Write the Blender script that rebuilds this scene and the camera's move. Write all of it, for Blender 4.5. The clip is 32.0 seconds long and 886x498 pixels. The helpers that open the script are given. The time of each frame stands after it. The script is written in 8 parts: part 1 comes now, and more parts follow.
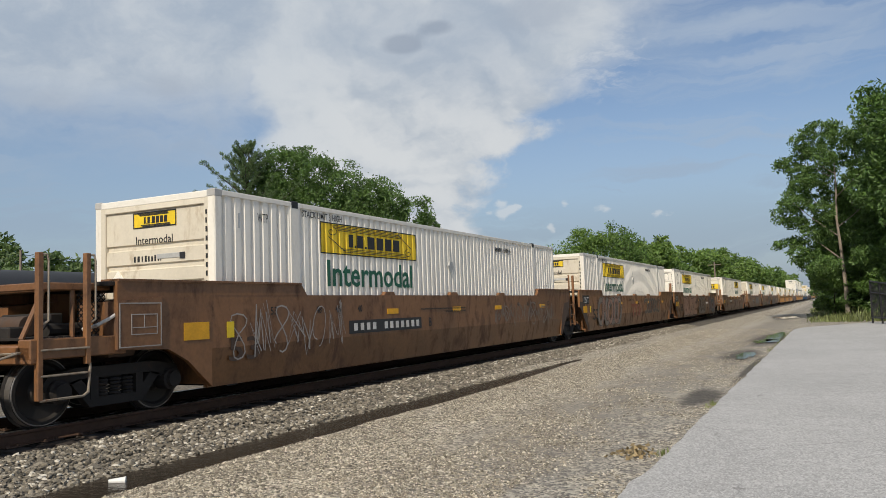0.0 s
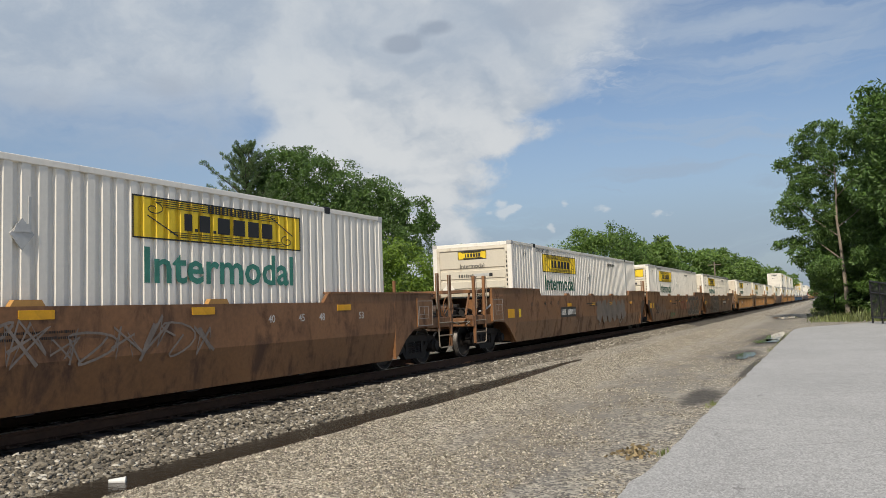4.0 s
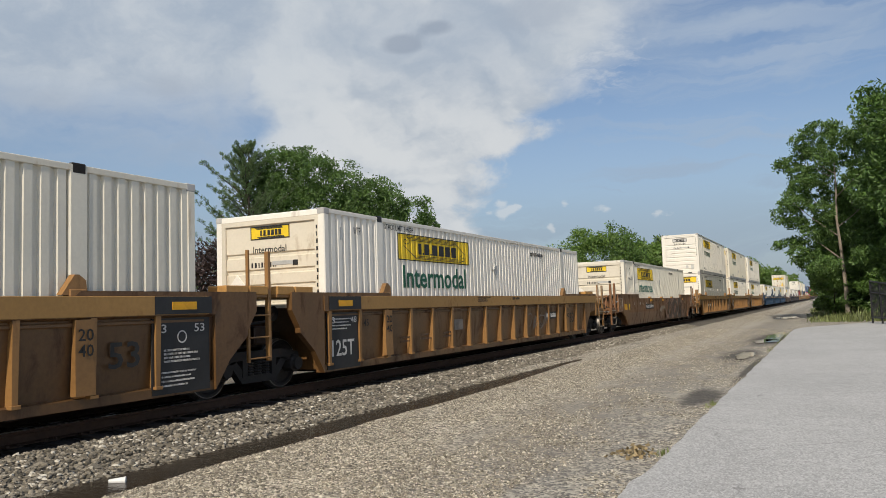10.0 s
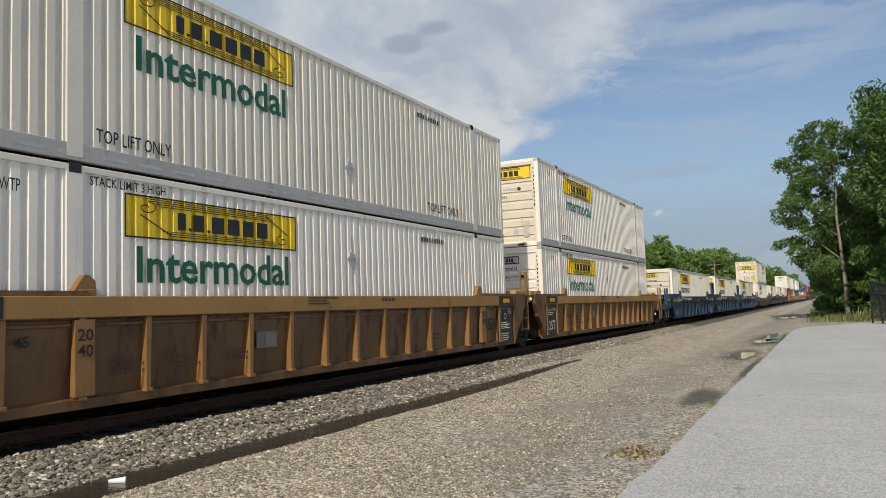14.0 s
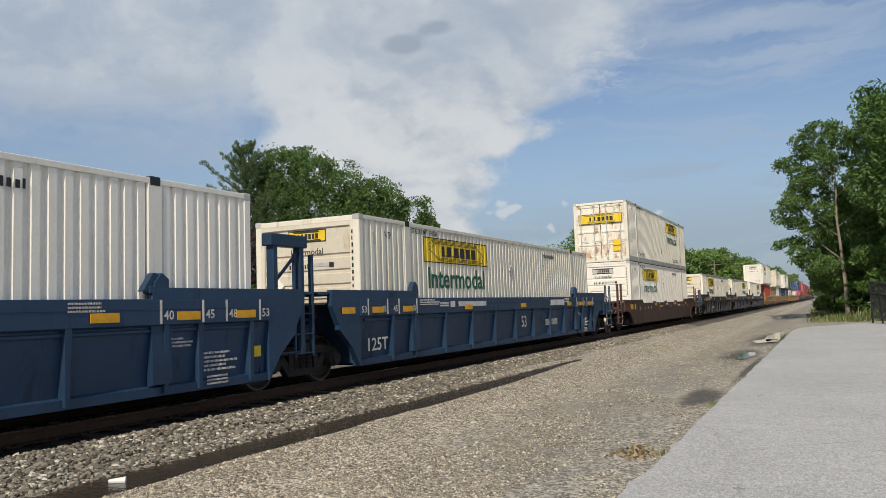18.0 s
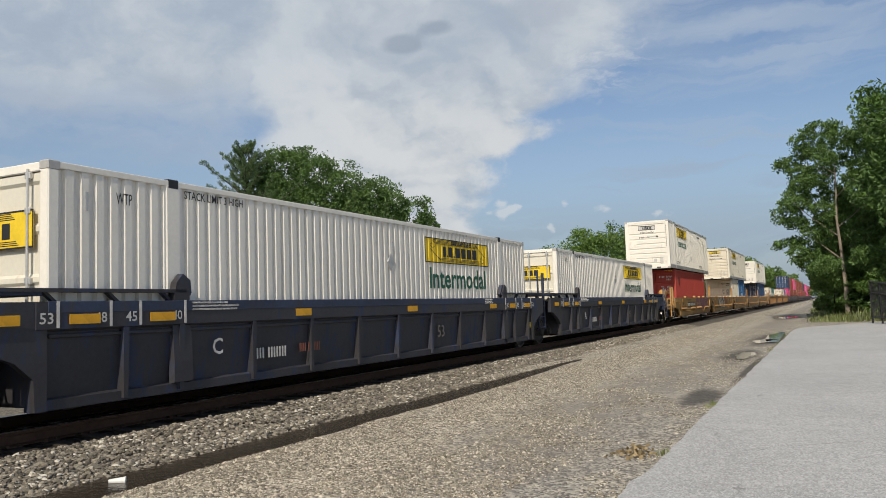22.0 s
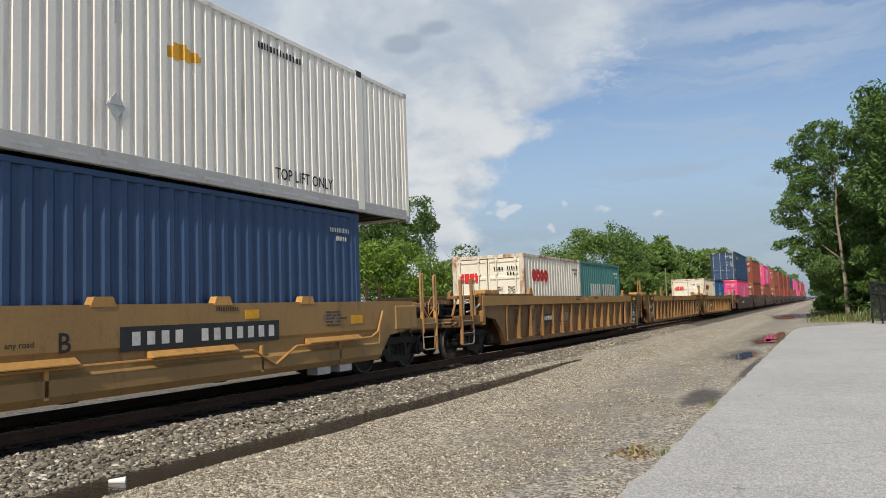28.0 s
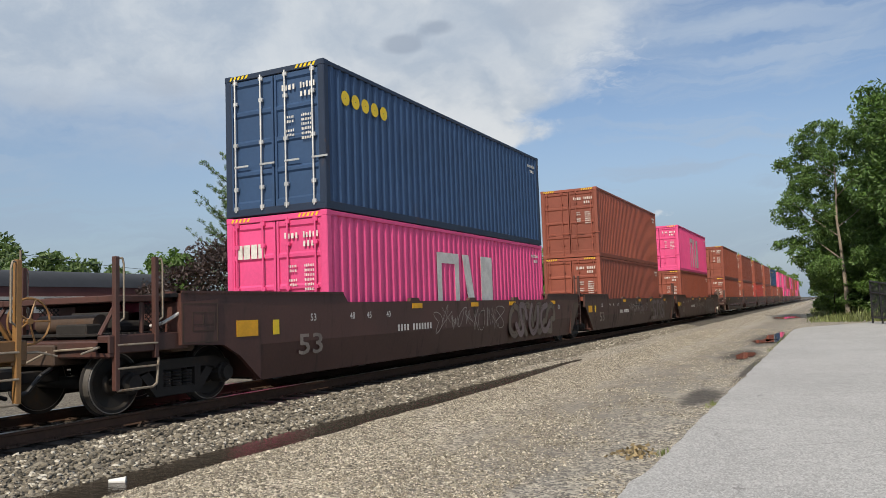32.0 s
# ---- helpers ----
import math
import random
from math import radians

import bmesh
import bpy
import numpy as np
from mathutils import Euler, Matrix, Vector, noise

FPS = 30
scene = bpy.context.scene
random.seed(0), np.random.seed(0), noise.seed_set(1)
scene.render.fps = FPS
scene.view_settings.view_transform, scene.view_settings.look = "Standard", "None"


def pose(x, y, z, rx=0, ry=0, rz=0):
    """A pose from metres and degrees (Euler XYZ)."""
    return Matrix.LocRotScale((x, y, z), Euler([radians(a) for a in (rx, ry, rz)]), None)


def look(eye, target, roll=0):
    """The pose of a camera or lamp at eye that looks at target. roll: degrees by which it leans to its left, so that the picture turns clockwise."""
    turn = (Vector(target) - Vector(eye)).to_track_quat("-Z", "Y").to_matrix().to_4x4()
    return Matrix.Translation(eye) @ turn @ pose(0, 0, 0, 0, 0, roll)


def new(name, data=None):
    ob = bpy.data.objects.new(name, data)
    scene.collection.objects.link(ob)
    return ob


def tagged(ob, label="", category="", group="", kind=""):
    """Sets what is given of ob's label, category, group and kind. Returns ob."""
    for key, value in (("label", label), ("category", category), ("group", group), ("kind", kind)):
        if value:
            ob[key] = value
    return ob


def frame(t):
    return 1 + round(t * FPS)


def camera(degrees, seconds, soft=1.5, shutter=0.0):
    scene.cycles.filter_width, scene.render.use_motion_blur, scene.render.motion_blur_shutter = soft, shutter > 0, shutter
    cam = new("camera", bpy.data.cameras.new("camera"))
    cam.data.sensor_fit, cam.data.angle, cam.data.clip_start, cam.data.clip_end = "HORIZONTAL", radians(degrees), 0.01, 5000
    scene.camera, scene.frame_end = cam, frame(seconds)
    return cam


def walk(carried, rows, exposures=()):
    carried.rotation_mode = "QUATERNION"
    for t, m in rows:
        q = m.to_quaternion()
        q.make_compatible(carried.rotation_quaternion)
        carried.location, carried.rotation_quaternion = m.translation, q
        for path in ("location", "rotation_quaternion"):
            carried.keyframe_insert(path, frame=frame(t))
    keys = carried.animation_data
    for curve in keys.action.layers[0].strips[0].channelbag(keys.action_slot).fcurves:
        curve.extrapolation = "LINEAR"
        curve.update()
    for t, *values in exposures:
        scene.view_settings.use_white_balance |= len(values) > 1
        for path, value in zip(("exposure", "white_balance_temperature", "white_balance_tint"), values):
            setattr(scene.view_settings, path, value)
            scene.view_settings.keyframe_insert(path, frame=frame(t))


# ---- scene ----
cam = camera(59.54, 32.0, 0.65)
EYE = (0.0, 0.0, 1.6)


def sight(yaw, pitch):
    y, p = radians(yaw), radians(pitch)
    return (EYE[0] - 100 * math.sin(y) * math.cos(p), EYE[1] + 100 * math.cos(y) * math.cos(p), EYE[2] + 100 * math.sin(p))


STAND = look(EYE, sight(26.292, 4.422), -1.971)
walk(cam, [(0.0, STAND), (32.0, STAND)], [(0.0, -0.04), (23.0, -0.04), (25.0, 0.06), (32.0, 0.10)])

# ---- world and sun ----
SUN_EL, SUN_AZ = radians(40), radians(8.5)   # azimuth measured from the track, towards the lot
TO_SUN = Vector((math.sin(SUN_AZ) * math.cos(SUN_EL), -math.cos(SUN_AZ) * math.cos(SUN_EL), math.sin(SUN_EL)))
sun_data = bpy.data.lights.new("sun", "SUN")
sun_data.energy, sun_data.angle, sun_data.color = 3.6, radians(0.6), (1.0, 0.90, 0.74)
sun = new("sun", sun_data)
sun.matrix_world = Matrix.Translation((0, 0, 60)) @ TO_SUN.to_track_quat("Z", "Y").to_matrix().to_4x4()


class Nodes:
    """A small helper to write node trees."""

    def __init__(self, tree):
        self.tree = tree
        tree.nodes.clear()

    def add(self, kind, inputs=None, **props):
        n = self.tree.nodes.new(kind)
        if "operation" in props:
            n.operation = props["operation"]
        if "use_clamp" in props:
            n.use_clamp = props["use_clamp"]
        if "data_type" in props:
            n.data_type = props["data_type"]
        if "blend_type" in props:
            n.blend_type = props["blend_type"]
        if "interpolation_type" in props:
            n.interpolation_type = props["interpolation_type"]
        for k, v in (inputs or {}).items():
            s = n.inputs[k]
            if isinstance(v, bpy.types.NodeSocket):
                self.tree.links.new(v, s)
            else:
                s.default_value = v
        return n

    def math(self, op, a, b=0.0, clamp=False):
        return self.add("ShaderNodeMath", {0: a, 1: b}, operation=op, use_clamp=clamp).outputs[0]

    def mix(self, fac, a, b, blend="MIX"):
        n = self.add("ShaderNodeMix", {"Factor": fac}, data_type="RGBA", blend_type=blend)
        for i, v in ((6, a), (7, b)):
            if isinstance(v, bpy.types.NodeSocket):
                self.tree.links.new(v, n.inputs[i])
            else:
                n.inputs[i].default_value = (*v, 1) if len(v) == 3 else v
        return n.outputs[2]

    def ramp(self, fac, lo, hi):
        n = self.add("ShaderNodeMapRange", {"Value": fac, "From Min": lo, "From Max": hi}, interpolation_type="SMOOTHSTEP")
        return n.outputs[0]

    def noise(self, vec, scale, detail=4, rough=0.55, distort=0.0):
        return self.add("ShaderNodeTexNoise", {"Vector": vec, "Scale": scale, "Detail": detail, "Roughness": rough, "Distortion": distort}).outputs["Fac"]


world = bpy.data.worlds.new("world")
scene.world = world
world.use_nodes = True
N = Nodes(world.node_tree)
sky = N.add("ShaderNodeTexSky")
sky.sky_type, sky.sun_disc, sky.sun_elevation, sky.sun_rotation = "NISHITA", False, SUN_EL, math.atan2(TO_SUN.x, TO_SUN.y)
sky.air_density, sky.dust_density, sky.ozone_density = 1.0, 1.6, 1.2
ray = N.add("ShaderNodeTexCoord").outputs["Generated"]
sep = N.add("ShaderNodeSeparateXYZ", {0: ray})
height = N.math("MAXIMUM", sep.outputs[2], 0.0)

def bank(yaw, up, width, tall, strength, soft=1.0):
    """A soft bank of cloud about a direction: degrees from the track's line and above the horizon."""
    a, e = radians(yaw), radians(up)
    c = Vector((-math.sin(a) * math.cos(e), math.cos(a) * math.cos(e), math.sin(e)))
    side = Vector((math.cos(a), math.sin(a), 0))
    top = side.cross(c) * 1.0
    u = N.math("DIVIDE", N.add("ShaderNodeVectorMath", {0: ray, 1: side}, operation="DOT_PRODUCT").outputs["Value"], math.sin(radians(width)))
    v = N.math("DIVIDE", N.add("ShaderNodeVectorMath", {0: ray, 1: top}, operation="DOT_PRODUCT").outputs["Value"], math.sin(radians(tall)))
    front = N.ramp(N.add("ShaderNodeVectorMath", {0: ray, 1: c}, operation="DOT_PRODUCT").outputs["Value"], 0.0, 0.3)
    d = N.math("SQRT", N.math("ADD", N.math("MULTIPLY", u, u), N.math("MULTIPLY", v, v)))
    return N.math("MULTIPLY", N.math("MULTIPLY", N.math("SUBTRACT", 1.0, N.ramp(d, 0.0, 1.0 * soft + 0.4)), strength), front)


# directions in degrees: left of the track's line, and above the horizon
yaw = N.math("MULTIPLY", N.math("ARCTAN2", N.math("MULTIPLY", sep.outputs[0], -1.0), sep.outputs[1]), 57.2958)
rise = N.math("MULTIPLY", N.math("ARCSINE", sep.outputs[2]), 57.2958)
layer = N.add("ShaderNodeVectorMath", {0: ray, 1: (1.0, 1.0, 1.5)}, operation="MULTIPLY").outputs[0]
wob = N.add("ShaderNodeTexNoise", {"Vector": layer, "Scale": 6.0, "Detail": 5, "Roughness": 0.6}).outputs["Color"]
warp = N.add("ShaderNodeVectorMath", {0: layer, 1: N.add("ShaderNodeVectorMath", {0: wob, 1: (0.11, 0.11, 0.11)}, operation="MULTIPLY").outputs[0]}, operation="ADD").outputs[0]
lit = N.add("ShaderNodeVectorMath", {0: warp, 1: (0.012, 0.0, 0.018)}, operation="ADD").outputs[0]


def puffs(vec, scale):
    v = N.add("ShaderNodeTexVoronoi", {"Vector": vec, "Scale": scale})
    v.feature = "SMOOTH_F1"
    v.inputs["Smoothness"].default_value = 0.35
    return N.math("SUBTRACT", 1.0, v.outputs["Distance"])


def billow(vec):
    """Heaped cloud tops: large and small puffs with a fine fringe."""
    a = N.math("MULTIPLY", puffs(vec, 9.0), 0.50)
    b = N.math("MULTIPLY", puffs(vec, 21.0), 0.30)
    return N.math("ADD", N.math("ADD", a, b), N.math("MULTIPLY", N.noise(vec, 17.0, 9, 0.62), 0.42))


tops, tops_lit = billow(warp), billow(lit)
relief = N.math("SUBTRACT", tops, tops_lit)
n_big = N.noise(warp, 4.0, 9, 0.60, 0.3)
n_fine = N.noise(warp, 15.0, 9, 0.64, 0.2)
n_veil = N.noise(N.add("ShaderNodeVectorMath", {0: warp, 1: (1.0, 1.0, 4.2)}, operation="MULTIPLY").outputs[0], 2.6, 8, 0.60, 0.9)
# the tower's right edge leans out over the track as it climbs
edge = N.math("SUBTRACT", 22.4, N.math("MULTIPLY", N.ramp(rise, 10.6, 12.6), 4.2))
edge = N.math("SUBTRACT", edge, N.math("MULTIPLY", N.ramp(rise, 13.6, 15.2), 2.8))
edge = N.math("SUBTRACT", edge, N.math("MULTIPLY", N.ramp(rise, 15.5, 21.0), 5.2))
edge = N.math("ADD", edge, N.math("MULTIPLY", N.ramp(rise, 10.0, 6.5), 1.0))
edge = N.math("ADD", edge, N.math("MULTIPLY", N.math("SUBTRACT", tops, 0.66), -6.0))
edge = N.math("ADD", edge, N.math("MULTIPLY", N.math("SUBTRACT", n_fine, 0.5), 5.0))
crisp = N.math("ADD", 1.15, N.math("MULTIPLY", N.ramp(rise, 13.0, 18.0), 3.6))
right = N.ramp(N.math("DIVIDE", N.math("SUBTRACT", yaw, edge), crisp), -1.0, 1.0)
# a blue gap under the sheet on the far left
sheet = N.ramp(N.math("ADD", rise, N.math("MULTIPLY", N.math("SUBTRACT", n_big, 0.5), 16.0)), 10.0, 17.0)
tower = N.ramp(N.math("ADD", N.math("SUBTRACT", 40.6, yaw), N.math("MULTIPLY", N.math("SUBTRACT", tops, 0.66), 10.0)), -3.0, 2.2)
cloud = N.math("MULTIPLY", right, N.math("MAXIMUM", sheet, tower))
veil = N.math("MULTIPLY", N.ramp(n_veil, 0.38, 0.70), 0.55)
low = N.math("MULTIPLY", N.math("SUBTRACT", 1.0, N.ramp(height, 0.0, 0.30)), 0.66)
blue = N.mix(1.0, sky.outputs[0], (0.100, 0.103, 0.109), "MULTIPLY")
streaks = N.noise(N.add("ShaderNodeVectorMath", {0: warp, 1: (1.0, 1.0, 8.0)}, operation="MULTIPLY").outputs[0], 2.4, 7, 0.58, 0.6)
veil = N.math("MAXIMUM", veil, N.math("MULTIPLY", N.math("MULTIPLY", N.ramp(streaks, 0.40, 0.62), N.ramp(rise, 20.0, 9.0)), 0.70))
clear = N.math("MINIMUM", N.math("ADD", bank(47, 11.5, 9.5, 4.0, 0.9), bank(17.5, 11.5, 5.5, 5.0, 0.6)), 0.85)
veil = N.math("MULTIPLY", veil, N.math("SUBTRACT", 1.0, clear))
blue = N.mix(N.math("MAXIMUM", veil, low), blue, N.mix(N.ramp(rise, 13.0, 6.0), (0.385, 0.475, 0.595), (0.318, 0.405, 0.520)))
blue = N.mix(N.math("MULTIPLY", N.math("MULTIPLY", N.ramp(streaks, 0.56, 0.40), N.ramp(rise, 9.0, 4.0)), 0.5), blue, (0.30, 0.375, 0.47))
# thin smoky sheet against bright heaped tops
thick = N.math("MULTIPLY", N.ramp(yaw, 44.0, 31.0), N.math("ADD", 0.35, N.math("MULTIPLY", N.ramp(rise, 20.0, 12.0), 0.65)))
smoky = N.mix(N.ramp(N.math("ADD", n_big, N.math("MULTIPLY", n_fine, 0.3)), 0.45, 0.82), (0.60, 0.645, 0.69), (0.38, 0.455, 0.555))
heaped = N.mix(N.ramp(N.math("ADD", N.math("MULTIPLY", relief, 2.2), N.math("MULTIPLY", N.math("SUBTRACT", n_big, 0.5), -0.9)), -0.52, 0.34), (0.43, 0.485, 0.55), (0.70, 0.715, 0.72))
body = N.mix(N.math("MULTIPLY", thick, 0.85), smoky, heaped)
full = N.mix(N.math("MULTIPLY", cloud, 0.95), blue, body)
# small heaps low over the wood, wisps beside the tower, one dark cloudlet
low_heap = bank(21.6, 7.0, 1.9, 1.2, 0.62)
for b in ((14.6, 6.9, 1.5, 0.8, 0.50), (10.2, 6.2, 1.9, 0.7, 0.52), (17.2, 7.2, 0.6, 0.4, 0.5), (4.1, 5.6, 1.6, 0.7, 0.42), (1.6, 8.6, 1.6, 1.0, 0.45), (18.0, 5.6, 3.0, 0.8, 0.34)):
    low_heap = N.math("ADD", low_heap, bank(*b))
full = N.mix(N.math("MULTIPLY", N.ramp(N.math("ADD", N.math("MULTIPLY", low_heap, 0.8), N.math("ADD", N.math("MULTIPLY", puffs(warp, 40.0), 0.45), N.math("MULTIPLY", n_fine, 0.75))), 0.90, 1.06), 0.55), full, (0.70, 0.72, 0.73))
wisp = N.math("MULTIPLY", bank(14.0, 17.6, 4.2, 3.4, 1.0, 0.9), N.ramp(N.noise(N.add("ShaderNodeVectorMath", {0: warp, 1: (1.0, 1.0, 2.4)}, operation="MULTIPLY").outputs[0], 26.0, 7, 0.66, 0.6), 0.45, 0.68))
full = N.mix(N.math("MULTIPLY", wisp, 0.55), full, (0.62, 0.66, 0.71))
ripple = N.math("MULTIPLY", bank(14.8, 17.3, 2.4, 1.3, 1.0, 0.8), N.ramp(N.noise(N.add("ShaderNodeVectorMath", {0: warp, 1: (1.0, 1.0, 3.4)}, operation="MULTIPLY").outputs[0], 34.0, 5, 0.6), 0.50, 0.62))
full = N.mix(N.math("MULTIPLY", ripple, 0.5), full, (0.36, 0.44, 0.55))
grey = N.math("ADD", N.math("ADD", bank(18.4, 21.0, 4.0, 2.0, 0.75), bank(53.5, 14.6, 3.6, 1.3, 0.6)), bank(45.5, 16.0, 2.6, 1.4, 0.55))
full = N.mix(N.math("MULTIPLY", N.ramp(N.math("MULTIPLY", grey, N.math("ADD", 0.35, N.math("MULTIPLY", n_fine, 1.3))), 0.10, 0.75), 0.6), full, (0.40, 0.455, 0.535))
haze = N.math("MULTIPLY", bank(3.0, 18.5, 10.0, 5.5, 1.0), N.ramp(streaks, 0.34, 0.62))
full = N.mix(N.math("MULTIPLY", haze, 0.5), full, (0.47, 0.545, 0.64))
smudge = N.math("ADD", bank(26.2, 20.4, 2.2, 0.9, 0.62, 0.8), bank(28.8, 19.3, 2.4, 1.1, 0.80, 0.8))
full = N.mix(N.math("MULTIPLY", N.ramp(N.math("MULTIPLY", smudge, N.math("ADD", 0.35, N.math("MULTIPLY", n_fine, 1.3))), 0.20, 0.60), 0.70), full, (0.31, 0.365, 0.45))
N.add("ShaderNodeOutputWorld", {0: N.add("ShaderNodeBackground", {"Color": full, "Strength": 1.0}).outputs[0]})

# ---- materials ----
MATS = {}


def surf(name, base, rough=0.6, metal=0.0, var=0.16, scale=1.4, bump=0.15, bscale=60.0, dirt=None, amount=0.0, streak=1.0, fleck=None, rnd=0.0, island=0.0, dscale=1.0):
    """Paint, metal, wood or stone: a base colour varied at two scales, with dirt or rust patches (streak below 1 draws them down), flecks and fine relief."""
    if name in MATS:
        return MATS[name]
    m = bpy.data.materials.new(name)
    m.use_nodes = True
    n = Nodes(m.node_tree)
    vec = n.add("ShaderNodeTexCoord").outputs["Object"]
    if rnd:
        off = n.add("ShaderNodeObjectInfo").outputs["Random"]
        vec = n.add("ShaderNodeVectorMath", {0: vec, 1: n.add("ShaderNodeCombineXYZ", {0: n.math("MULTIPLY", off, 37.0), 1: n.math("MULTIPLY", off, 91.0)}).outputs[0]}, operation="ADD").outputs[0]
    big = n.noise(vec, scale, 5, 0.6)
    fine = n.noise(vec, bscale * 0.35, 4, 0.6)
    both = n.math("ADD", n.math("MULTIPLY", big, 0.65), n.math("MULTIPLY", fine, 0.35))
    dark = tuple(c * (1 - var) for c in base)
    light = tuple(min(1.0, c * (1 + var)) for c in base)
    col = n.mix(n.ramp(both, 0.3, 0.7), dark, light)
    if rnd:
        v = n.math("ADD", 1 - rnd, n.math("MULTIPLY", n.add("ShaderNodeObjectInfo").outputs["Random"], 2 * rnd))
        col = n.mix(1.0, col, n.add("ShaderNodeCombineColor", {0: v, 1: v, 2: v}).outputs[0], "MULTIPLY")
    if island:
        v = n.math("ADD", 1 - island, n.math("MULTIPLY", n.add("ShaderNodeNewGeometry").outputs["Random Per Island"], 2 * island))
        col = n.mix(1.0, col, n.add("ShaderNodeCombineColor", {0: v, 1: v, 2: v}).outputs[0], "MULTIPLY")
    r = rough
    if fleck:
        col = n.mix(n.ramp(n.noise(vec, bscale, 2, 0.5), 0.62, 0.70), col, fleck)
    if dirt:
        sv = n.add("ShaderNodeVectorMath", {0: vec, 1: (1.0, 1.0, streak)}, operation="MULTIPLY").outputs[0]
        d = n.noise(sv, 2.6 * dscale, 8, 0.68, 0.4)
        lim = 0.72 - 0.34 * amount
        f = n.ramp(d, lim - 0.06, lim + 0.14)
        col = n.mix(f, col, dirt)
        r = n.math("ADD", rough, n.math("MULTIPLY", f, 0.9 - rough))
    h = n.noise(vec, bscale, 4, 0.6)
    bmp = n.add("ShaderNodeBump", {"Height": h, "Strength": bump, "Distance": 0.01}).outputs[0]
    b = n.add("ShaderNodeBsdfPrincipled", {"Base Color": col, "Roughness": r, "Metallic": metal, "Normal": bmp})
    n.add("ShaderNodeOutputMaterial", {0: b.outputs[0]})
    MATS[name] = m
    return m


RUST = (0.16, 0.065, 0.025)
GRIME = (0.09, 0.07, 0.05)
M_BROWN = surf("rail_brown_paint", (0.215, 0.100, 0.040), 0.46, 0, 0.28, 0.5, 0.1, 50, (0.105, 0.055, 0.032), 0.55, 0.5, rnd=0.12)
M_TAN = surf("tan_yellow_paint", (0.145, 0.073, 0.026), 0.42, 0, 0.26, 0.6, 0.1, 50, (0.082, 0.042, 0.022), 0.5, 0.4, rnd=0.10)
M_GOLD = surf("golden_yellow_paint", (0.46, 0.245, 0.070), 0.55, 0, 0.18, 0.8, 0.1, 50, (0.22, 0.11, 0.045), 0.3, 0.3, rnd=0.1)
# M_TAN's paint again: sun on ribs and trim put into a lighter tone
M_TANLIT = surf("sunlit_tan_rib_paint", (0.265, 0.138, 0.046), 0.5, 0, 0.2, 0.8, 0.1, 50, (0.15, 0.075, 0.03), 0.3, 0.3, rnd=0.1)
M_OCHRE = surf("dirty_ochre_paint", (0.315, 0.188, 0.066), 0.6, 0, 0.16, 0.7, 0.1, 50, (0.19, 0.11, 0.05), 0.35, 0.4, rnd=0.06)
M_BLUE = surf("railway_blue_paint", (0.013, 0.042, 0.092), 0.5, 0, 0.2, 0.8, 0.08, 50, (0.022, 0.038, 0.062), 0.35, 0.3, rnd=0.1)
M_SLATE = surf("faded_slate_paint", (0.036, 0.034, 0.038), 0.62, 0, 0.25, 0.6, 0.1, 50, (0.035, 0.05, 0.10), 0.5, 0.3, rnd=0.1)
M_SLATEBLUE = surf("faded_blue_chord_paint", (0.026, 0.038, 0.075), 0.58, 0, 0.3, 0.7, 0.1, 50, (0.06, 0.055, 0.06), 0.4, 0.4, rnd=0.1)
M_MAROON = surf("dark_maroon_paint", (0.070, 0.029, 0.022), 0.55, 0, 0.2, 0.7, 0.08, 50, (0.05, 0.035, 0.03), 0.4, 0.3, rnd=0.15)
M_STEEL = surf("grimy_truck_steel", (0.017, 0.014, 0.012), 0.8, 0.0, 0.3, 3, 0.25, 40, (0.07, 0.035, 0.02), 0.25)
M_WHEEL = surf("dark_wheel_steel", (0.019, 0.016, 0.014), 0.65, 0.0, 0.25, 4, 0.15, 40, (0.06, 0.035, 0.02), 0.3)
M_TREAD = surf("worn_tread_steel", (0.26, 0.24, 0.22), 0.45, 0.8, 0.2, 5, 0.05, 40)
M_BLACK = surf("black_paint", (0.02, 0.02, 0.021), 0.55, 0, 0.3, 2, 0.05, 60)
M_INK = surf("black_lettering", (0.018, 0.018, 0.018), 0.6, 0, 0.25, 3, 0.0, 60)
M_GREEN = surf("dark_green_lettering", (0.012, 0.11, 0.06), 0.55, 0, 0.2, 3, 0.0, 60)
M_TEAL = surf("faded_green_lettering", (0.05, 0.23, 0.17), 0.6, 0, 0.25, 3, 0.0, 60)
M_SIGN = surf("sign_yellow", (0.80, 0.56, 0.02), 0.5, 0, 0.1, 2, 0.03, 60, (0.45, 0.36, 0.12), 0.22, 0.3)
M_REFLECT = surf("amber_reflector", (0.72, 0.36, 0.01), 0.45, 0, 0.12, 5, 0.05, 80, (0.35, 0.18, 0.03), 0.25)
M_LETTER = surf("white_lettering", (0.62, 0.60, 0.56), 0.6, 0, 0.2, 3, 0.0, 60)
M_GRAFF_W = surf("graffiti_pale_paint", (0.33, 0.30, 0.27), 0.6, 0, 0.2, 2, 0.0, 60)
M_GRAFF_S = surf("graffiti_silver_paint", (0.215, 0.178, 0.150), 0.5, 0.2, 0.3, 2, 0.0, 60)
M_GRAFF_K = surf("graffiti_dark_paint", (0.045, 0.036, 0.034), 0.6, 0, 0.2, 2, 0.0, 60)
M_GRAFF_P = surf("graffiti_plum_paint", (0.24, 0.09, 0.15), 0.6, 0, 0.25, 2, 0.0, 60)
M_GRAFF_G = surf("graffiti_green_paint", (0.10, 0.22, 0.10), 0.6, 0, 0.3, 2, 0.0, 60)
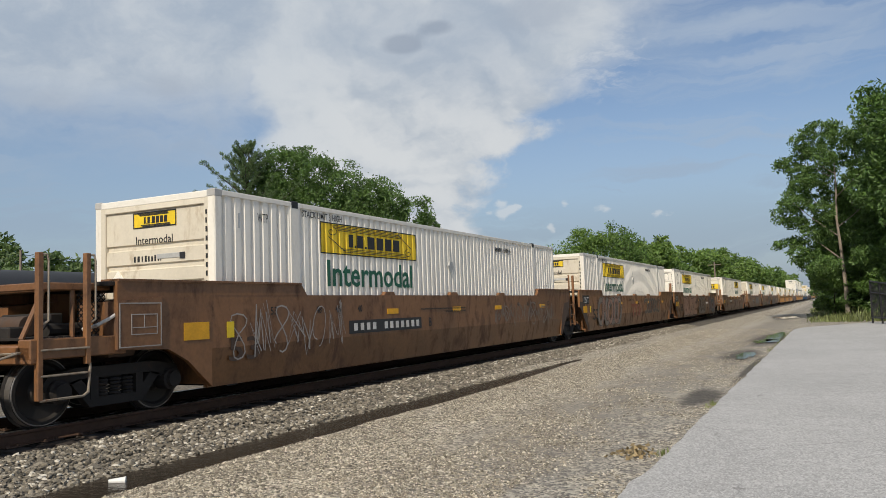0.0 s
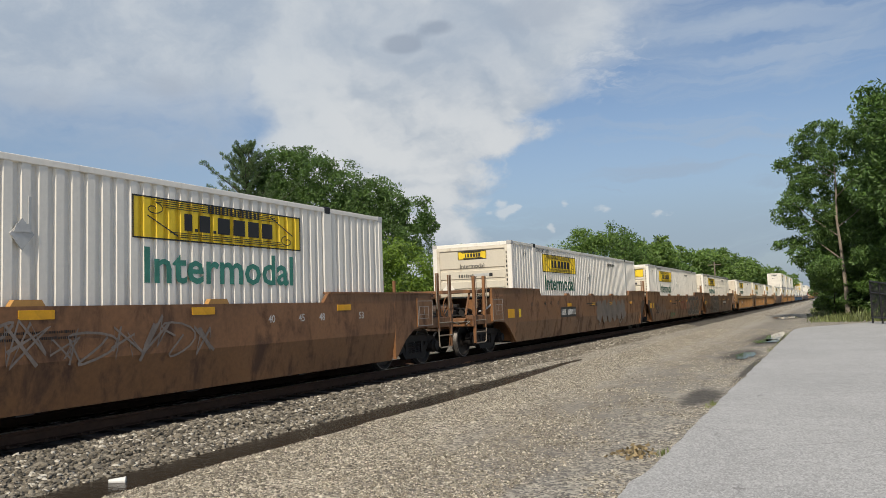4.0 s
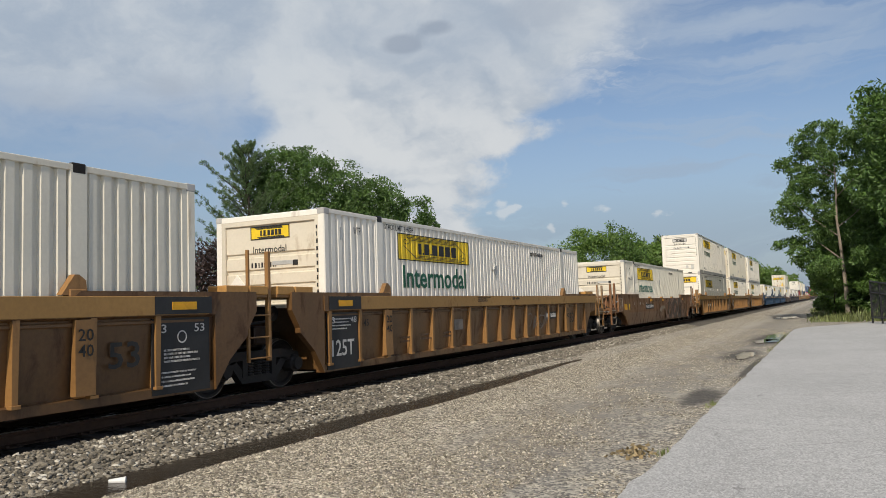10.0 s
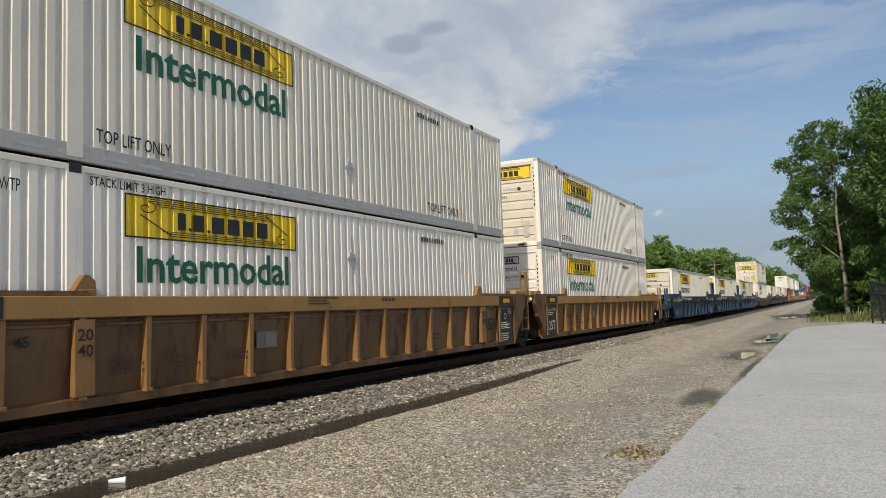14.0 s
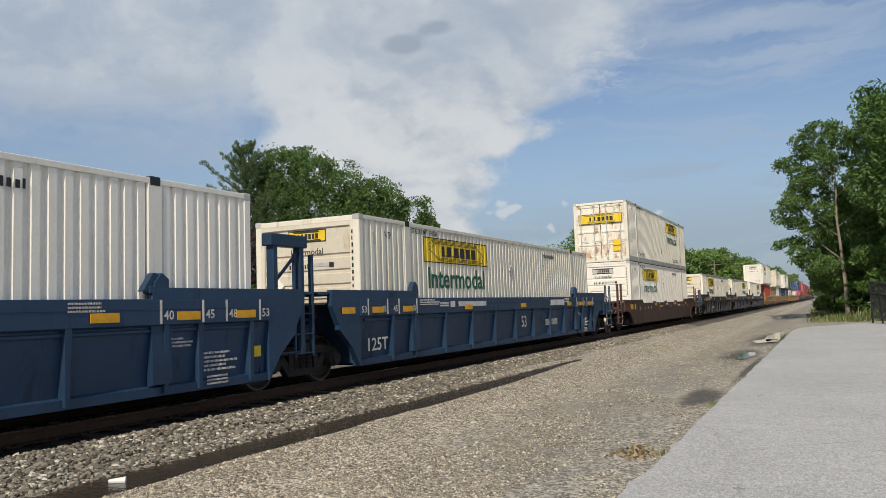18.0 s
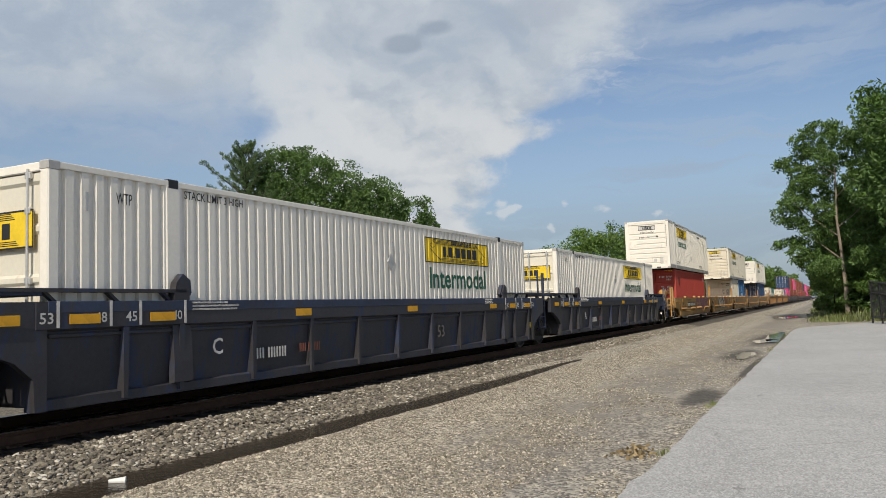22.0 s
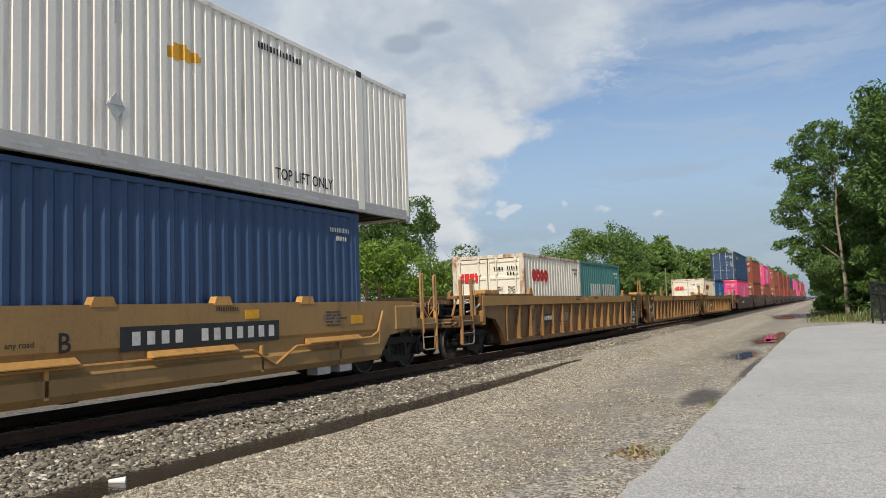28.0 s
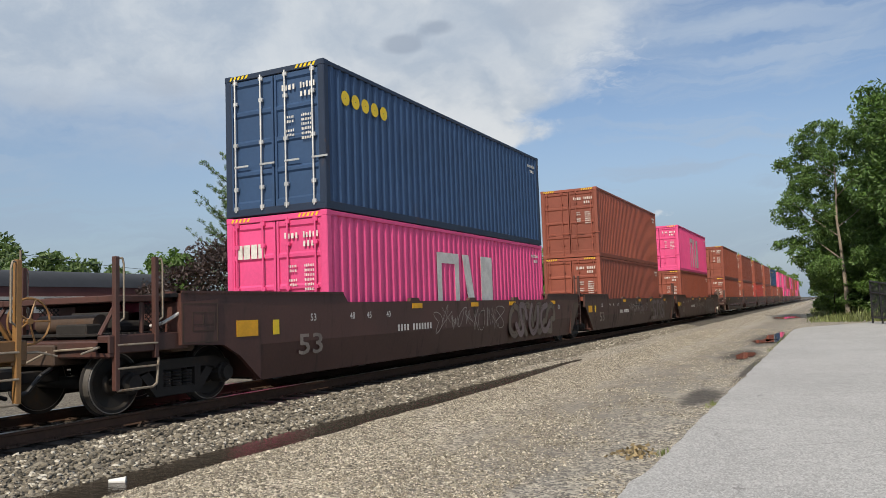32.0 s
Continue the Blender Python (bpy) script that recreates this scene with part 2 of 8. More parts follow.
M_PATCH = surf("faded_rust_patch", (0.25, 0.085, 0.05), 0.65, 0, 0.2, 2, 0.05, 60)
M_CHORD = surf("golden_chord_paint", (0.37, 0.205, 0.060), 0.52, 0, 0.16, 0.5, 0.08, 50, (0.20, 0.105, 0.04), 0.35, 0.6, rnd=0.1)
M_GRIMY = surf("grimy_dark_paint", (0.065, 0.040, 0.027), 0.7, 0, 0.3, 0.9, 0.1, 50, (0.09, 0.05, 0.03), 0.4, 0.5)
M_GRAFF_R = surf("graffiti_rose_paint", (0.285, 0.165, 0.115), 0.6, 0, 0.2, 1.2, 0.0, 60, (0.22, 0.13, 0.10), 0.35, 0.5)
M_GRAFF_V = surf("graffiti_violet_grey_paint", (0.145, 0.105, 0.105), 0.6, 0, 0.2, 1.2, 0.0, 60, (0.10, 0.075, 0.07), 0.3, 0.5)
M_GRAFF_T = surf("graffiti_teal_grey_paint", (0.090, 0.118, 0.108), 0.6, 0, 0.2, 1.2, 0.0, 60, (0.08, 0.09, 0.08), 0.3, 0.5)
M_GRAFF_D = surf("graffiti_slate_paint", (0.105, 0.080, 0.060), 0.6, 0, 0.2, 1.2, 0.0, 60, (0.12, 0.09, 0.06), 0.3, 0.5)
M_GRAFF_C = surf("graffiti_cream_paint", (0.30, 0.245, 0.185), 0.6, 0, 0.15, 1.2, 0.0, 60, (0.32, 0.22, 0.13), 0.3, 0.5)
M_GRAFF_M = surf("graffiti_dusty_plum_paint", (0.185, 0.090, 0.100), 0.6, 0, 0.25, 1.2, 0.0, 60, (0.11, 0.06, 0.06), 0.3, 0.5)
M_OXBLOOD = surf("dull_red_emblem_paint", (0.255, 0.045, 0.032), 0.6, 0, 0.16, 1.5, 0.0, 60, (0.2, 0.09, 0.05), 0.25, 0.5)
M_BAND = surf("pale_coach_window_band", (0.50, 0.50, 0.47), 0.6, 0, 0.1, 1, 0.05, 40, (0.3, 0.28, 0.24), 0.3, 0.4)
M_WHITE = surf("white_container_paint", (0.815, 0.775, 0.69), 0.36, 0, 0.07, 0.6, 0.06, 50, (0.52, 0.46, 0.37), 0.27, 0.12, rnd=0.05)
M_CREAM = surf("sun_yellowed_white_paint", (0.74, 0.70, 0.59), 0.38, 0, 0.07, 0.6, 0.06, 50, (0.50, 0.38, 0.24), 0.28, 0.2, rnd=0.05)
M_RAIL_GREY = surf("dull_white_rail_paint", (0.46, 0.45, 0.43), 0.55, 0.1, 0.12, 0.8, 0.06, 50, (0.36, 0.33, 0.29), 0.35, 0.6)
M_RUSTDOOR = surf("rust_stained_white_paint", (0.78, 0.74, 0.64), 0.55, 0, 0.1, 0.8, 0.08, 50, (0.36, 0.17, 0.06), 0.52, 0.45)
M_NAVY = surf("navy_container_paint", (0.027, 0.064, 0.145), 0.5, 0, 0.12, 0.8, 0.06, 50, (0.09, 0.08, 0.08), 0.12, 0.3)
M_NAVYFRAME = surf("dark_navy_frame_paint", (0.014, 0.026, 0.055), 0.5, 0, 0.15, 1.0, 0.06, 50, (0.08, 0.05, 0.04), 0.3, 0.4)
M_RUSTEDGE = surf("rust_streaked_frame_paint", (0.60, 0.55, 0.45), 0.6, 0, 0.1, 1.0, 0.08, 50, (0.30, 0.12, 0.045), 0.62, 0.4)
M_ROYAL = surf("royal_blue_container_paint", (0.02, 0.12, 0.32), 0.5, 0, 0.14, 0.8, 0.06, 50, (0.10, 0.10, 0.12), 0.12, 0.3)
M_PINK = surf("magenta_container_paint", (0.70, 0.075, 0.23), 0.5, 0, 0.1, 0.8, 0.05, 50, (0.45, 0.10, 0.2), 0.12, 0.3, rnd=0.06)
M_ORANGE = surf("orange_brown_container_paint", (0.245, 0.064, 0.038), 0.55, 0, 0.14, 0.8, 0.06, 50, (0.22, 0.07, 0.04), 0.25, 0.3, rnd=0.2)
M_RED = surf("oxide_red_container_paint", (0.36, 0.050, 0.038), 0.55, 0, 0.12, 0.8, 0.06, 50, (0.18, 0.05, 0.04), 0.2, 0.3)
M_TEALBOX = surf("sea_green_container_paint", (0.055, 0.185, 0.17), 0.55, 0, 0.14, 0.8, 0.06, 50, (0.13, 0.14, 0.12), 0.2, 0.2)
M_PALE = surf("off_white_container_paint", (0.71, 0.665, 0.56), 0.55, 0, 0.08, 0.8, 0.06, 50, (0.42, 0.30, 0.18), 0.28, 0.15)
M_TIEPLATE = surf("rusty_tie_plate", (0.07, 0.04, 0.025), 0.9, 0, 0.3, 3, 0.3, 50)
M_REDLOGO = surf("red_emblem_paint", (0.60, 0.02, 0.02), 0.5, 0, 0.12, 3, 0.0, 60)
M_ROOFSTEEL = surf("weathered_container_roof", (0.55, 0.55, 0.53), 0.6, 0, 0.15, 1, 0.06, 50, (0.35, 0.32, 0.28), 0.3)
M_UNDER = surf("dark_container_underside", (0.06, 0.055, 0.05), 0.8, 0, 0.25, 2, 0.1, 40)
M_GALV = surf("galvanised_bar_steel", (0.55, 0.55, 0.54), 0.45, 0.6, 0.15, 4, 0.05, 60)
M_PLACARD = surf("dull_aluminium_holder", (0.55, 0.54, 0.51), 0.5, 0.4, 0.12, 4, 0.05, 60)
M_LOOP = surf("worn_handrail_paint", (0.30, 0.25, 0.19), 0.5, 0.2, 0.25, 5, 0.05, 60, (0.16, 0.08, 0.04), 0.4)
# the white paint with dirt, its warm sunlit tone mixed into the base
M_NOSE = surf("weathered_sunlit_front_paint", (0.66, 0.60, 0.485), 0.5, 0, 0.08, 0.7, 0.06, 50, (0.42, 0.33, 0.22), 0.34, 0.4, rnd=0.08)
M_RAIL = surf("rusty_rail_web", (0.10, 0.055, 0.035), 0.8, 0.3, 0.25, 2, 0.2, 50)
M_RAILTOP = surf("shiny_rail_head", (0.5, 0.48, 0.46), 0.28, 0.95, 0.1, 3, 0.05, 50)
M_TIE = surf("weathered_tie_wood", (0.045, 0.035, 0.028), 0.9, 0, 0.3, 3, 0.5, 60, rnd=0.3)


def stone(name, dark, mid, pale, share):
    """Loose stones: each its own grey, a few of them pale."""
    m = bpy.data.materials.new(name)
    m.use_nodes = True
    n = Nodes(m.node_tree)
    vec = n.add("ShaderNodeTexCoord").outputs["Object"]
    r = n.add("ShaderNodeNewGeometry").outputs["Random Per Island"]
    col = n.mix(n.ramp(r, 0.0, 0.85), dark, mid)
    col = n.mix(n.ramp(r, 1 - share, 1 - share + 0.02), col, pale)
    col = n.mix(n.math("MULTIPLY", n.noise(vec, 40.0, 4), 0.4), col, dark)
    bmp = n.add("ShaderNodeBump", {"Height": n.noise(vec, 90.0, 4), "Strength": 0.4, "Distance": 0.01}).outputs[0]
    b = n.add("ShaderNodeBsdfPrincipled", {"Base Color": col, "Roughness": 0.9, "Normal": bmp})
    n.add("ShaderNodeOutputMaterial", {0: b.outputs[0]})
    return m


M_STONE = stone("loose_ballast_stone", (0.10, 0.088, 0.068), (0.34, 0.30, 0.235), (0.72, 0.67, 0.57), 0.09)
M_PEBBLE = stone("lot_pebble", (0.105, 0.090, 0.068), (0.47, 0.41, 0.31), (0.80, 0.73, 0.59), 0.20)


def leaf(name, base):
    """Leaves: varied from spray to spray, letting some light through."""
    m = bpy.data.materials.new(name)
    m.use_nodes = True
    n = Nodes(m.node_tree)
    vec = n.add("ShaderNodeTexCoord").outputs["Object"]
    r = n.add("ShaderNodeNewGeometry").outputs["Random Per Island"]
    big = n.noise(vec, 0.45, 4, 0.6)
    v = n.math("ADD", 0.35, n.math("ADD", n.math("MULTIPLY", r, 0.95), n.math("MULTIPLY", big, 0.7)))
    col = n.mix(1.0, base, n.add("ShaderNodeCombineColor", {0: v, 1: v, 2: v}).outputs[0], "MULTIPLY")
    col = n.mix(n.math("MULTIPLY", n.ramp(r, 0.7, 1.0), 0.4), col, (base[0] * 2.0, base[1] * 1.6, base[2] * 1.2))
    b = n.add("ShaderNodeBsdfPrincipled", {"Base Color": col, "Roughness": 0.5})
    t = n.add("ShaderNodeBsdfTranslucent", {"Color": n.mix(1.0, col, (1.25, 1.35, 0.6), "MULTIPLY")})
    mx = n.add("ShaderNodeMixShader", {0: 0.25, 1: b.outputs[0], 2: t.outputs[0]})
    n.add("ShaderNodeOutputMaterial", {0: mx.outputs[0]})
    return m


M_LEAF_A = leaf("deep_green_leaves", (0.080, 0.145, 0.038))
M_LEAF_B = leaf("lime_green_leaves", (0.128, 0.205, 0.028))
M_LEAF_C = leaf("purple_brown_leaves", (0.042, 0.027, 0.026))
M_LEAF_D = leaf("conifer_needles", (0.105, 0.165, 0.072))
M_LEAF_E = leaf("mid_green_leaves", (0.080, 0.145, 0.032))
# next three greens carry distance haze, sun and shade in their base colour
M_LEAF_F = leaf("hazy_far_leaves", (0.095, 0.145, 0.055))
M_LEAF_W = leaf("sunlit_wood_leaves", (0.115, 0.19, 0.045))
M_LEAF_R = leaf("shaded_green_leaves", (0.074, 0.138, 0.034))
M_BARK = surf("pale_grey_bark", (0.26, 0.22, 0.18), 0.9, 0, 0.25, 2, 0.5, 30)
M_BARK_D = surf("dark_bark", (0.08, 0.065, 0.05), 0.9, 0, 0.25, 2, 0.5, 30)
M_GRASS = surf("roadside_grass", (0.125, 0.150, 0.048), 0.6, 0, 0.25, 0.8, 0.0, 30, island=0.45)
M_DRYLEAF = surf("dry_leaf_litter", (0.25, 0.19, 0.10), 0.8, 0, 0.25, 6, 0.1, 60, island=0.5)
M_COACH = surf("tuscan_red_coach_paint", (0.14, 0.055, 0.05), 0.55, 0, 0.15, 1, 0.06, 40, (0.10, 0.07, 0.06), 0.3)
M_COACHROOF = surf("black_coach_roof", (0.028, 0.03, 0.035), 0.6, 0, 0.2, 1, 0.08, 30)
M_DARKGLASS = surf("dark_window_glass", (0.02, 0.025, 0.03), 0.08, 0, 0.1, 1, 0.0, 30)
M_POLE = surf("grey_pole_wood", (0.22, 0.18, 0.14), 0.9, 0, 0.2, 3, 0.3, 40)
M_FENCE = surf("black_fence_metal", (0.012, 0.012, 0.014), 0.45, 0.2, 0.2, 3, 0.05, 60)
M_LITTER = surf("white_paper_cup", (0.75, 0.75, 0.73), 0.5, 0, 0.06, 8, 0.05, 60)


# ---- mesh helpers ----
class Shape:
    """Collects corners and faces of one mesh."""

    def __init__(self):
        self.v, self.f = [], []

    def raw(self, verts, faces):
        k = len(self.v)
        self.v += [tuple(p) for p in verts]
        self.f += [tuple(k + i for i in f) for f in faces]
        return self

    def box(self, x0, x1, y0, y1, z0, z1, c=0.0):
        """A box with its edges cut off by c."""
        if c <= 0:
            return self.raw([(x, y, z) for x in (x0, x1) for y in (y0, y1) for z in (z0, z1)],
                            [(0, 1, 3, 2), (4, 6, 7, 5), (0, 4, 5, 1), (2, 3, 7, 6), (0, 2, 6, 4), (1, 5, 7, 3)])
        c = min(c, (x1 - x0) / 2.1, (y1 - y0) / 2.1, (z1 - z0) / 2.1)
        pts, idx = [], {}
        for sx in (0, 1):
            for sy in (0, 1):
                for sz in (0, 1):
                    p = [(x0, x1)[sx], (y0, y1)[sy], (z0, z1)[sz]]
                    d = [c if s == 0 else -c for s in (sx, sy, sz)]
                    for a in range(3):
                        q = [p[i] + (0 if i == a else d[i]) for i in range(3)]
                        idx[sx, sy, sz, a] = len(pts)
                        pts.append(q)
        fs = []
        for a in range(3):
            b, e = (a + 1) % 3, (a + 2) % 3
            for s in (0, 1):
                def key(i, j):
                    t = [0, 0, 0]
                    t[a], t[b], t[e] = s, i, j
                    return idx[(*t, a)]
                q = [key(0, 0), key(1, 0), key(1, 1), key(0, 1)]
                fs.append(q if s else q[::-1])
            for i in (0, 1):
                for j in (0, 1):
                    def key2(k, ax):
                        t = [0, 0, 0]
                        t[a], t[b], t[e] = k, i, j
                        return idx[(*t, ax)]
                    q = [key2(0, b), key2(1, b), key2(1, e), key2(0, e)]
                    fs.append(q if (i == j) else q[::-1])
        for sx in (0, 1):
            for sy in (0, 1):
                for sz in (0, 1):
                    q = [idx[sx, sy, sz, a] for a in range(3)]
                    fs.append(q if (sx + sy + sz) % 2 else q[::-1])
        return self.raw(pts, fs)

    def prism(self, outline, lo, hi, axis=0):
        """An outline drawn across the axis (yz, xz or xy), drawn out from lo to hi."""
        n = len(outline)

        def put(p, h):
            q = list(p)
            q.insert(axis, h)
            return q
        self.raw([put(p, lo) for p in outline] + [put(p, hi) for p in outline],
                 [tuple(range(n))[::-1], tuple(range(n, 2 * n))] + [(i, (i + 1) % n, n + (i + 1) % n, n + i) for i in range(n)])
        return self

    def rod(self, a, b, r, n=8, r2=None):
        a, b = Vector(a), Vector(b)
        d = (b - a).normalized()
        u = d.orthogonal().normalized()
        w = d.cross(u)
        r2 = r if r2 is None else r2
        ring = [(math.cos(2 * math.pi * i / n), math.sin(2 * math.pi * i / n)) for i in range(n)]
        self.raw([a + (u * c + w * s) * r for c, s in ring] + [b + (u * c + w * s) * r2 for c, s in ring],
                 [tuple(range(n))[::-1], tuple(range(n, 2 * n))] + [(i, (i + 1) % n, n + (i + 1) % n, n + i) for i in range(n)])
        return self

    def pipe(self, pts, r, n=6):
        for a, b in zip(pts, pts[1:]):
            self.rod(a, b, r, n)
        return self

    def lathe(self, profile, centre, axis=0, n=24, caps=True):
        """Turns (along, radius) pairs round an axis through centre."""
        c = Vector(centre)
        k = len(profile)
        vs = []
        for i in range(n):
            a = 2 * math.pi * i / n
            for h, r in profile:
                p = [r * math.cos(a), r * math.sin(a)]
                p.insert(axis, h)
                vs.append(c + Vector(p))
        fs = [(i * k + j, ((i + 1) % n) * k + j, ((i + 1) % n) * k + j + 1, i * k + j + 1) for i in range(n) for j in range(k - 1)]
        if caps:
            fs += [tuple(i * k for i in range(n))[::-1], tuple(i * k + k - 1 for i in range(n))]
        return self.raw(vs, fs)

    def mesh(self, name, smooth=False):
        me = bpy.data.meshes.new(name)
        me.from_pydata(self.v, [], self.f)
        bm = bmesh.new()
        bm.from_mesh(me)
        bmesh.ops.recalc_face_normals(bm, faces=bm.faces)
        bm.to_mesh(me)
        bm.free()
        if smooth:
            me.shade_smooth()
            me.set_sharp_from_angle(angle=radians(40))
        return me


CACHE = {}
# writing and marks too small to pick apart
FINE = {"sign_print", "lettering", "rail_slots", "seam_work", "data_stencil", "wagon_number", "graffiti_scrawl", "graffiti_fill", "graffiti_outline", "graffiti_halo", "graffiti_shine", "hazard_band", "emblem", "door_emblem", "side_emblem", "spring_nest", "sign_scrollwork"}


def part(name, shape, material, parent=None, label="", key=None, smooth=False):
    """One mesh object under a thing or a part. Alike parts share their mesh under a key; shape may be a function."""
    k = (key, material.name) if key is not None else None
    if k is not None and k in CACHE:
        me = CACHE[k]
    else:
        me = (shape() if callable(shape) else shape).mesh(name, smooth)
        me.materials.append(material)
        if k is not None:
            CACHE[k] = me
    ob = new(name, me)
    ob.parent = parent
    if label:
        ob["label"] = label
    if name in FINE:
        ob["kind"] = "stuff"
    return ob


def hollow(name):
    ob = new(name)
    ob.empty_display_size = 0.2
    return ob


# lettering with the built-in font, as flat meshes a few millimetres proud
GLYPHS = {}


def words(text, height, width=None, bold=0.0):
    """A Shape of the words in the plane (along, up), the lower left corner at the origin, with letters of that height."""
    k = (text, bold)
    if k not in GLYPHS:
        cu = bpy.data.curves.new("words", "FONT")
        cu.body, cu.size, cu.resolution_u, cu.offset = text, 1.0, 2, bold
        ob = bpy.data.objects.new("words", cu)
        me = bpy.data.meshes.new_from_object(ob)
        GLYPHS[k] = ([tuple(v.co) for v in me.vertices], [tuple(p.vertices) for p in me.polygons])
        bpy.data.objects.remove(ob)
        bpy.data.meshes.remove(me)
    vs, fs = GLYPHS[k]
    x0, x1 = min(v[0] for v in vs), max(v[0] for v in vs)
    y0, y1 = min(v[1] for v in vs), max(v[1] for v in vs)
    sy = height / max(1e-6, y1 - y0)
    sx = sy if width is None else width / max(1e-6, x1 - x0)
    return [((v[0] - x0) * sx, (v[1] - y0) * sy) for v in vs], fs


def letter_side(text, height, y, z, x, width=None, bold=0.0):
    """Words on the side of a thing that faces +x."""
    vs, fs = words(text, height, width, bold)
    return Shape().raw([(x, y + a, z + b) for a, b in vs], fs)


def letter_end(text, height, x, z, y, width=None, bold=0.0):
    """Words on the end of a thing that faces -y."""
    vs, fs = words(text, height, width, bold)
    return Shape().raw([(x + a, y, z + b) for a, b in vs], fs)


def strip(pts, width, x):
    """A painted stroke on a side that faces +x, through (along, up) points."""
    s = Shape()
    n = len(pts)
    left, right = [], []
    for i in range(n):
        a, b = Vector(pts[max(0, i - 1)]), Vector(pts[min(n - 1, i + 1)])
        d = (b - a)
        d = Vector((-d.y, d.x)).normalized() * width / 2 if d.length > 1e-6 else Vector((0, width / 2))
        p = Vector(pts[i])
        left.append((x + 0.001 * i / n, *(p + d)))
        right.append((x + 0.001 * i / n, *(p - d)))
    s.raw(left + right, [(i, i + 1, n + i + 1, n + i) for i in range(n - 1)])
    return s


# ---- ground, lot, road, track ----
XC = -9.556            # the track's centre line
RAIL_Z = 0.32          # top of the rails


def ground_material():
    m = bpy.data.materials.new("gravel_lot_and_soil")
    m.use_nodes = True
    n = Nodes(m.node_tree)
    vec = n.add("ShaderNodeTexCoord").outputs["Object"]
    sepv = n.add("ShaderNodeSeparateXYZ", {0: vec})
    cell = n.add("ShaderNodeTexVoronoi", {"Vector": vec, "Scale": 34.0, "Randomness": 1.0})
    tiny = n.add("ShaderNodeTexVoronoi", {"Vector": vec, "Scale": 85.0})
    big = n.noise(vec, 0.55, 6, 0.65, 0.6)
    mid = n.noise(vec, 3.5, 5, 0.65)
    grain = n.add("ShaderNodeSeparateColor", {0: cell.outputs["Color"]}).outputs[0]
    grain2 = n.add("ShaderNodeSeparateColor", {0: tiny.outputs["Color"]}).outputs[1]
    base = n.mix(n.ramp(big, 0.30, 0.68), (0.20, 0.172, 0.130), (0.36, 0.318, 0.255))
    base = n.mix(n.math("MULTIPLY", n.ramp(mid, 0.48, 0.75), 0.55), base, (0.19, 0.165, 0.13))
    band = n.noise(n.add("ShaderNodeVectorMath", {0: vec, 1: (1.1, 0.14, 1.0)}, operation="MULTIPLY").outputs[0], 0.9, 6, 0.62, 0.8)
    base = n.mix(n.math("MULTIPLY", n.ramp(band, 0.42, 0.62), 0.65), base, (0.47, 0.42, 0.335))
    base = n.mix(n.math("MULTIPLY", n.ramp(band, 0.46, 0.30), 0.6), base, (0.20, 0.168, 0.125))
    base = n.mix(n.math("MULTIPLY", n.ramp(grain, 0.60, 0.70), 0.85), base, (0.64, 0.58, 0.465))
    lump = n.add("ShaderNodeSeparateColor", {0: n.add("ShaderNodeTexVoronoi", {"Vector": vec, "Scale": 15.0}).outputs["Color"]}).outputs[0]
    base = n.mix(n.math("MULTIPLY", n.ramp(lump, 0.80, 0.90), 0.5), base, (0.62, 0.56, 0.46))
    base = n.mix(n.math("MULTIPLY", n.ramp(lump, 0.30, 0.10), 0.45), base, (0.13, 0.11, 0.085))
    base = n.mix(n.math("MULTIPLY", n.ramp(grain, 0.42, 0.27), 0.9), base, (0.060, 0.051, 0.040))
    base = n.mix(n.math("MULTIPLY", n.ramp(grain2, 0.55, 1.0), 0.35), base, (0.40, 0.37, 0.33))
    trod = n.math("MULTIPLY", n.ramp(n.math("ABSOLUTE", n.math("ADD", n.math("ADD", sepv.outputs[0], 3.3), n.math("MULTIPLY", n.math("SUBTRACT", big, 0.5), 2.4))), 1.3, 0.3), n.ramp(sepv.outputs[1], 5.0, 9.0))
    base = n.mix(n.math("MULTIPLY", trod, 0.55), base, (0.225, 0.20, 0.165))
    patch = n.noise(n.add("ShaderNodeVectorMath", {0: vec, 1: (1.0, 0.45, 1.0)}, operation="MULTIPLY").outputs[0], 1.5, 7, 0.7, 0.9)
    base = n.mix(n.math("MULTIPLY", n.ramp(patch, 0.56, 0.70), 0.62), base, (0.125, 0.105, 0.080))
    base = n.mix(n.math("MULTIPLY", n.ramp(patch, 0.44, 0.32), 0.45), base, (0.52, 0.465, 0.375))
    base = n.mix(1.0, base, (1.09, 1.08, 1.06), "MULTIPLY")
    # worn asphalt under the gravel beside the road, soil and grass away from the railway
    worn = n.math("MULTIPLY", n.ramp(n.math("ADD", sepv.outputs[0], n.math("MULTIPLY", big, 2.2)), -3.6, -1.6), n.ramp(mid, 0.3, 0.6))
    base = n.mix(n.math("MULTIPLY", worn, 0.5), base, (0.21, 0.20, 0.185))
    # damp stains with soft edges, and a pale strip of sand
    wet = None
    for cx, cy, rx, ry in ((-1.98, 13.5, 0.33, 1.25), (-2.35, 23.6, 0.55, 2.6), (-2.15, 33.0, 0.75, 5.2), (-3.2, 66.0, 1.2, 6.0), (-1.72, 19.5, 0.10, 4.0)):
        u = n.math("DIVIDE", n.math("SUBTRACT", sepv.outputs[0], cx), rx)
        v = n.math("DIVIDE", n.math("SUBTRACT", sepv.outputs[1], cy), ry)
        q = n.math("ADD", n.math("SQRT", n.math("ADD", n.math("MULTIPLY", u, u), n.math("MULTIPLY", v, v))), n.math("MULTIPLY", n.math("SUBTRACT", mid, 0.5), 1.6))
        q = n.ramp(q, 1.25, 0.55)
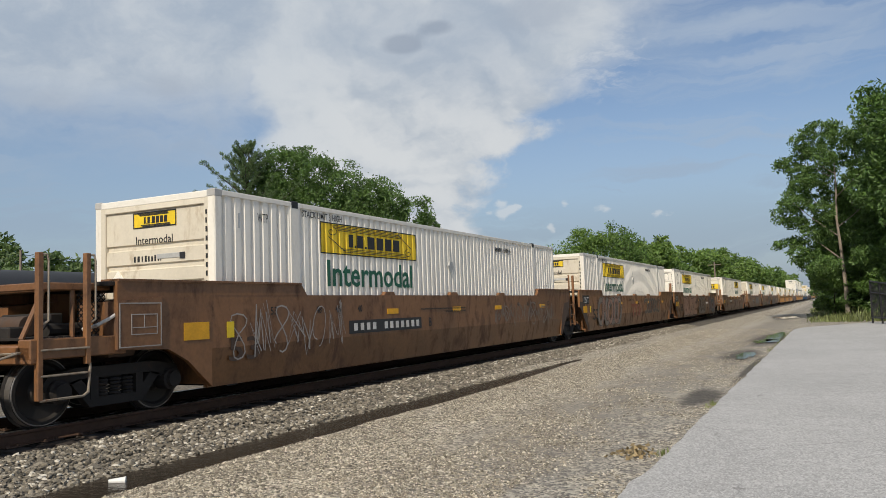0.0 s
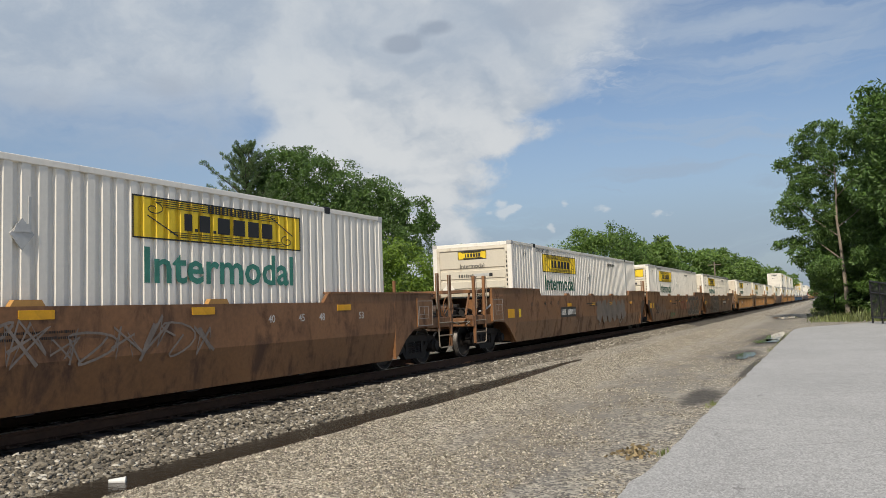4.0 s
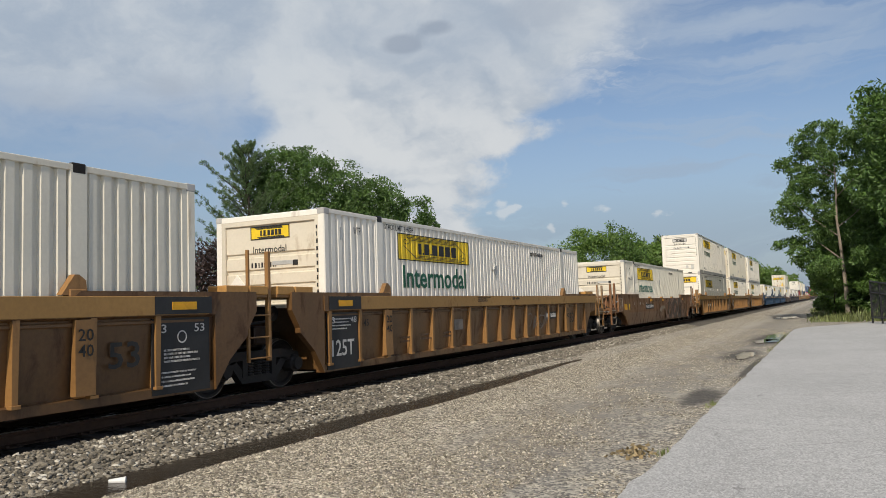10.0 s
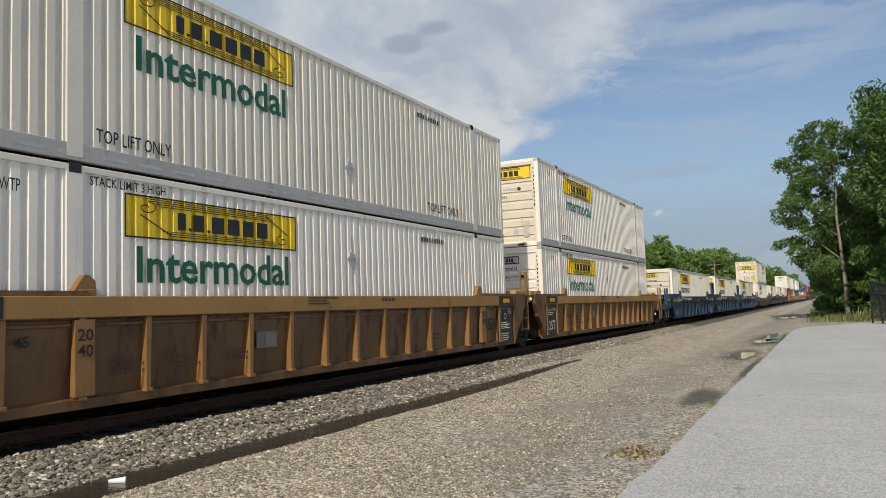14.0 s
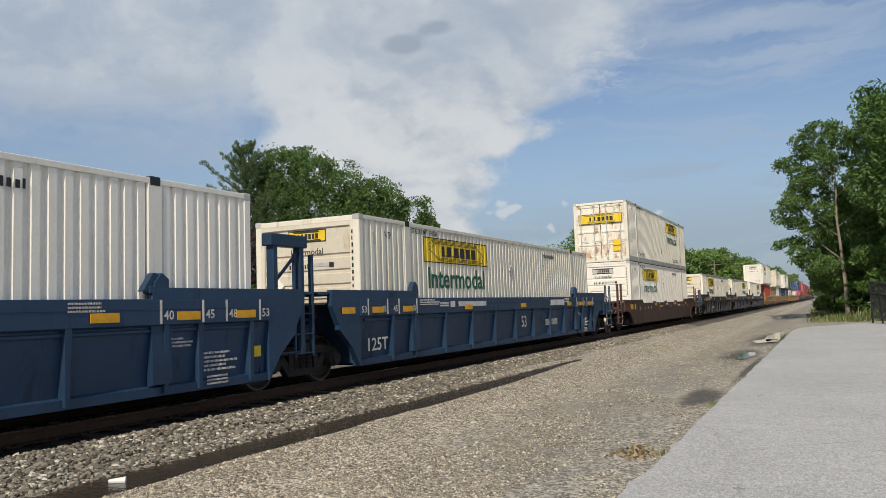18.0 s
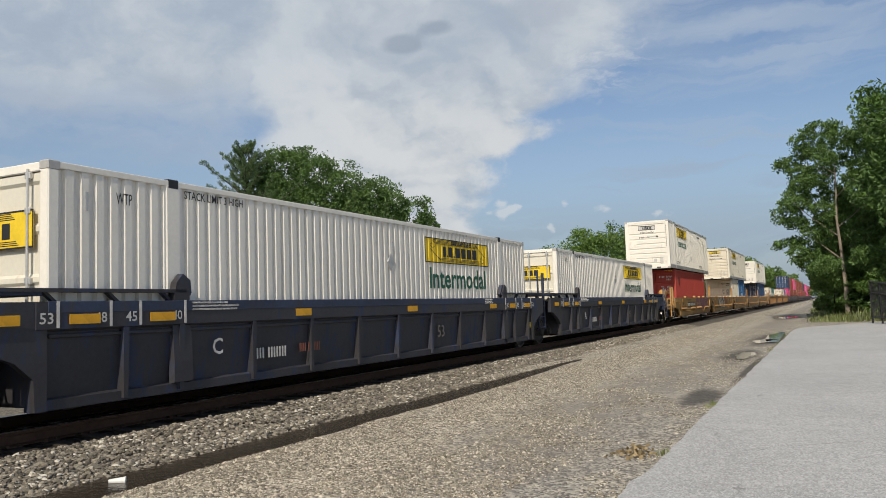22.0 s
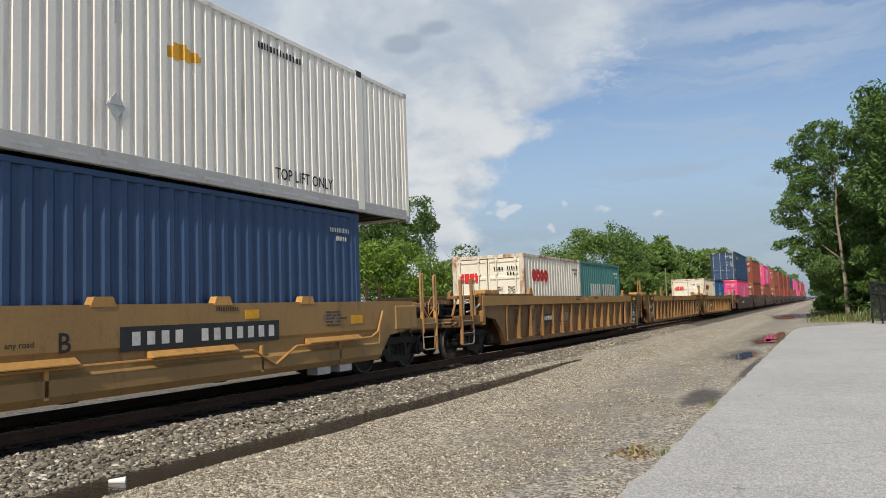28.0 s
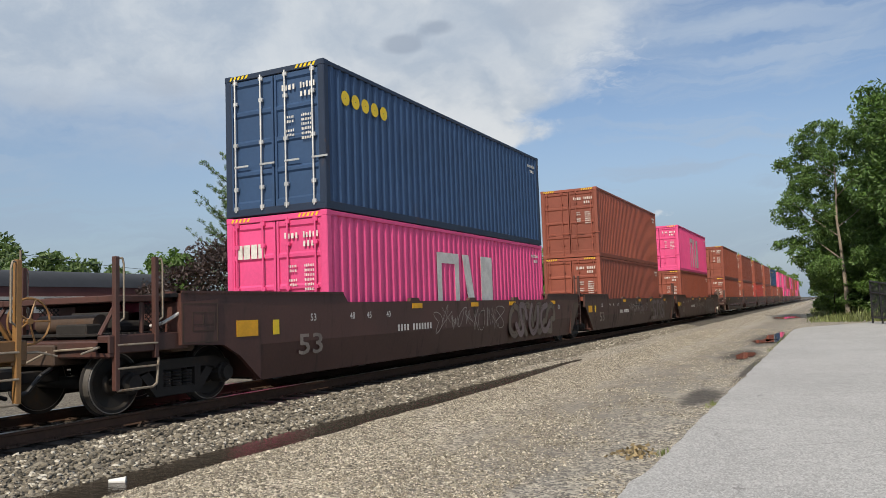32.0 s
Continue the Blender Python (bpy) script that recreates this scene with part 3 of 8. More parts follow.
        wet = q if wet is None else n.math("MAXIMUM", wet, q)
    base = n.mix(n.math("MULTIPLY", wet, 0.85), base, (0.055, 0.047, 0.04))
    sand = n.math("MULTIPLY", n.ramp(n.math("ABSOLUTE", n.math("ADD", n.math("ADD", sepv.outputs[0], 4.1), n.math("MULTIPLY", n.math("SUBTRACT", big, 0.5), 1.6))), 0.75, 0.1), n.ramp(sepv.outputs[1], 10.0, 30.0))
    base = n.mix(n.math("MULTIPLY", sand, 0.6), base, (0.42, 0.38, 0.32))
    far = n.math("MAXIMUM", n.ramp(n.math("ADD", sepv.outputs[0], n.math("MULTIPLY", big, 3.0)), -14.5, -17.5), n.ramp(sepv.outputs[0], 6.0, 9.0))
    base = n.mix(far, base, n.mix(big, (0.035, 0.045, 0.016), (0.09, 0.085, 0.04)))
    # strip beyond the track darkened: shade under the wagons put into the colour
    base = n.mix(n.math("MULTIPLY", n.ramp(n.math("ADD", sepv.outputs[0], n.math("MULTIPLY", big, 1.5)), -11.2, -12.2), 0.7), base, (0.075, 0.062, 0.046))
    hgt = n.math("ADD", n.math("MULTIPLY", cell.outputs["Distance"], -0.6), n.math("MULTIPLY", mid, 0.8))
    bmp = n.add("ShaderNodeBump", {"Height": hgt, "Strength": 1.0, "Distance": 0.03}).outputs[0]
    b = n.add("ShaderNodeBsdfPrincipled", {"Base Color": base, "Roughness": n.math("SUBTRACT", 0.92, n.math("MULTIPLY", wet, 0.06)), "Normal": bmp})
    n.add("ShaderNodeOutputMaterial", {0: b.outputs[0]})
    return m


def road_material():
    m = bpy.data.materials.new("pale_worn_asphalt")
    m.use_nodes = True
    n = Nodes(m.node_tree)
    vec = n.add("ShaderNodeTexCoord").outputs["Object"]
    big = n.noise(vec, 0.35, 6, 0.6, 0.5)
    long = n.noise(n.add("ShaderNodeVectorMath", {0: vec, 1: (1.6, 0.45, 1.0)}, operation="MULTIPLY").outputs[0], 1.1, 5, 0.6)
    fine = n.noise(vec, 55.0, 3, 0.7)
    speck = n.add("ShaderNodeTexVoronoi", {"Vector": vec, "Scale": 70.0})
    sp = n.add("ShaderNodeSeparateColor", {0: speck.outputs["Color"]}).outputs[0]
    base = n.mix(n.ramp(big, 0.3, 0.7), (0.37, 0.363, 0.354), (0.445, 0.437, 0.427))
    base = n.mix(n.math("MULTIPLY", n.ramp(long, 0.5, 0.72), 0.3), base, (0.30, 0.29, 0.28))
    base = n.mix(n.math("MULTIPLY", n.ramp(fine, 0.45, 0.7), 0.35), base, (0.27, 0.26, 0.25))
    base = n.mix(n.math("MULTIPLY", n.ramp(sp, 0.8, 1.0), 0.4), base, (0.55, 0.54, 0.53))
    coarse = n.noise(vec, 9.0, 10, 0.85)
    base = n.mix(n.math("MULTIPLY", n.ramp(coarse, 0.50, 0.68), 0.34), base, (0.25, 0.245, 0.235))
    base = n.mix(n.math("MULTIPLY", n.ramp(coarse, 0.46, 0.34), 0.4), base, (0.58, 0.57, 0.555))
    gv = n.add("ShaderNodeVectorMath", {0: vec, 1: (1.0, 0.42, 1.0)}, operation="MULTIPLY").outputs[0]
    chip = n.add("ShaderNodeSeparateColor", {0: n.add("ShaderNodeTexVoronoi", {"Vector": gv, "Scale": 74.0}).outputs["Color"]}).outputs[0]
    base = n.mix(n.math("MULTIPLY", n.ramp(chip, 0.55, 0.95), 0.40), base, (0.66, 0.65, 0.63))
    base = n.mix(n.math("MULTIPLY", n.ramp(chip, 0.45, 0.05), 0.40), base, (0.20, 0.195, 0.185))
    cross = n.noise(n.add("ShaderNodeVectorMath", {0: vec, 1: (0.22, 1.5, 1.0)}, operation="MULTIPLY").outputs[0], 1.0, 6, 0.62, 0.5)
    base = n.mix(n.math("MULTIPLY", n.ramp(n.math("ABSOLUTE", n.math("SUBTRACT", cross, 0.53)), 0.022, 0.0), 0.10), base, (0.22, 0.215, 0.205))
    base = n.mix(n.math("MULTIPLY", n.ramp(cross, 0.58, 0.72), 0.22), base, (0.52, 0.51, 0.49))
    spot = n.noise(vec, 0.9, 3, 0.5)
    base = n.mix(n.math("MULTIPLY", n.ramp(spot, 0.70, 0.76), 0.55), base, (0.20, 0.19, 0.185))
    crackv = n.add("ShaderNodeTexVoronoi", {"Vector": n.add("ShaderNodeVectorMath", {0: vec, 1: n.add("ShaderNodeCombineXYZ", {0: mid_noise(n, vec), 1: mid_noise(n, vec)}).outputs[0]}, operation="ADD").outputs[0], "Scale": 0.33}, )
    crackv.feature = "DISTANCE_TO_EDGE"
    crack = n.math("MULTIPLY", n.ramp(crackv.outputs["Distance"], 0.004, 0.0), n.ramp(n.noise(vec, 0.7, 2), 0.45, 0.6))
    base = n.mix(n.math("MULTIPLY", crack, 0.6), base, (0.11, 0.105, 0.10))
    bmp = n.add("ShaderNodeBump", {"Height": n.math("ADD", fine, n.math("MULTIPLY", crack, -0.8)), "Strength": 0.3, "Distance": 0.01}).outputs[0]
    b = n.add("ShaderNodeBsdfPrincipled", {"Base Color": base, "Roughness": 0.85, "Normal": bmp})
    n.add("ShaderNodeOutputMaterial", {0: b.outputs[0]})
    return m


def mid_noise(n, vec):
    return n.math("MULTIPLY", n.noise(vec, 1.3, 3), 1.2)


def water_material(name, tint, ripple, rough=0.08):
    m = bpy.data.materials.new(name)
    m.use_nodes = True
    n = Nodes(m.node_tree)
    vec = n.add("ShaderNodeTexCoord").outputs["Object"]
    wav = n.noise(n.add("ShaderNodeVectorMath", {0: vec, 1: (1.0, 3.0, 1.0)}, operation="MULTIPLY").outputs[0], 7.0, 3, 0.55)
    bmp = n.add("ShaderNodeBump", {"Height": wav, "Strength": ripple, "Distance": 0.02}).outputs[0]
    col = n.mix(n.noise(vec, 1.2, 4), tint, tuple(c * 1.7 for c in tint))
    b = n.add("ShaderNodeBsdfPrincipled", {"Base Color": col, "Roughness": rough, "Normal": bmp, "IOR": 1.33, "Specular IOR Level": 0.3 if rough > 0.1 else 0.6})
    n.add("ShaderNodeOutputMaterial", {0: b.outputs[0]})
    return m


def ballast_material():
    """Crushed stone, fouled with grease and rust by the rails, and darkened there to paint in the train's shade."""
    m = bpy.data.materials.new("grey_limestone_ballast")
    m.use_nodes = True
    n = Nodes(m.node_tree)
    vec = n.add("ShaderNodeTexCoord").outputs["Object"]
    cell = n.add("ShaderNodeTexVoronoi", {"Vector": vec, "Scale": 19.0})
    g = n.add("ShaderNodeSeparateColor", {0: cell.outputs["Color"]}).outputs[0]
    mid = n.noise(vec, 2.0, 5, 0.65)
    # dark base tone stands for shade in the gaps between loose stones
    base = n.mix(g, (0.045, 0.039, 0.031), (0.20, 0.178, 0.145))
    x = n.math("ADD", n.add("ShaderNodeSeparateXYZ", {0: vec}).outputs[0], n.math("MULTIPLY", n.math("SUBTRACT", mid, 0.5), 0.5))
    foul_shade = n.ramp(n.math("ABSOLUTE", n.math("ADD", x, 9.556)), 1.75, 1.25)
    # far shoulder darkened too, as painted shade beneath the wagons
    foul_shade = n.math("MAXIMUM", foul_shade, n.ramp(x, -10.4, -10.9))
    base = n.mix(foul_shade, base, n.mix(g, (0.014, 0.011, 0.009), (0.045, 0.034, 0.026)))
    bmp = n.add("ShaderNodeBump", {"Height": n.math("MULTIPLY", cell.outputs["Distance"], -1.0), "Strength": 1.0, "Distance": 0.05}).outputs[0]
    b = n.add("ShaderNodeBsdfPrincipled", {"Base Color": base, "Roughness": 0.92, "Normal": bmp})
    n.add("ShaderNodeOutputMaterial", {0: b.outputs[0]})
    return m


M_GROUND, M_ROAD, M_BALLAST = ground_material(), road_material(), ballast_material()
M_WATER = water_material("muddy_ditch_water", (0.030, 0.024, 0.018), 0.3, 0.2)
M_PUDDLE = water_material("still_puddle_water", (0.045, 0.038, 0.030), 0.015, 0.02)


def smooth01(t):
    t = min(1.0, max(0.0, t))
    return t * t * (3 - 2 * t)


def ditch_edge(y):
    return 0.10 * noise.noise((0.0, y * 0.35, 3.0)) + 0.04 * noise.noise((0.0, y * 1.7, 8.0))


def ground_z(x, y):
    fade = 1 - smooth01((y - 15.5) / 11.0)
    close = 0.50 * smooth01((y - 13.0) / 8.5)
    d = smooth01((x + 7.25 - 0.2 * close) / 0.35) * (1 - smooth01((x - (-6.26 - close + ditch_edge(y) * (1 + close))) / 0.34))
    bank_rise = 0.045 * math.exp(-((x + 5.55) / 0.5) ** 2) * fade
    und = 0.018 * noise.noise((x * 0.5, y * 0.35, 0.0)) if -8 < x < -1.5 and y < 120 else 0.0
    return -0.17 * d * fade + bank_rise + und


def build_ground():
    xs = [-2600, -900, -300, -120, -60, -30, -20, -14, -11, -8.2, -7.6] + [round(-7.4 + 0.06 * i, 2) for i in range(40)] + [-4.8, -4.4, -4.0, -3.6, -3.2, -2.8, -2.4, -2.0, -1.6, -1.2, -0.6, 0.5, 3, 6, 10, 20, 60, 200, 900, 2600]
    ys = [-900, -300, -100, -40, -15, -4] + [0.5 * i for i in range(0, 60)] + [30 + 2 * i for i in range(20)] + [72, 80, 95, 120, 160, 220, 320, 500, 900, 2600]
    s = Shape()
    s.raw([(x, y, ground_z(x, y)) for y in ys for x in xs],
          [(j * len(xs) + i, j * len(xs) + i + 1, (j + 1) * len(xs) + i + 1, (j + 1) * len(xs) + i) for j in range(len(ys) - 1) for i in range(len(xs) - 1)])
    g = part("ground", s, M_GROUND, smooth=True)
    tagged(g, "gravel railside lot and soil running to the horizon", "ground", kind="structure")
    # the ditch of standing water at the foot of the ballast
    w = Shape()
    rows = [-15 + 1.0 * i for i in range(42)]
    w.raw([(x, y, -0.052) for y in rows for x in (-7.6, -7.0, -6.4, -5.7)], [(j * 4 + i, j * 4 + i + 1, j * 4 + i + 5, j * 4 + i + 4) for j in range(len(rows) - 1) for i in range(3)])
    tagged(part("water", w, M_WATER), "narrow ditch of muddy standing water beside ballast", "water", kind="structure")
    # the paved road, a low slab over the lot, with a broken edge
    r = Shape()
    left = []
    rng = random.Random(4)
    y = -30.0
    while y < 41.0:
        left.append((-1.62 + 0.05 * noise.noise((y * 0.8, 0, 5)) + rng.uniform(-0.02, 0.02), y))
        y += 0.3 if y > 3 else 1.5
    # the far edge bends round to the right
    bend = [(-1.55, 41.5), (-1.35, 43.0), (-0.9, 44.2), (0.0, 46.0), (1.0, 48.0), (2.2, 50.0), (4.0, 51.5), (9.0, 52.5), (30.0, 53.5)]
    edge = left + bend
    far_side = [(40.0, p[1]) if p[1] < 41 else (40.0, 53.6) for p in edge]
    n = len(edge)
    r.raw([(p[0], p[1], 0.035) for p in edge] + [(q[0], q[1], 0.035) for q in far_side] + [(p[0] - 0.03, p[1], -0.03) for p in edge],
          [(i, i + 1, n + i + 1, n + i) for i in range(n - 1)] + [(2 * n + i, 2 * n + i + 1, i + 1, i) for i in range(n - 1)])
    tagged(part("road", r, M_ROAD), "pale worn asphalt road with a broken edge", "road", kind="structure")


def blob(cx, cy, rx, ry, z, n=28, seed=0, rough=0.25, tilt=0.0):
    s = Shape()
    pts = []
    for i in range(n):
        a = 2 * math.pi * i / n
        k = 1 + rough * noise.noise((math.cos(a) * 1.6 + seed * 7.3, math.sin(a) * 1.6, seed)) + 0.4 * rough * noise.noise((math.cos(a) * 5 + seed, math.sin(a) * 5, 2.0))
        u, v = rx * k * math.cos(a), ry * k * math.sin(a)
        pts.append((cx + u * math.cos(tilt) - v * math.sin(tilt), cy + u * math.sin(tilt) + v * math.cos(tilt), z))
    return s.raw(pts + [(cx, cy, z)], [(i, (i + 1) % n, n) for i in range(n)])


def build_puddles():
    for i, (x, y, rx, ry) in enumerate(((-2.0, 34.5, 0.34, 3.4), (-2.15, 31.0, 0.40, 1.1), (-2.2, 23.4, 0.26, 1.2), (-3.0, 66.0, 0.8, 3.0))):
        tagged(part("puddle", blob(x, y, rx, ry, 0.022, seed=i, rough=0.55, n=44), M_PUDDLE), "shallow rain puddle beside the road edge", "puddle", kind="structure")


def build_track():
    y0, y1 = -40.0, 920.0
    s = Shape()
    prof = [(-3.4, -0.12), (-2.75, -0.10), (-1.55, 0.125), (-0.9, 0.11), (0.9, 0.11), (1.55, 0.125), (2.05, 0.05), (2.75, -0.10), (3.0, -0.2)]
    ys = [y0 + 5 * i for i in range(8)] + [0.5 * i for i in range(100)] + [50 + 10 * i for i in range(88)]
    vs = []
    for y in ys:
        for x, z in prof:
            vs.append((XC + x + 0.07 * noise.noise((x * 3, y * 0.8, 1)), y, z + 0.03 * noise.noise((x * 2, y * 1.3, 4))))
    k = len(prof)
    s.raw(vs, [(j * k + i, j * k + i + 1, (j + 1) * k + i + 1, (j + 1) * k + i) for j in range(len(ys) - 1) for i in range(k - 1)])
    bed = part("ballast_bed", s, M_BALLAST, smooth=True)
    tagged(bed, "grey crushed stone ballast bed under the track", "track bed", kind="structure")
    for sx in (-1, 1):
        c = XC + sx * 0.755
        web = Shape()
        web.prism([(c - 0.075, 0.148), (c + 0.075, 0.148), (c + 0.075, 0.158), (c + 0.012, 0.175), (c + 0.012, 0.27), (c + 0.036, 0.282), (c + 0.036, 0.312), (c - 0.036, 0.312), (c - 0.036, 0.282), (c - 0.012, 0.27), (c - 0.012, 0.175), (c - 0.075, 0.158)], y0, y1, 1)
        r = part("rail", web, M_RAIL)
        tagged(r, "rusty steel running rail with a shiny head", "rail", kind="structure")
        part("rail_head", Shape().box(c - 0.034, c + 0.034, y0, y1, 0.3125, 0.32, 0.004), M_RAILTOP, r)
    rng = random.Random(11)
    near = Shape().box(-1.3, 1.3, -0.115, 0.115, -0.06, 0.0, 0.012)
    me = near.mesh("sleeper")
    me.materials.append(M_TIE)
    plate = Shape().box(-0.17, 0.17, -0.1, 0.1, 0.0, 0.014, 0.004)
    for a in (-0.12, 0.12):
        for b in (-0.07, 0.07):
            plate.box(a - 0.016, a + 0.016, b - 0.016, b + 0.016, 0.012, 0.036)
    pm = plate.mesh("tie_plate")
    pm.materials.append(M_TIEPLATE)
    rest = Shape()
    i = 0
    y = y0
    while y < 300:
        if 2 < y < 58:
            t = new("sleeper", me)
            t.matrix_world = pose(XC + rng.uniform(-0.05, 0.05), y, 0.145 + rng.uniform(-0.008, 0.004), 0, 0, rng.uniform(-1, 1))
            t.parent = bed
            for sx in (-0.755, 0.755):
                q = new("tie_plate", pm)
                q.matrix_world = pose(XC + sx, y, 0.147)
                q.parent = bed
        else:
            rest.box(XC - 1.3, XC + 1.3, y - 0.115, y + 0.115, 0.085, 0.145)
        y += 0.5
    tagged(part("sleepers", rest, M_TIE, bed), kind="stuff")


def scatter(name, spots, material, parent=None, faces=20, smooth=False):
    """Many small stones in one mesh: spots are (x, y, z, size)."""
    g = (1 + 5 ** 0.5) / 2
    ico_v = np.array([(-1, g, 0), (1, g, 0), (-1, -g, 0), (1, -g, 0), (0, -1, g), (0, 1, g), (0, -1, -g), (0, 1, -g), (g, 0, -1), (g, 0, 1), (-g, 0, -1), (-g, 0, 1)]) / 1.9
    ico_f = [(0, 11, 5), (0, 5, 1), (0, 1, 7), (0, 7, 10), (0, 10, 11), (1, 5, 9), (5, 11, 4), (11, 10, 2), (10, 7, 6), (7, 1, 8), (3, 9, 4), (3, 4, 2), (3, 2, 6), (3, 6, 8), (3, 8, 9), (4, 9, 5), (2, 4, 11), (6, 2, 10), (8, 6, 7), (9, 8, 1)]
    if faces == 8:
        ico_v = np.array([(1, 0, 0), (-1, 0, 0), (0, 1, 0), (0, -1, 0), (0, 0, 1), (0, 0, -1)], float)
        ico_f = [(0, 2, 4), (2, 1, 4), (1, 3, 4), (3, 0, 4), (2, 0, 5), (1, 2, 5), (3, 1, 5), (0, 3, 5)]
    rs = np.random.RandomState(len(spots) + 5)
    n, k = len(spots), len(ico_v)
    sp = np.array(spots)
    jit = 1 + rs.uniform(-0.38, 0.38, (n, k, 1))
    sc = sp[:, None, 3:4] * np.stack([rs.uniform(0.7, 1.35, n), rs.uniform(0.7, 1.2, n), rs.uniform(0.45, 0.85, n)], 1)[:, None, :]
    v = ico_v[None] * jit * sc
    a = rs.uniform(0, 6.28, n)
    ca, sa = np.cos(a)[:, None], np.sin(a)[:, None]
    v = np.stack([v[..., 0] * ca - v[..., 1] * sa, v[..., 0] * sa + v[..., 1] * ca, v[..., 2]], -1) + sp[:, None, :3]
    me = bpy.data.meshes.new(name)
    f = (np.array(ico_f)[None] + (np.arange(n) * k)[:, None, None]).reshape(-1, 3)
    me.from_pydata(v.reshape(-1, 3).tolist(), [], f.tolist())
    me.materials.append(material)
    ob = new(name, me)
    ob.parent = parent
    return ob


def ballast_z(x):
    u = x - XC
    pts = [(-1.55, 0.125), (-0.9, 0.11), (0.9, 0.11), (1.55, 0.125), (2.05, 0.05), (2.75, -0.10), (3.0, -0.2)]
    for (a, za), (b, zb) in zip(pts, pts[1:]):
        if a <= u <= b:
            return za + (zb - za) * (u - a) / (b - a)
    return -0.1


def build_stones():
    rng = random.Random(21)
    spots = []
    while len(spots) < 26000:
        y = 3.5 + 46 * rng.random() ** 1.7
        x = XC + rng.uniform(1.32, 2.68)
        spots.append((x, y, ballast_z(x) + rng.uniform(-0.01, 0.02), rng.uniform(0.016, 0.036) * (1.0 if rng.random() < 0.93 else 1.4)))
    tagged(scatter("ballast_stones", spots, M_STONE), "loose grey and tan crushed ballast stones", "gravel", kind="stuff")
    spots = []
    while len(spots) < 105000:
        y = 4.0 + 40 * rng.random() ** 1.9
        x = rng.uniform(-6.15, -1.66)
        if 0.7 * noise.noise((x * 0.7, y * 0.5, 2.0)) + 0.8 * noise.noise((x * 2.6, y * 1.3, 6.0)) + rng.uniform(-0.45, 0.45) > (2.0 if ((x + 1.98) / 0.36) ** 2 + ((y - 13.5) / 1.2) ** 2 < 1 else 0.25 if x > -2.6 else -0.35 if x < -4.6 or y < 8 else 0.05):
            spots.append((x, y, ground_z(x, y) + 0.003, rng.uniform(0.0055, 0.0125) * (1.0 if rng.random() < 0.93 else 2.0)))
    tagged(scatter("lot_pebbles", spots, M_PEBBLE, faces=8), "scattered pale pebbles on the gravel lot", "gravel", kind="stuff")


build_ground()
build_puddles()
build_track()
build_stones()


# ---- containers ----
class Corr:
    """A pressed steel wall: how deep it lies behind its outer face at a place along it."""

    def __init__(self, pitch, depth, outer, flank):
        self.pitch, self.depth, self.outer, self.flank = pitch, depth, outer, flank
        inner = pitch - outer - 2 * flank
        self.marks = [(0.0, 0.0), (outer, 0.0), (outer + flank, depth), (outer + flank + inner, depth), (pitch, 0.0)]

    def at(self, y):
        u = y % self.pitch
        for (a, da), (b, db) in zip(self.marks, self.marks[1:]):
            if u <= b + 1e-9:
                return da + (db - da) * (u - a) / max(1e-9, b - a)
        return 0.0

    def stations(self, y0, y1):
        out = [y0]
        k = math.floor(y0 / self.pitch) - 1
        while k * self.pitch < y1:
            for a, _ in self.marks[:-1]:
                y = k * self.pitch + a
                if y0 + 1e-4 < y < y1 - 1e-4:
                    out.append(y)
            k += 1
        return out + [y1]

    def wall(self, side, x, y0, y1, z0, z1, proud=0.0):
        """The wall as seen from outside; side is +1 or -1 and x the outer face's distance from the middle."""
        ys = self.stations(y0, y1)
        vs = [(side * (x + proud - self.at(y)), y, z) for y in ys for z in (z0, z1)]
        return Shape().raw(vs, [(2 * i, 2 * i + 2, 2 * i + 3, 2 * i + 1) for i in range(len(ys) - 1)])


C53 = Corr(0.2235, 0.046, 0.112, 0.026)
C40 = Corr(0.278, 0.046, 0.085, 0.060)


def sign_marks(y0, y1, z0, z1, x):
    """The lines, blocks and scrolls on a yellow sign: a plain stand-in for a trade mark."""
    s = Shape()
    t = 0.022
    w, h = y1 - y0, z1 - z0
    for a, b, c, d in ((y0, y1, z0, z0 + t), (y0, y1, z1 - t, z1), (y0, y0 + t, z0, z1), (y1 - t, y1, z0, z1)):
        s.box(x, x + 0.003, a, b, c, d)
    # blocks in place of the letters
    u = y0 + 0.255 * w
    for k in (0.05, 0.02, 0.072, 0.02, 0.088, 0.088, 0.085, 0.088):
        tall = 0.42 * h if k > 0.03 else 0.07 * h
        s.box(x, x + 0.003, u, u + k * w * 0.82, z0 + 0.27 * h, z0 + 0.27 * h + tall)
        u += k * w + 0.006 * w
    # fine lines across the middle
    for i, f in enumerate((0.93, 0.88, 0.83, 0.78, 0.20, 0.15, 0.10)):
        s.box(x, x + 0.003, y0 + (0.10 + 0.02 * i) * w, y0 + (0.80 + 0.012 * i) * w, z0 + f * h - 0.005, z0 + f * h + 0.005)
    return s


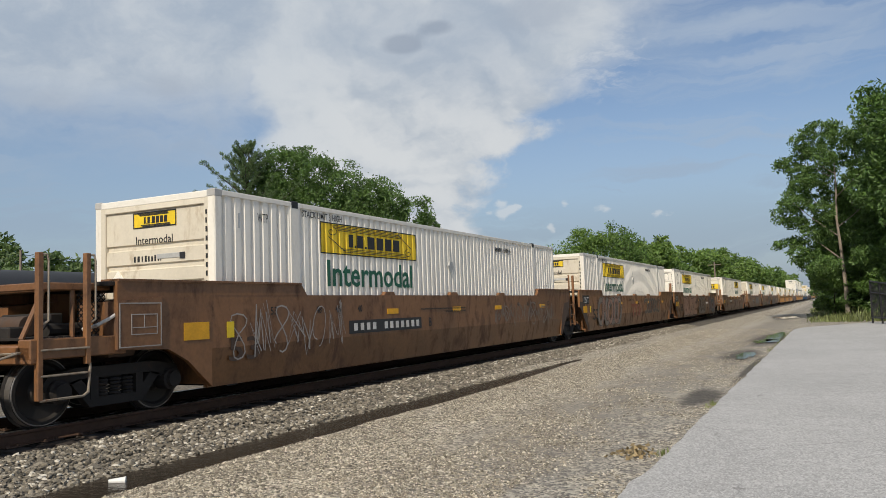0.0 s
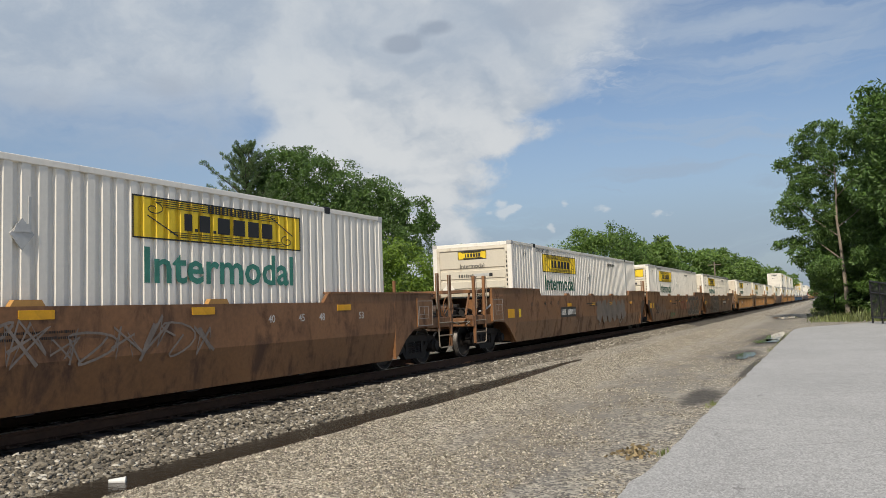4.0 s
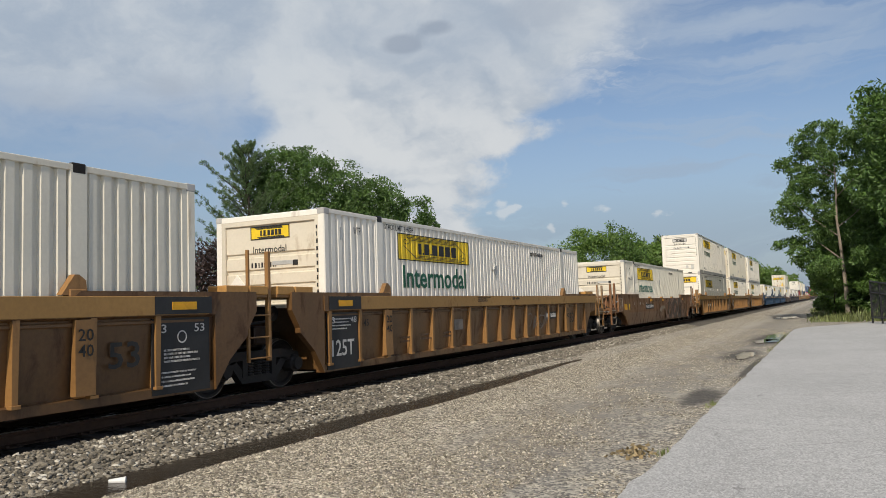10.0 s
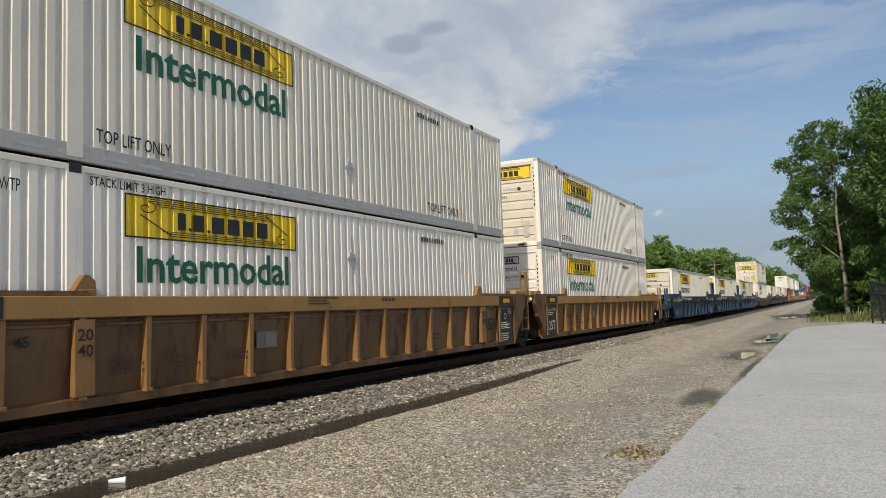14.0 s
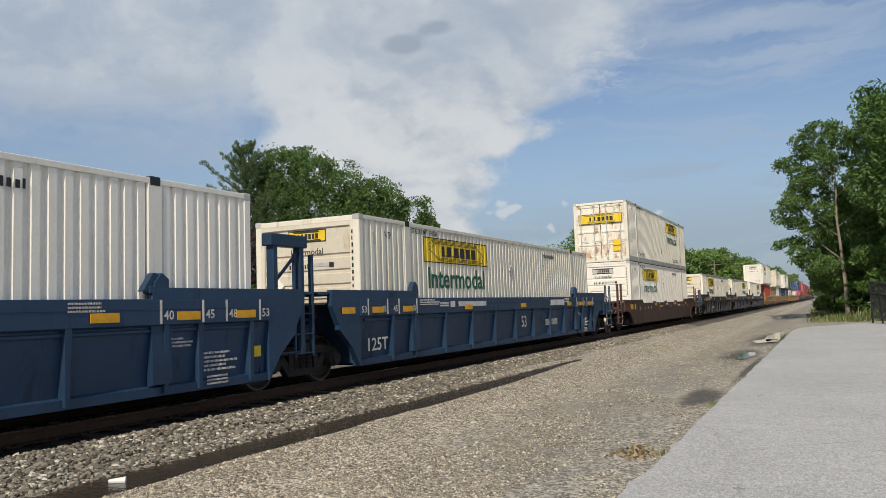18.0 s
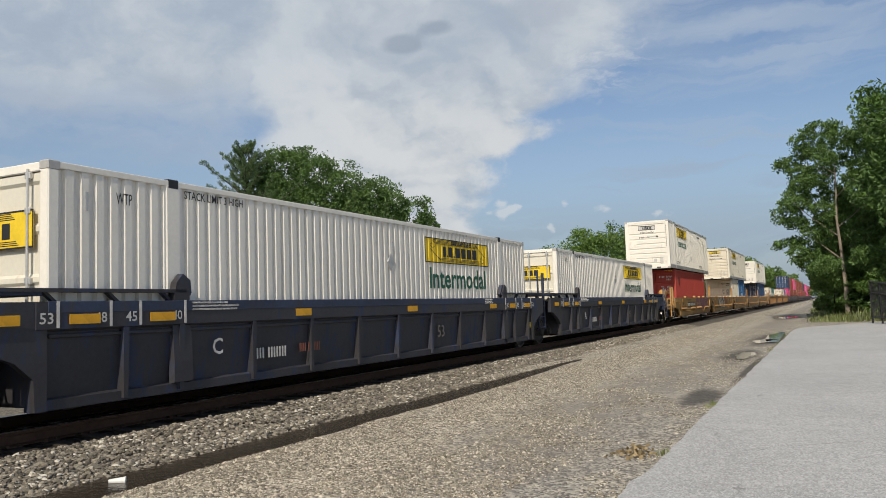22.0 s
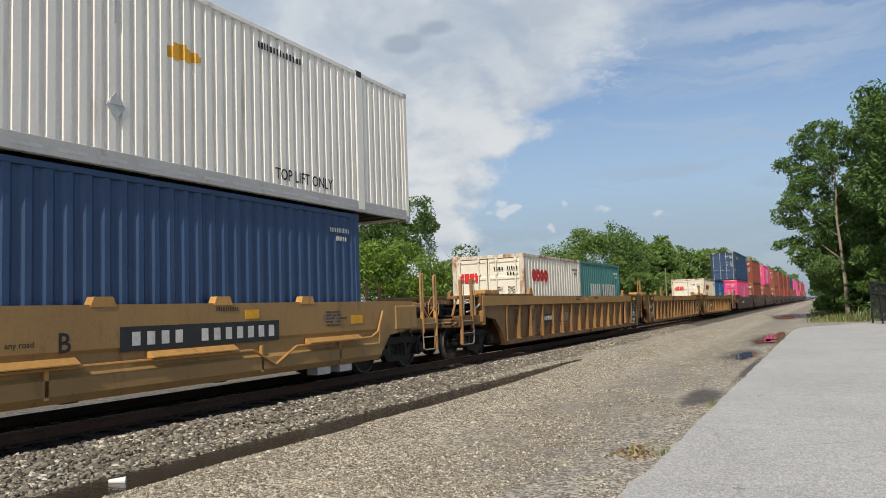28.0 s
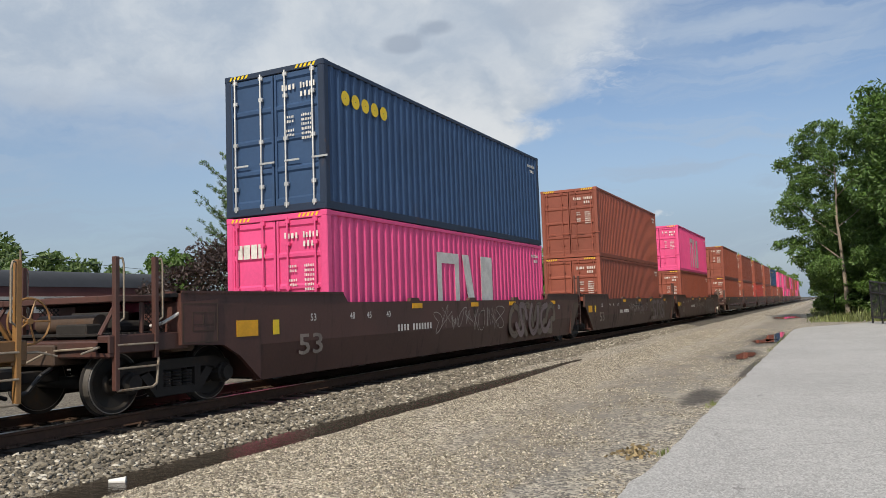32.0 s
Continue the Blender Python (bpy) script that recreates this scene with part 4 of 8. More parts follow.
def scrolls(y0, y1, z0, z1, x):
    s = Shape()
    w, h = y1 - y0, z1 - z0
    for cx, cz, e in ((0.10, 0.72, 1), (0.90, 0.25, -1)):
        pts = []
        for i in range(15):
            a = i * 0.55
            r = (0.03 + 0.011 * i) * h * 1.1
            pts.append((y0 + cx * w + e * r * math.cos(a) * 1.6, z0 + cz * h + r * math.sin(a) * 0.8))
        s2 = strip(pts, 0.016, x + 0.002)
        s.raw(s2.v, s2.f)
    for a, b in (((0.07, 0.55), (0.22, 0.12)), ((0.78, 0.90), (0.94, 0.42))):
        s2 = strip([(y0 + a[0] * w, z0 + a[1] * h), (y0 + b[0] * w, z0 + b[1] * h)], 0.018, x + 0.002)
        s.raw(s2.v, s2.f)
    return s


def to_end(shape, y, x_mid):
    """Turns a shape drawn for the side (x out, y along, z up) onto the end facing -y."""
    out = Shape()
    out.raw([(x_mid + v[1], y - v[0], v[2]) for v in shape.v], shape.f)
    return out


def bars(rows, x, height, rng):
    """Small unreadable writing: short bars."""
    s = Shape()
    for y0, y1, z in rows:
        y = y0
        while y < y1:
            w = height * rng.uniform(0.25, 0.5)
            s.box(x, x + 0.003, y, min(y1, y + w), z, z + height * rng.uniform(0.8, 1.0))
            y += w + height * rng.uniform(0.25, 0.45)
    return s


def nose_shape(W, L, H):
    """A closed front bulkhead with pressed horizontal ribs."""
    zs = [(0.12, 0.0)]
    for z in (0.33, 0.62, 0.91, 1.20, 1.49, 1.78, 2.10):
        zs += [(z - 0.05, 0.0), (z - 0.03, 0.035), (z + 0.03, 0.035), (z + 0.05, 0.0)]
    zs += [(2.68, 0.0), (2.70, 0.0)]
    y = -L / 2 + 0.045
    s = Shape()
    vs = [(x, y + d, z) for z, d in zs for x in (-W / 2 + 0.2, W / 2 - 0.2)]
    s.raw(vs, [(2 * i, 2 * i + 1, 2 * i + 3, 2 * i + 2) for i in range(len(zs) - 1)])
    return s


def door_shape(side, W, L, H, flats):
    """One leaf with pressed panels; flats is the number of panels."""
    x0, x1 = (-W / 2 + 0.13, -0.015) if side < 0 else (0.015, W / 2 - 0.13)
    y = -L / 2 + 0.03
    s = Shape()
    zs = [(0.14, 0.0), (0.22, 0.0)]
    step = (H - 0.45) / flats
    for i in range(flats):
        a = 0.22 + i * step
        zs += [(a + 0.05, 0.0), (a + 0.09, 0.032), (a + step - 0.05, 0.032), (a + step - 0.01, 0.0)]
    zs += [(H - 0.14, 0.0)]
    s.raw([(x, y + d, z) for z, d in zs for x in (x0, x1)], [(2 * i, 2 * i + 1, 2 * i + 3, 2 * i + 2) for i in range(len(zs) - 1)])
    s.box(x0, x0 + 0.05, y - 0.01, y + 0.05, 0.14, H - 0.14, 0.006)
    s.box(x1 - 0.05, x1, y - 0.01, y + 0.05, 0.14, H - 0.14, 0.006)
    return s


def door_rod(x, L, H):
    y = -L / 2 - 0.012
    s = Shape().rod((x, y, 0.09), (x, y, H - 0.09), 0.019, 8)
    for z in (0.16, 0.55, H * 0.5, H - 0.6, H - 0.17):
        s.box(x - 0.05, x + 0.05, y - 0.01, y + 0.045, z - 0.04, z + 0.04, 0.008)
    s.box(x - 0.02, x + 0.34, y - 0.03, y - 0.012, 0.98, 1.02, 0.004)
    return s


def container(L, W, H, paint, corr, name, label, front="nose", end_paint=None, frame_paint=None, plain=False, group=""):
    """A container, its base in the middle at z 0, with its front end towards -y."""
    top = hollow(name)
    tagged(top, label, "container", group)
    fp = frame_paint or paint
    ep = end_paint or paint
    key = (L, W, H, plain)
    long = L > 14
    zlo, zhi = (0.24 if long else 0.15), H - 0.085
    spans = [(-L / 2 + 0.14, -6.096 - 0.13), (-6.096 + 0.13, 6.096 - 0.13), (6.096 + 0.13, L / 2 - 0.14)] if long else [(-L / 2 + 0.12, L / 2 - 0.12)]

    def sheet(side):
        s = Shape()
        for a, b in spans:
            if plain:
                s.box(*sorted((side * (W / 2 - 0.03), side * (W / 2 - 0.012))), a, b, zlo, zhi)
            else:
                w = corr.wall(side, W / 2 - 0.012, a, b, zlo, zhi)
                s.raw(w.v, w.f)
        return s
    for side in (1, -1):
        part("side_panel", lambda: sheet(side), paint, top, key=("sheet", side, key))
        part("bottom_rail", lambda: Shape().box(*sorted((side * (W / 2 - 0.10), side * W / 2)), -L / 2 + 0.1, L / 2 - 0.1, 0.03 if long else 0.0, zlo + 0.01, 0.008), M_RAIL_GREY if long else fp, top, key=("brail", side, key))
        part("top_rail", lambda: Shape().box(*sorted((side * (W / 2 - 0.08), side * (W / 2 + 0.002))), -L / 2 + 0.1, L / 2 - 0.1, H - 0.095, H - 0.01, 0.008), fp, top, key=("trail", side, key))
        for e in (-1, 1):
            part("corner_post", lambda: Shape().box(*sorted((side * (W / 2 - 0.15), side * (W / 2 + 0.001))), *sorted((e * (L / 2 - 0.16), e * L / 2)), 0.10, H - 0.10, 0.018), fp, top, key=("post", side, e, key))
            if long:
                part("lift_post", lambda: Shape().box(*sorted((side * (W / 2 - 0.12), side * (W / 2 + 0.003))), e * 6.096 - 0.135, e * 6.096 + 0.135, 0.06, H - 0.06, 0.02), fp, top, key=("lpost", side, e, key))
                part("lift_casting", lambda: Shape().box(*sorted((side * (W / 2 - 0.17), side * (W / 2 + 0.006))), e * 6.096 - 0.10, e * 6.096 + 0.10, H - 0.125, H + 0.012, 0.012).lathe([(0, 0.035), (0.004, 0.035)], (side * (W / 2 + 0.005), e * 6.096, H - 0.06), 0, 10), M_BLACK if paint is not M_CREAM else M_STEEL, top, key=("lcast", side, e, key))
            for z in (0.0, H - 0.118):
                part("corner_casting", lambda: Shape().box(*sorted((side * (W / 2 - 0.16), side * (W / 2 + 0.004))), *sorted((e * (L / 2 - 0.175), e * (L / 2 + 0.004))), z, z + 0.118, 0.012), fp if not long else M_RAIL_GREY, top, key=("cast", side, e, z, key))
    if long:
        def slots():
            s = Shape()
            for side in (1, -1):
                y = -L / 2 + 0.5
                while y < L / 2 - 0.5:
                    s.box(*sorted((side * (W / 2 - 0.002), side * (W / 2 + 0.002))), y, y + 0.42, 0.10, 0.145)
                    y += 0.62
            return s
        part("rail_slots", slots, M_PLACARD, top, "row of shallow grey slots", key=("slots", key))

    def lid():
        s = Shape()
        n = int(L / 0.42)
        vs = []
        for i in range(n + 1):
            y = -L / 2 + 0.1 + (L - 0.2) * i / n
            for x, z in ((-W / 2 + 0.06, -0.02), (-W / 4, 0.0), (W / 4, 0.0), (W / 2 - 0.06, -0.02)):
                vs.append((x, y, H - 0.022 + z + (0.012 if i % 2 else 0.0)))
        s.raw(vs, [(i * 4 + j, i * 4 + j + 1, i * 4 + j + 5, i * 4 + j + 4) for i in range(n) for j in range(3)])
        return s
    part("roof", lid, M_ROOFSTEEL if long else paint, top, key=("lid", key))

    def base():
        s = Shape().box(-W / 2 + 0.06, W / 2 - 0.06, -L / 2 + 0.08, L / 2 - 0.08, 0.13, 0.17)
        y = -L / 2 + 0.4
        while y < L / 2 - 0.3:
            s.box(-W / 2 + 0.08, W / 2 - 0.08, y, y + 0.07, 0.04, 0.135)
            y += 0.45
        return s
    part("floor", base, M_UNDER, top, key=("base", key))
    # the two ends
    if front == "nose":
        part("front_wall", lambda: Shape().box(-W / 2 + 0.2, W / 2 - 0.2, -L / 2 + 0.045, -L / 2 + 0.075, 0.12, 2.70) if plain else nose_shape(W, L, H), ep, top, key=("nose", key))
        for e in (-1, 1):
            part("corner_sheet", lambda: Shape().box(*sorted((e * (W / 2 - 0.23), e * (W / 2 - 0.07))), -L / 2 + 0.005, -L / 2 + 0.08, 0.1, H - 0.03, 0.012), ep, top, key=("csheet", e, key))
        part("front_header", lambda: Shape().box(-W / 2 + 0.2, W / 2 - 0.2, -L / 2 + 0.005, -L / 2 + 0.08, 2.68, H - 0.02, 0.012), ep, top, key=("fhead", key))
    else:
        for sd in (-1, 1):
            d = part("door", lambda: door_shape(sd, W, L, H, 4 if long else 4), ep, top, key=("door", sd, key))
            for x in ((-0.95, -0.30) if sd < 0 else (0.30, 0.95)):
                part("lock_rod", lambda: door_rod(x, L, H), M_GALV if long or ep is M_NAVY else ep, d, key=("rod", x, key))
    part("header", lambda: Shape().box(-W / 2 + 0.12, W / 2 - 0.12, -L / 2, -L / 2 + 0.1, H - 0.13, H - 0.015, 0.012), fp, top, key=("head", key))
    part("end_sill", lambda: Shape().box(-W / 2 + 0.12, W / 2 - 0.12, -L / 2, -L / 2 + 0.1, 0.0, 0.15, 0.012), fp, top, key=("sill", key))
    part("rear_wall", lambda: Shape().box(-W / 2 + 0.08, W / 2 - 0.08, L / 2 - 0.09, L / 2 - 0.02, 0.03, H - 0.02, 0.01), ep, top, key=("rear", key))
    return top


RNG = random.Random(77)


def domestic(label, front="nose", cream=False, lettering=M_GREEN, upper=False, plain=False, nose_sign="small", stain=None, words_on=True, rust=False, note="wtp"):
    """A white 53 foot domestic container with its signs."""
    L, W, H = 16.154, 2.60, 2.90
    paint = M_CREAM if cream else M_WHITE
    c = container(L, W, H, paint, C53, "domestic_container", label, front, M_RUSTDOOR if rust else (M_WHITE if plain or nose_sign in ("grey", "white") else M_CREAM if front == "doors" else M_NOSE), paint, plain)
    y0 = -L / 2 + (2.74 if front == "nose" else 9.66)
    y1, z0, z1 = y0 + 3.68, 2.04, 2.63
    if plain:
        z0, z1 = 1.90, 2.46
    x = W / 2 - 0.012
    if plain:
        sg = part("sign", lambda: Shape().box(x - 0.004, x + 0.004, y0, y1, z0, z1), M_SIGN, c, "yellow sign with black blocks", key=("psign", y0))
        part("sign_print", lambda: sign_marks(y0, y1, z0, z1, x + 0.004), M_INK, sg, key=("pmarks", y0))
        part("sign_scrollwork", lambda: scrolls(y0, y1, z0, z1, x + 0.004), M_INK, sg, key=("pscr", y0))

        def seams():
            s = Shape()
            for i in range(13):
                u = -L / 2 + 2.5 + 1.25 * i
                if u < L / 2 - 0.3 and abs(u - 6.096) > 0.2:
                    s.box(x - 0.006, x + 0.003, u - 0.03, u + 0.03, 0.26, 2.80)
                    for k in range(44):
                        s.box(x + 0.003, x + 0.006, u - 0.006, u + 0.006, 0.30 + k * 0.057, 0.315 + k * 0.057)
            return s
        part("seam_work", seams, M_RAIL_GREY, c, "grey riveted panel seams", key="seams")
        for i in range(6):
            u = -L / 2 + 2.7 + 1.02 * 2.2 * i
            part("bump_stop", lambda: Shape().lathe([(0.0, 0.075), (0.03, 0.07), (0.045, 0.03)], (x, 0, 0), 0, 12), M_WHITE, c, key="bump", smooth=True).location = (0, u, 1.72)
    else:
        sg = part("sign", lambda: C53.wall(1, x, y0, y1, z0, z1, 0.003), M_SIGN, c, "yellow sign with black blocks", key=("sign", y0))
        part("sign_print", lambda: sign_marks(y0, y1, z0, z1, x + 0.004), M_INK, sg, key=("marks", y0))
        part("sign_scrollwork", lambda: scrolls(y0, y1, z0, z1, x + 0.004), M_INK, sg, key=("scr", y0))
        if words_on:
            part("lettering", lambda: letter_side("Intermodal", 0.50, y0 + 0.20, 1.43, x + 0.004, 3.26, 0.018), lettering, c, "green word Intermodal", key=("word", y0))
    # small writing and placard holders
    part("lettering", lambda: letter_side("WTP", 0.15, -L / 2 + 1.0, 2.46, x + 0.005, 0.26, 0.0), M_INK, c, key=("wtp",))
    part("lettering", lambda: letter_side("STACK LIMIT 3 HIGH", 0.12, -L / 2 + 2.20, 2.66, x + 0.005, 1.25, 0.006) if not plain else letter_side("STACK TWO HIGH ONLY", 0.14, -L / 2 + 2.2, 2.60, x + 0.005, 1.5, 0.008), M_INK, c, key=("stack", plain))
    if upper:
        part("lettering", lambda: letter_side("TOP LIFT ONLY", 0.18, -L / 2 + 2.30, 0.32, x + 0.005, 1.26, 0.006), M_INK, c, key=("toplift",))
        part("lettering", lambda: letter_side("TOP LIFT ONLY", 0.20, 3.4, 0.34, x + 0.005, 1.7, 0.008), M_INK, c, key=("toplift2",))
    part("lettering", lambda: bars([(3.0, 4.2, 2.50)], x + 0.005, 0.12, random.Random(3)), M_INK, c, key=("num_side", plain))
    if note == "pin":
        part("lettering", lambda: letter_side("OR", 0.13, -L / 2 + 1.05, 2.22, x + 0.005, 0.16, 0.0).raw(*(lambda q: (q.v, q.f))(letter_side("PIN LIFT", 0.12, -L / 2 + 0.80, 1.99, x + 0.005, 0.78, 0.0))), M_INK, c, key=("orpin",))

    def diamond():
        s = Shape()
        w = 0.15
        s.prism([(0.0, -w * 1.25), (w, 0.0), (0.0, w * 1.25), (-w, 0.0)], 0.0, 0.014, 0)
        s.prism([(-w * 0.75, 0.02), (w * 0.75, 0.02), (0.5 * w, 0.12), (-0.5 * w, 0.12)], 0.014, 0.024, 0)
        return s
    dy = (0.1 if front == "nose" else 0.0)
    for u in ((dy, 1.45), ):
        part("placard_holder", diamond, M_PLACARD, c, key="diamond").location = (x, u[0], 1.97 if not upper else 0.85)
    part("post_plate", lambda: Shape().box(0, 0.006, -0.025, 0.025, -0.12, 0.12, 0.003), M_PLACARD, c, key="postplate").location = (x, -L / 2 + 0.55, 2.45)
    part("post_plate", lambda: Shape().box(0, 0.006, -0.02, 0.02, -0.22, 0.22, 0.003), M_PLACARD, c, key="postplate2").location = (x, 0.1, 2.2)
    if stain:
        for a, b, lo, hi in ((1.02, 1.13, 1.80, 1.97), (1.13, 1.26, 1.77, 2.03), (1.26, 1.38, 1.82, 2.05), (1.38, 1.50, 1.79, 2.00), (1.50, 1.62, 1.84, 1.99), (1.62, 1.70, 1.86, 1.94)):
            part("paint_stain", C53.wall(1, x, a, b, lo, hi, 0.004), M_REFLECT, c, "smeared yellow paint patch")
    # the front end
    ye = -L / 2 + (0.045 if front == "nose" else 0.0)
    if front == "nose":
        if nose_sign == "small":
            a, b, zz0, zz1, mat, lab = -0.46, 0.48, 2.40, 2.66, M_SIGN, "small yellow sign with black blocks"
        elif nose_sign == "wide":
            a, b, zz0, zz1, mat, lab = -1.02, 1.02, 2.24, 2.66, M_SIGN, "wide yellow sign with black blocks"
        elif nose_sign == "white":
            a, b, zz0, zz1, mat, lab = -0.92, 0.92, 2.22, 2.64, M_WHITE, "white sign with black blocks"
        else:
            a, b, zz0, zz1, mat, lab = -0.50, 0.50, 2.34, 2.60, M_PLACARD, "small grey sign with black blocks"
        sg = part("front_sign", lambda: to_end(Shape().box(0, 0.004, a, b, zz0, zz1), ye, 0), mat, c, lab, key=("fsign", nose_sign))
        part("sign_print", lambda: to_end(sign_marks(a, b, zz0, zz1, 0.004), ye, 0), M_INK, sg, key=("fmarks", nose_sign))
        if nose_sign in ("small", "grey"):
            part("lettering", lambda: letter_end("Intermodal", 0.13, -0.40, 2.14, ye - 0.004, 0.80, 0.012), M_INK, c, "dark word Intermodal", key=("fword",))
        part("lettering", lambda: to_end(bars([(-0.45, 0.15, 1.86 if nose_sign != "wide" else 1.62)], 0.002, 0.10, random.Random(5)), ye, 0), M_INK, c, key=("fnum", nose_sign))
        part("tag_holder", lambda: Shape().box(0.55, 0.66, ye - 0.02, ye, 1.87, 1.97, 0.006), M_BLACK, c, key="tagh")
        part("front_plate", lambda: Shape().box(0.05, 0.55, ye - 0.008, ye, 1.89, 1.97, 0.003), M_PLACARD, c, key="fplate")
        part("placard_holder", lambda: Shape().prism([(-0.80, 1.30), (-0.60, 1.52), (-0.80, 1.74), (-1.0, 1.52)], ye - 0.02, ye, 1), M_WHITE, c, key="fdiam")
        if upper:
            part("placard_holder", lambda: Shape().prism([(-0.80, 0.28), (-0.60, 0.50), (-0.80, 0.72), (-1.0, 0.50)], ye - 0.02, ye, 1), M_WHITE, c, key="fdiam2")
            part("front_plate", lambda: Shape().box(0.35, 0.52, ye - 0.01, ye, 0.42, 0.60, 0.004), M_PLACARD, c, key="fpl2")
            part("front_plate", lambda: Shape().box(0.72, 0.90, ye - 0.03, ye, 0.30, 0.66, 0.01), M_PLACARD, c, key="fpl3")
            for px in (-0.35, 0.62):
                part("sill_block", lambda: Shape().box(px - 0.12, px + 0.12, -L / 2 - 0.01, -L / 2 + 0.05, 0.02, 0.10, 0.01), M_UNDER, c, key=("sblk", px))
        part("lettering", lambda: to_end(bars([(1.12, 1.16, 1.3 + 0.135 * k) for k in range(10)], 0.002, 0.085, random.Random(6)), -L / 2, 0), M_INK, c, key="fcol")
    else:
        sg = part("door_sign", lambda: to_end(Shape().box(0, 0.004, -1.05, 1.05, 1.85, 2.32), ye, 0), M_SIGN, c, "wide yellow sign across the doors", key="dsign")
        part("sign_print", lambda: to_end(sign_marks(-1.05, 1.05, 1.85, 2.32, 0.004), ye, 0), M_INK, sg, key="dmarks")
        if rust:
            part("hazard_label", lambda: to_end(Shape().box(0, 0.004, 0.55, 0.95, 0.78, 1.05), ye, 0), M_SIGN, c, "small yellow label")
            part("hazard_label", lambda: to_end(Shape().box(0, 0.004, 0.55, 0.95, 0.50, 0.72), ye, 0), M_SIGN, c, "small yellow label")
    return c


def ring(cy, cz, r, t, x, n=20, squash=1.0):
    s = Shape()
    vs = []
    for i in range(n):
        a = 2 * math.pi * i / n
        for q in (r - t, r):
            vs.append((x, cy + q * math.cos(a) * squash, cz + q * math.sin(a)))
    return s.raw(vs, [(2 * i, 2 * i + 1, (2 * i + 3) % (2 * n), (2 * i + 2) % (2 * n)) for i in range(n)])


def emblem(kind, x, L, H):
    """Plain shapes in the colours of a trade mark, on the side that faces +x."""
    s = Shape()
    x = x + 0.004
    if kind == "bracket":      # white blocks: an open frame, a slanting block and an upright one
        z0, z1 = 0.12 * H, 0.80 * H
        a = -1.55
        s.box(x, x + 0.003, a, a + 0.24, z0, z1)
        s.box(x, x + 0.003, a + 0.24, a + 0.98, z1 - 0.26, z1)
        s.box(x, x + 0.003, a + 0.98, a + 1.22, z0, z1)
        b = a + 1.42
        s.prism([(b, z1), (b + 0.40, z1), (b + 0.95, z0), (b + 0.55, z0)], x, x + 0.003, 0)
        s.box(x, x + 0.003, b + 1.18, b + 1.95, z0, z1)
    elif kind == "rings":      # red: four rounds
        c, zc = -L / 2 + 0.95, 1.92
        for q in (0.0, 0.38, 0.76, 1.14):
            r = ring(c + q, zc, 0.20, 0.15, x + 0.001 * q)
            s.raw(r.v, r.f)
    elif kind == "arch":       # white: a double arch over a row of blocks
        c = 0.0
        for r0 in (0.62, 0.36):
            r = ring(c, 1.62, r0, 0.08, x, 28, 1.15)
            keep = [f for f in r.f if all(r.v[i][2] > 1.61 for i in f)]
            s.raw(r.v, keep)
        for i in range(5):
            u = c - 0.92 + 0.38 * i
            s.box(x, x + 0.003, u, u + 0.30, 1.28, 1.54)
    elif kind == "dots":       # yellow: a row of small rounds
        for i in range(5):
            r = ring(-L / 2 + 0.75 + 0.37 * i, H - 0.62, 0.15, 0.14, x, 14)
            s.raw(r.v, r.f)
    elif kind == "blocks":     # a row of upright white blocks low on the side
        for i in range(13):
            u = -L / 2 + 1.35 + 0.30 * i
            if i != 5:
                s.box(x, x + 0.003, u, u + 0.19, 1.26, 1.74)
    elif kind == "badge":
        s.box(x, x + 0.003, -L / 2 + 1.0, -L / 2 + 1.35, H - 0.95, H - 0.45)
    return s


